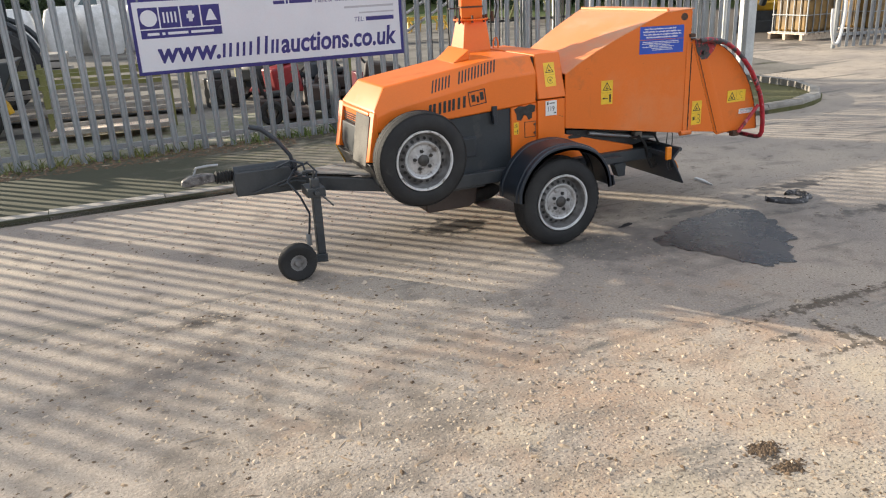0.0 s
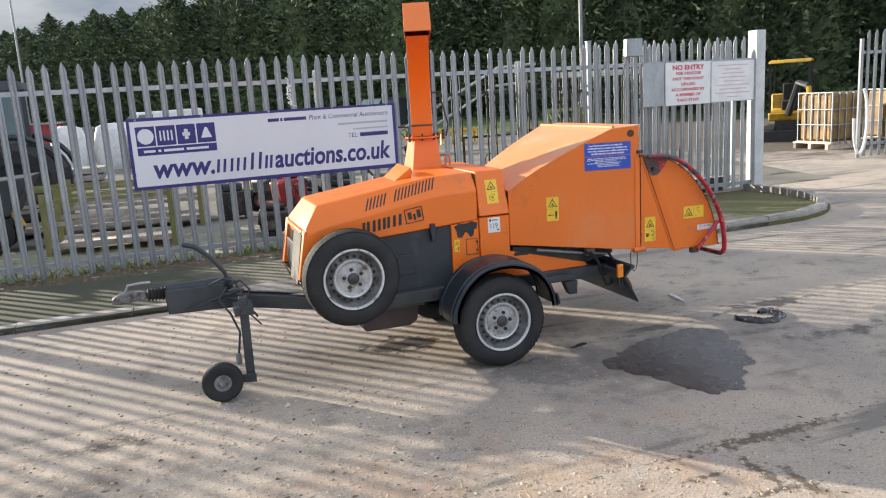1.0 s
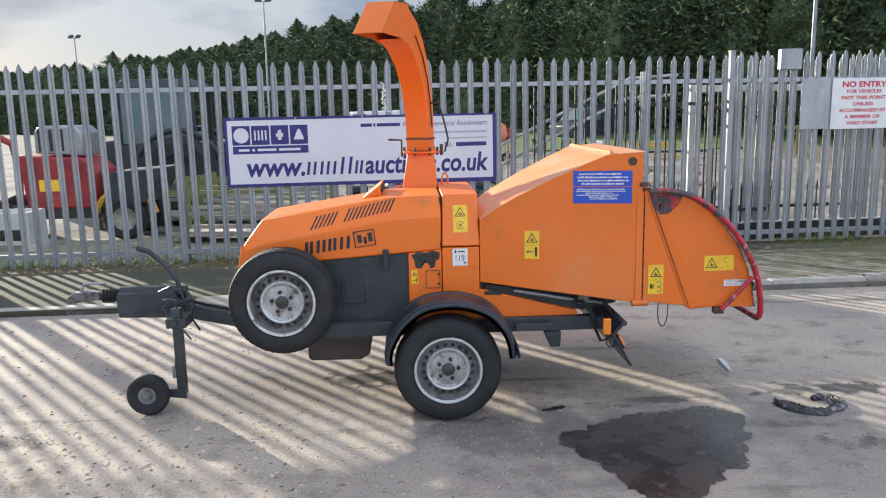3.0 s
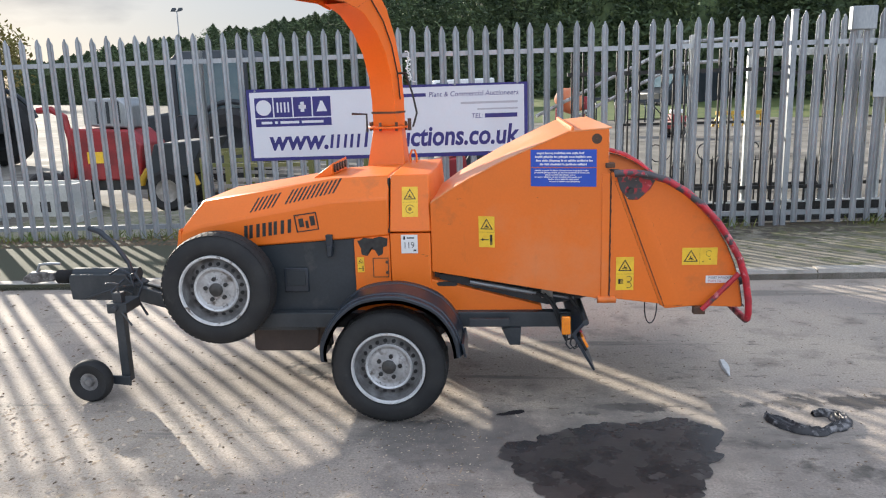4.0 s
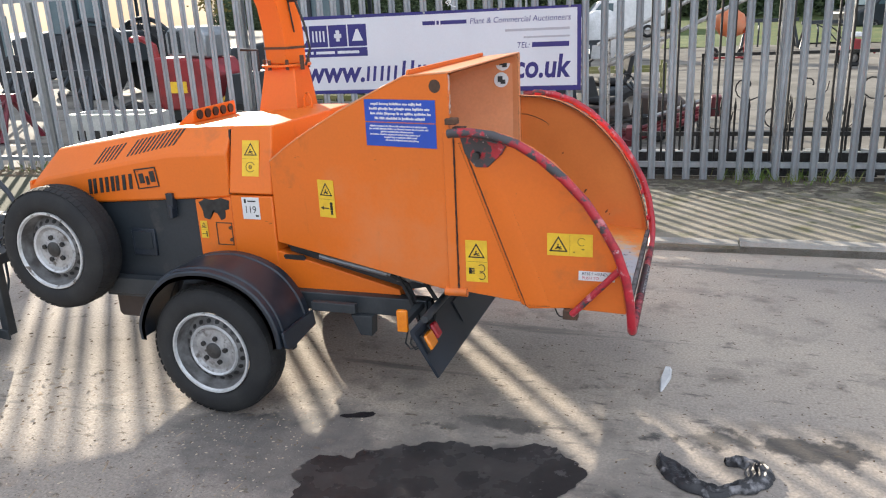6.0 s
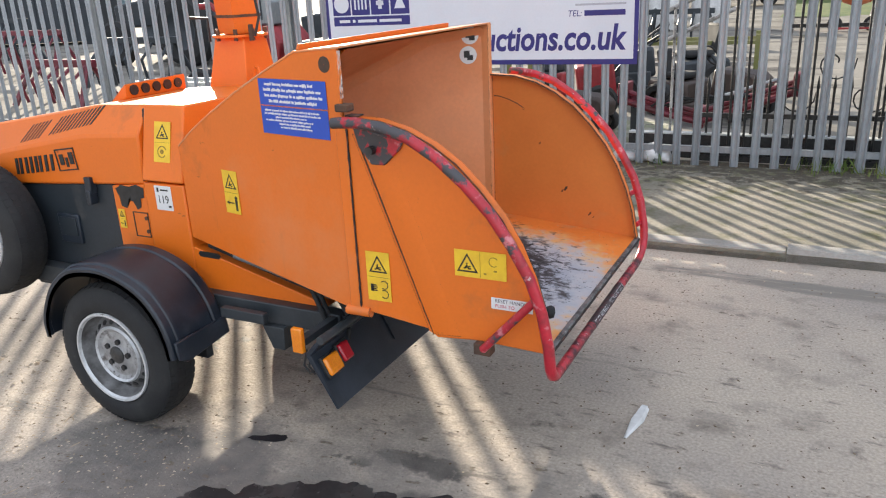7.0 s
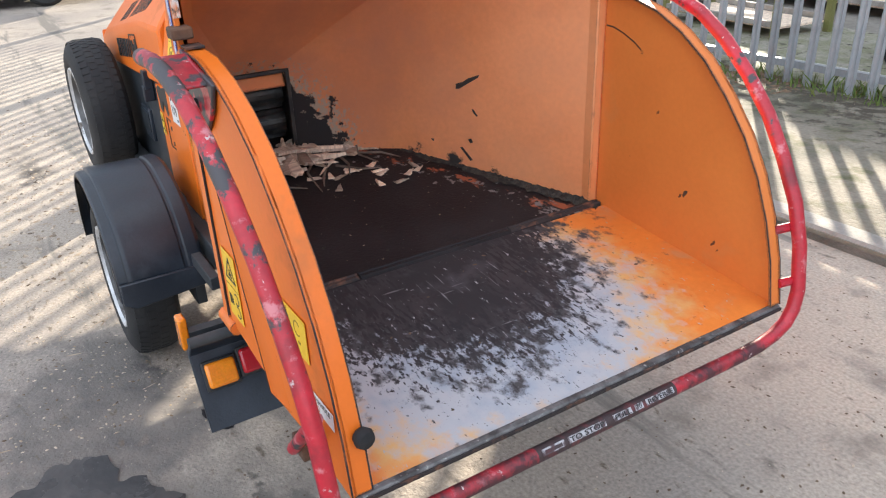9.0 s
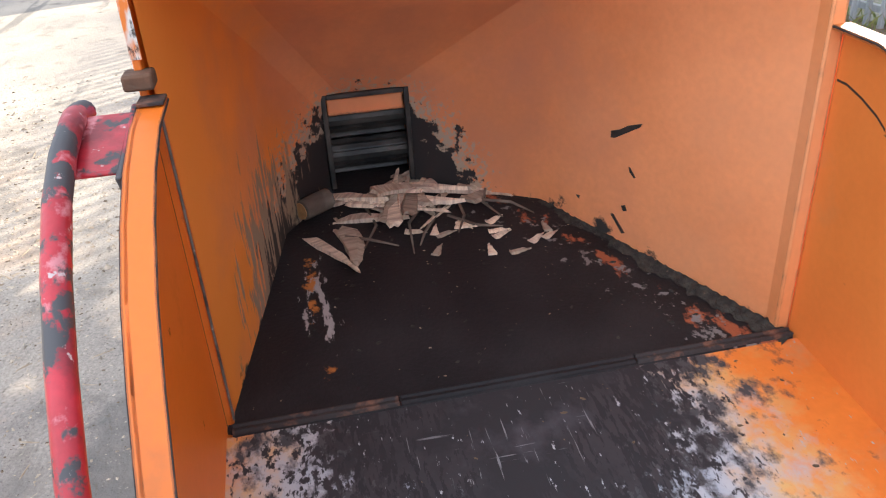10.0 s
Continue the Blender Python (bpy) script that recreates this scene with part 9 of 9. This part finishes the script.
scatter("fence_litter", 17000, strip, (0.005, 0.034), dark_mat, "dead leaves and soil along the fence foot", "leaf litter", 4, 0.5)
scatter("fence_rubble", 500, strip, (0.006, 0.03), chip_mat, "stones and grit along the fence foot", "gravel", 5)
# grass tufts along the fence foot
rnd = np.random.RandomState(9)
v, f = [], []
for _ in range(5200):
    s = -14 + 22.6 * rnd.rand()
    if noise.noise((s * 0.9, 0.0, 4.0)) + 0.35 * rnd.rand() < (0.02 if s < 2.2 else 0.22):
        continue
    p = on_fence(s, rnd.normal() * 0.11 - 0.02, 0.006)
    h, a = 0.03 + 0.13 * rnd.rand() ** 2, rnd.rand() * 6.28
    w = 0.004 + 0.004 * rnd.rand()
    lean = Vector((rnd.normal() * 0.4, rnd.normal() * 0.4, 1)) * h
    j = len(v)
    v += [(p.x - w * math.cos(a), p.y - w * math.sin(a), p.z), (p.x + w * math.cos(a), p.y + w * math.sin(a), p.z), (p.x + lean.x * 0.5 + w * 0.7 * math.cos(a), p.y + lean.y * 0.5 + w * 0.7 * math.sin(a), p.z + lean.z * 0.6), (p.x + lean.x, p.y + lean.y, p.z + lean.z)]
    f.append((j, j + 1, j + 2, j + 3))
blade_mat = mat("grass_blades", (0.10, 0.16, 0.03), (0.2, 0.2, 0.06), rough=0.8, scale=3, fine=20, bump=0.0)
solid("grass_tufts", Geo().add(v, f), blade_mat, "tufts of grass and weeds along the fence foot", "grass", kind="stuff")

# fine chips over the hopper floor
def hopper_floor(r):
    x = 0.36 + 0.7 * r.rand() ** 1.6
    y = 0.12 + 0.21 * (1.07 - x) + r.rand() * (0.62 + 0.42 * x - 0.10)
    return (x, y, fz(x) + 0.0005)


scatter("hopper_chips", 170, hopper_floor, (0.0008, 0.0030), chip_mat, "fine pale wood chips over the hopper floor", "wood chippings", 14, 0.35)
scatter("hopper_crumbs", 220, hopper_floor, (0.002, 0.007), compost, "dark bark crumbs over the hopper floor", "bark", 15, 0.5)


def tray_top(r):
    x = 1.14 + 0.55 * r.rand()
    return (x, 0.14 + 1.0 * r.rand(), 0.6325 - 0.0958 * (x - 1.12))


scatter("tray_crumbs", 70, tray_top, (0.0012, 0.005), dark_mat, "dark bark crumbs on the tray", "bark", 16, 0.4)

# white cord knotted to the fence above the banner
cord = [on_fence(1.80 + 0.026 * math.sin(7.3 * t * 6.28 / 4) * (1 - 0.4 * t) + 0.012 * math.sin(31 * t), 0.035 + 0.012 * math.cos(19 * t), 1.70 + 0.33 * t + 0.02 * math.sin(23 * t)) for t in (k / 60 for k in range(61))]
knot = thing("white_cord", on_fence(1.8, 0.03, 1.7), "knotted white cord tied to the fence above the banner", "cord")
part("strand", Geo().tube([tuple(p) for p in cord], 0.006, 6), white, knot, smooth=40)
part("strand", Geo().tube([tuple(on_fence(1.80 - 0.02 * math.sin(26 * t), 0.035 + 0.010 * math.sin(14 * t), 1.72 + 0.24 * t)) for t in (k / 50 for k in range(51))], 0.006, 6), white, knot, smooth=40)
part("tail", Geo().tube([tuple(on_fence(1.80, 0.03, 1.74)), tuple(on_fence(1.84, 0.045, 1.70)), tuple(on_fence(1.88, 0.05, 1.69))], 0.005, 6), white, knot, smooth=40)
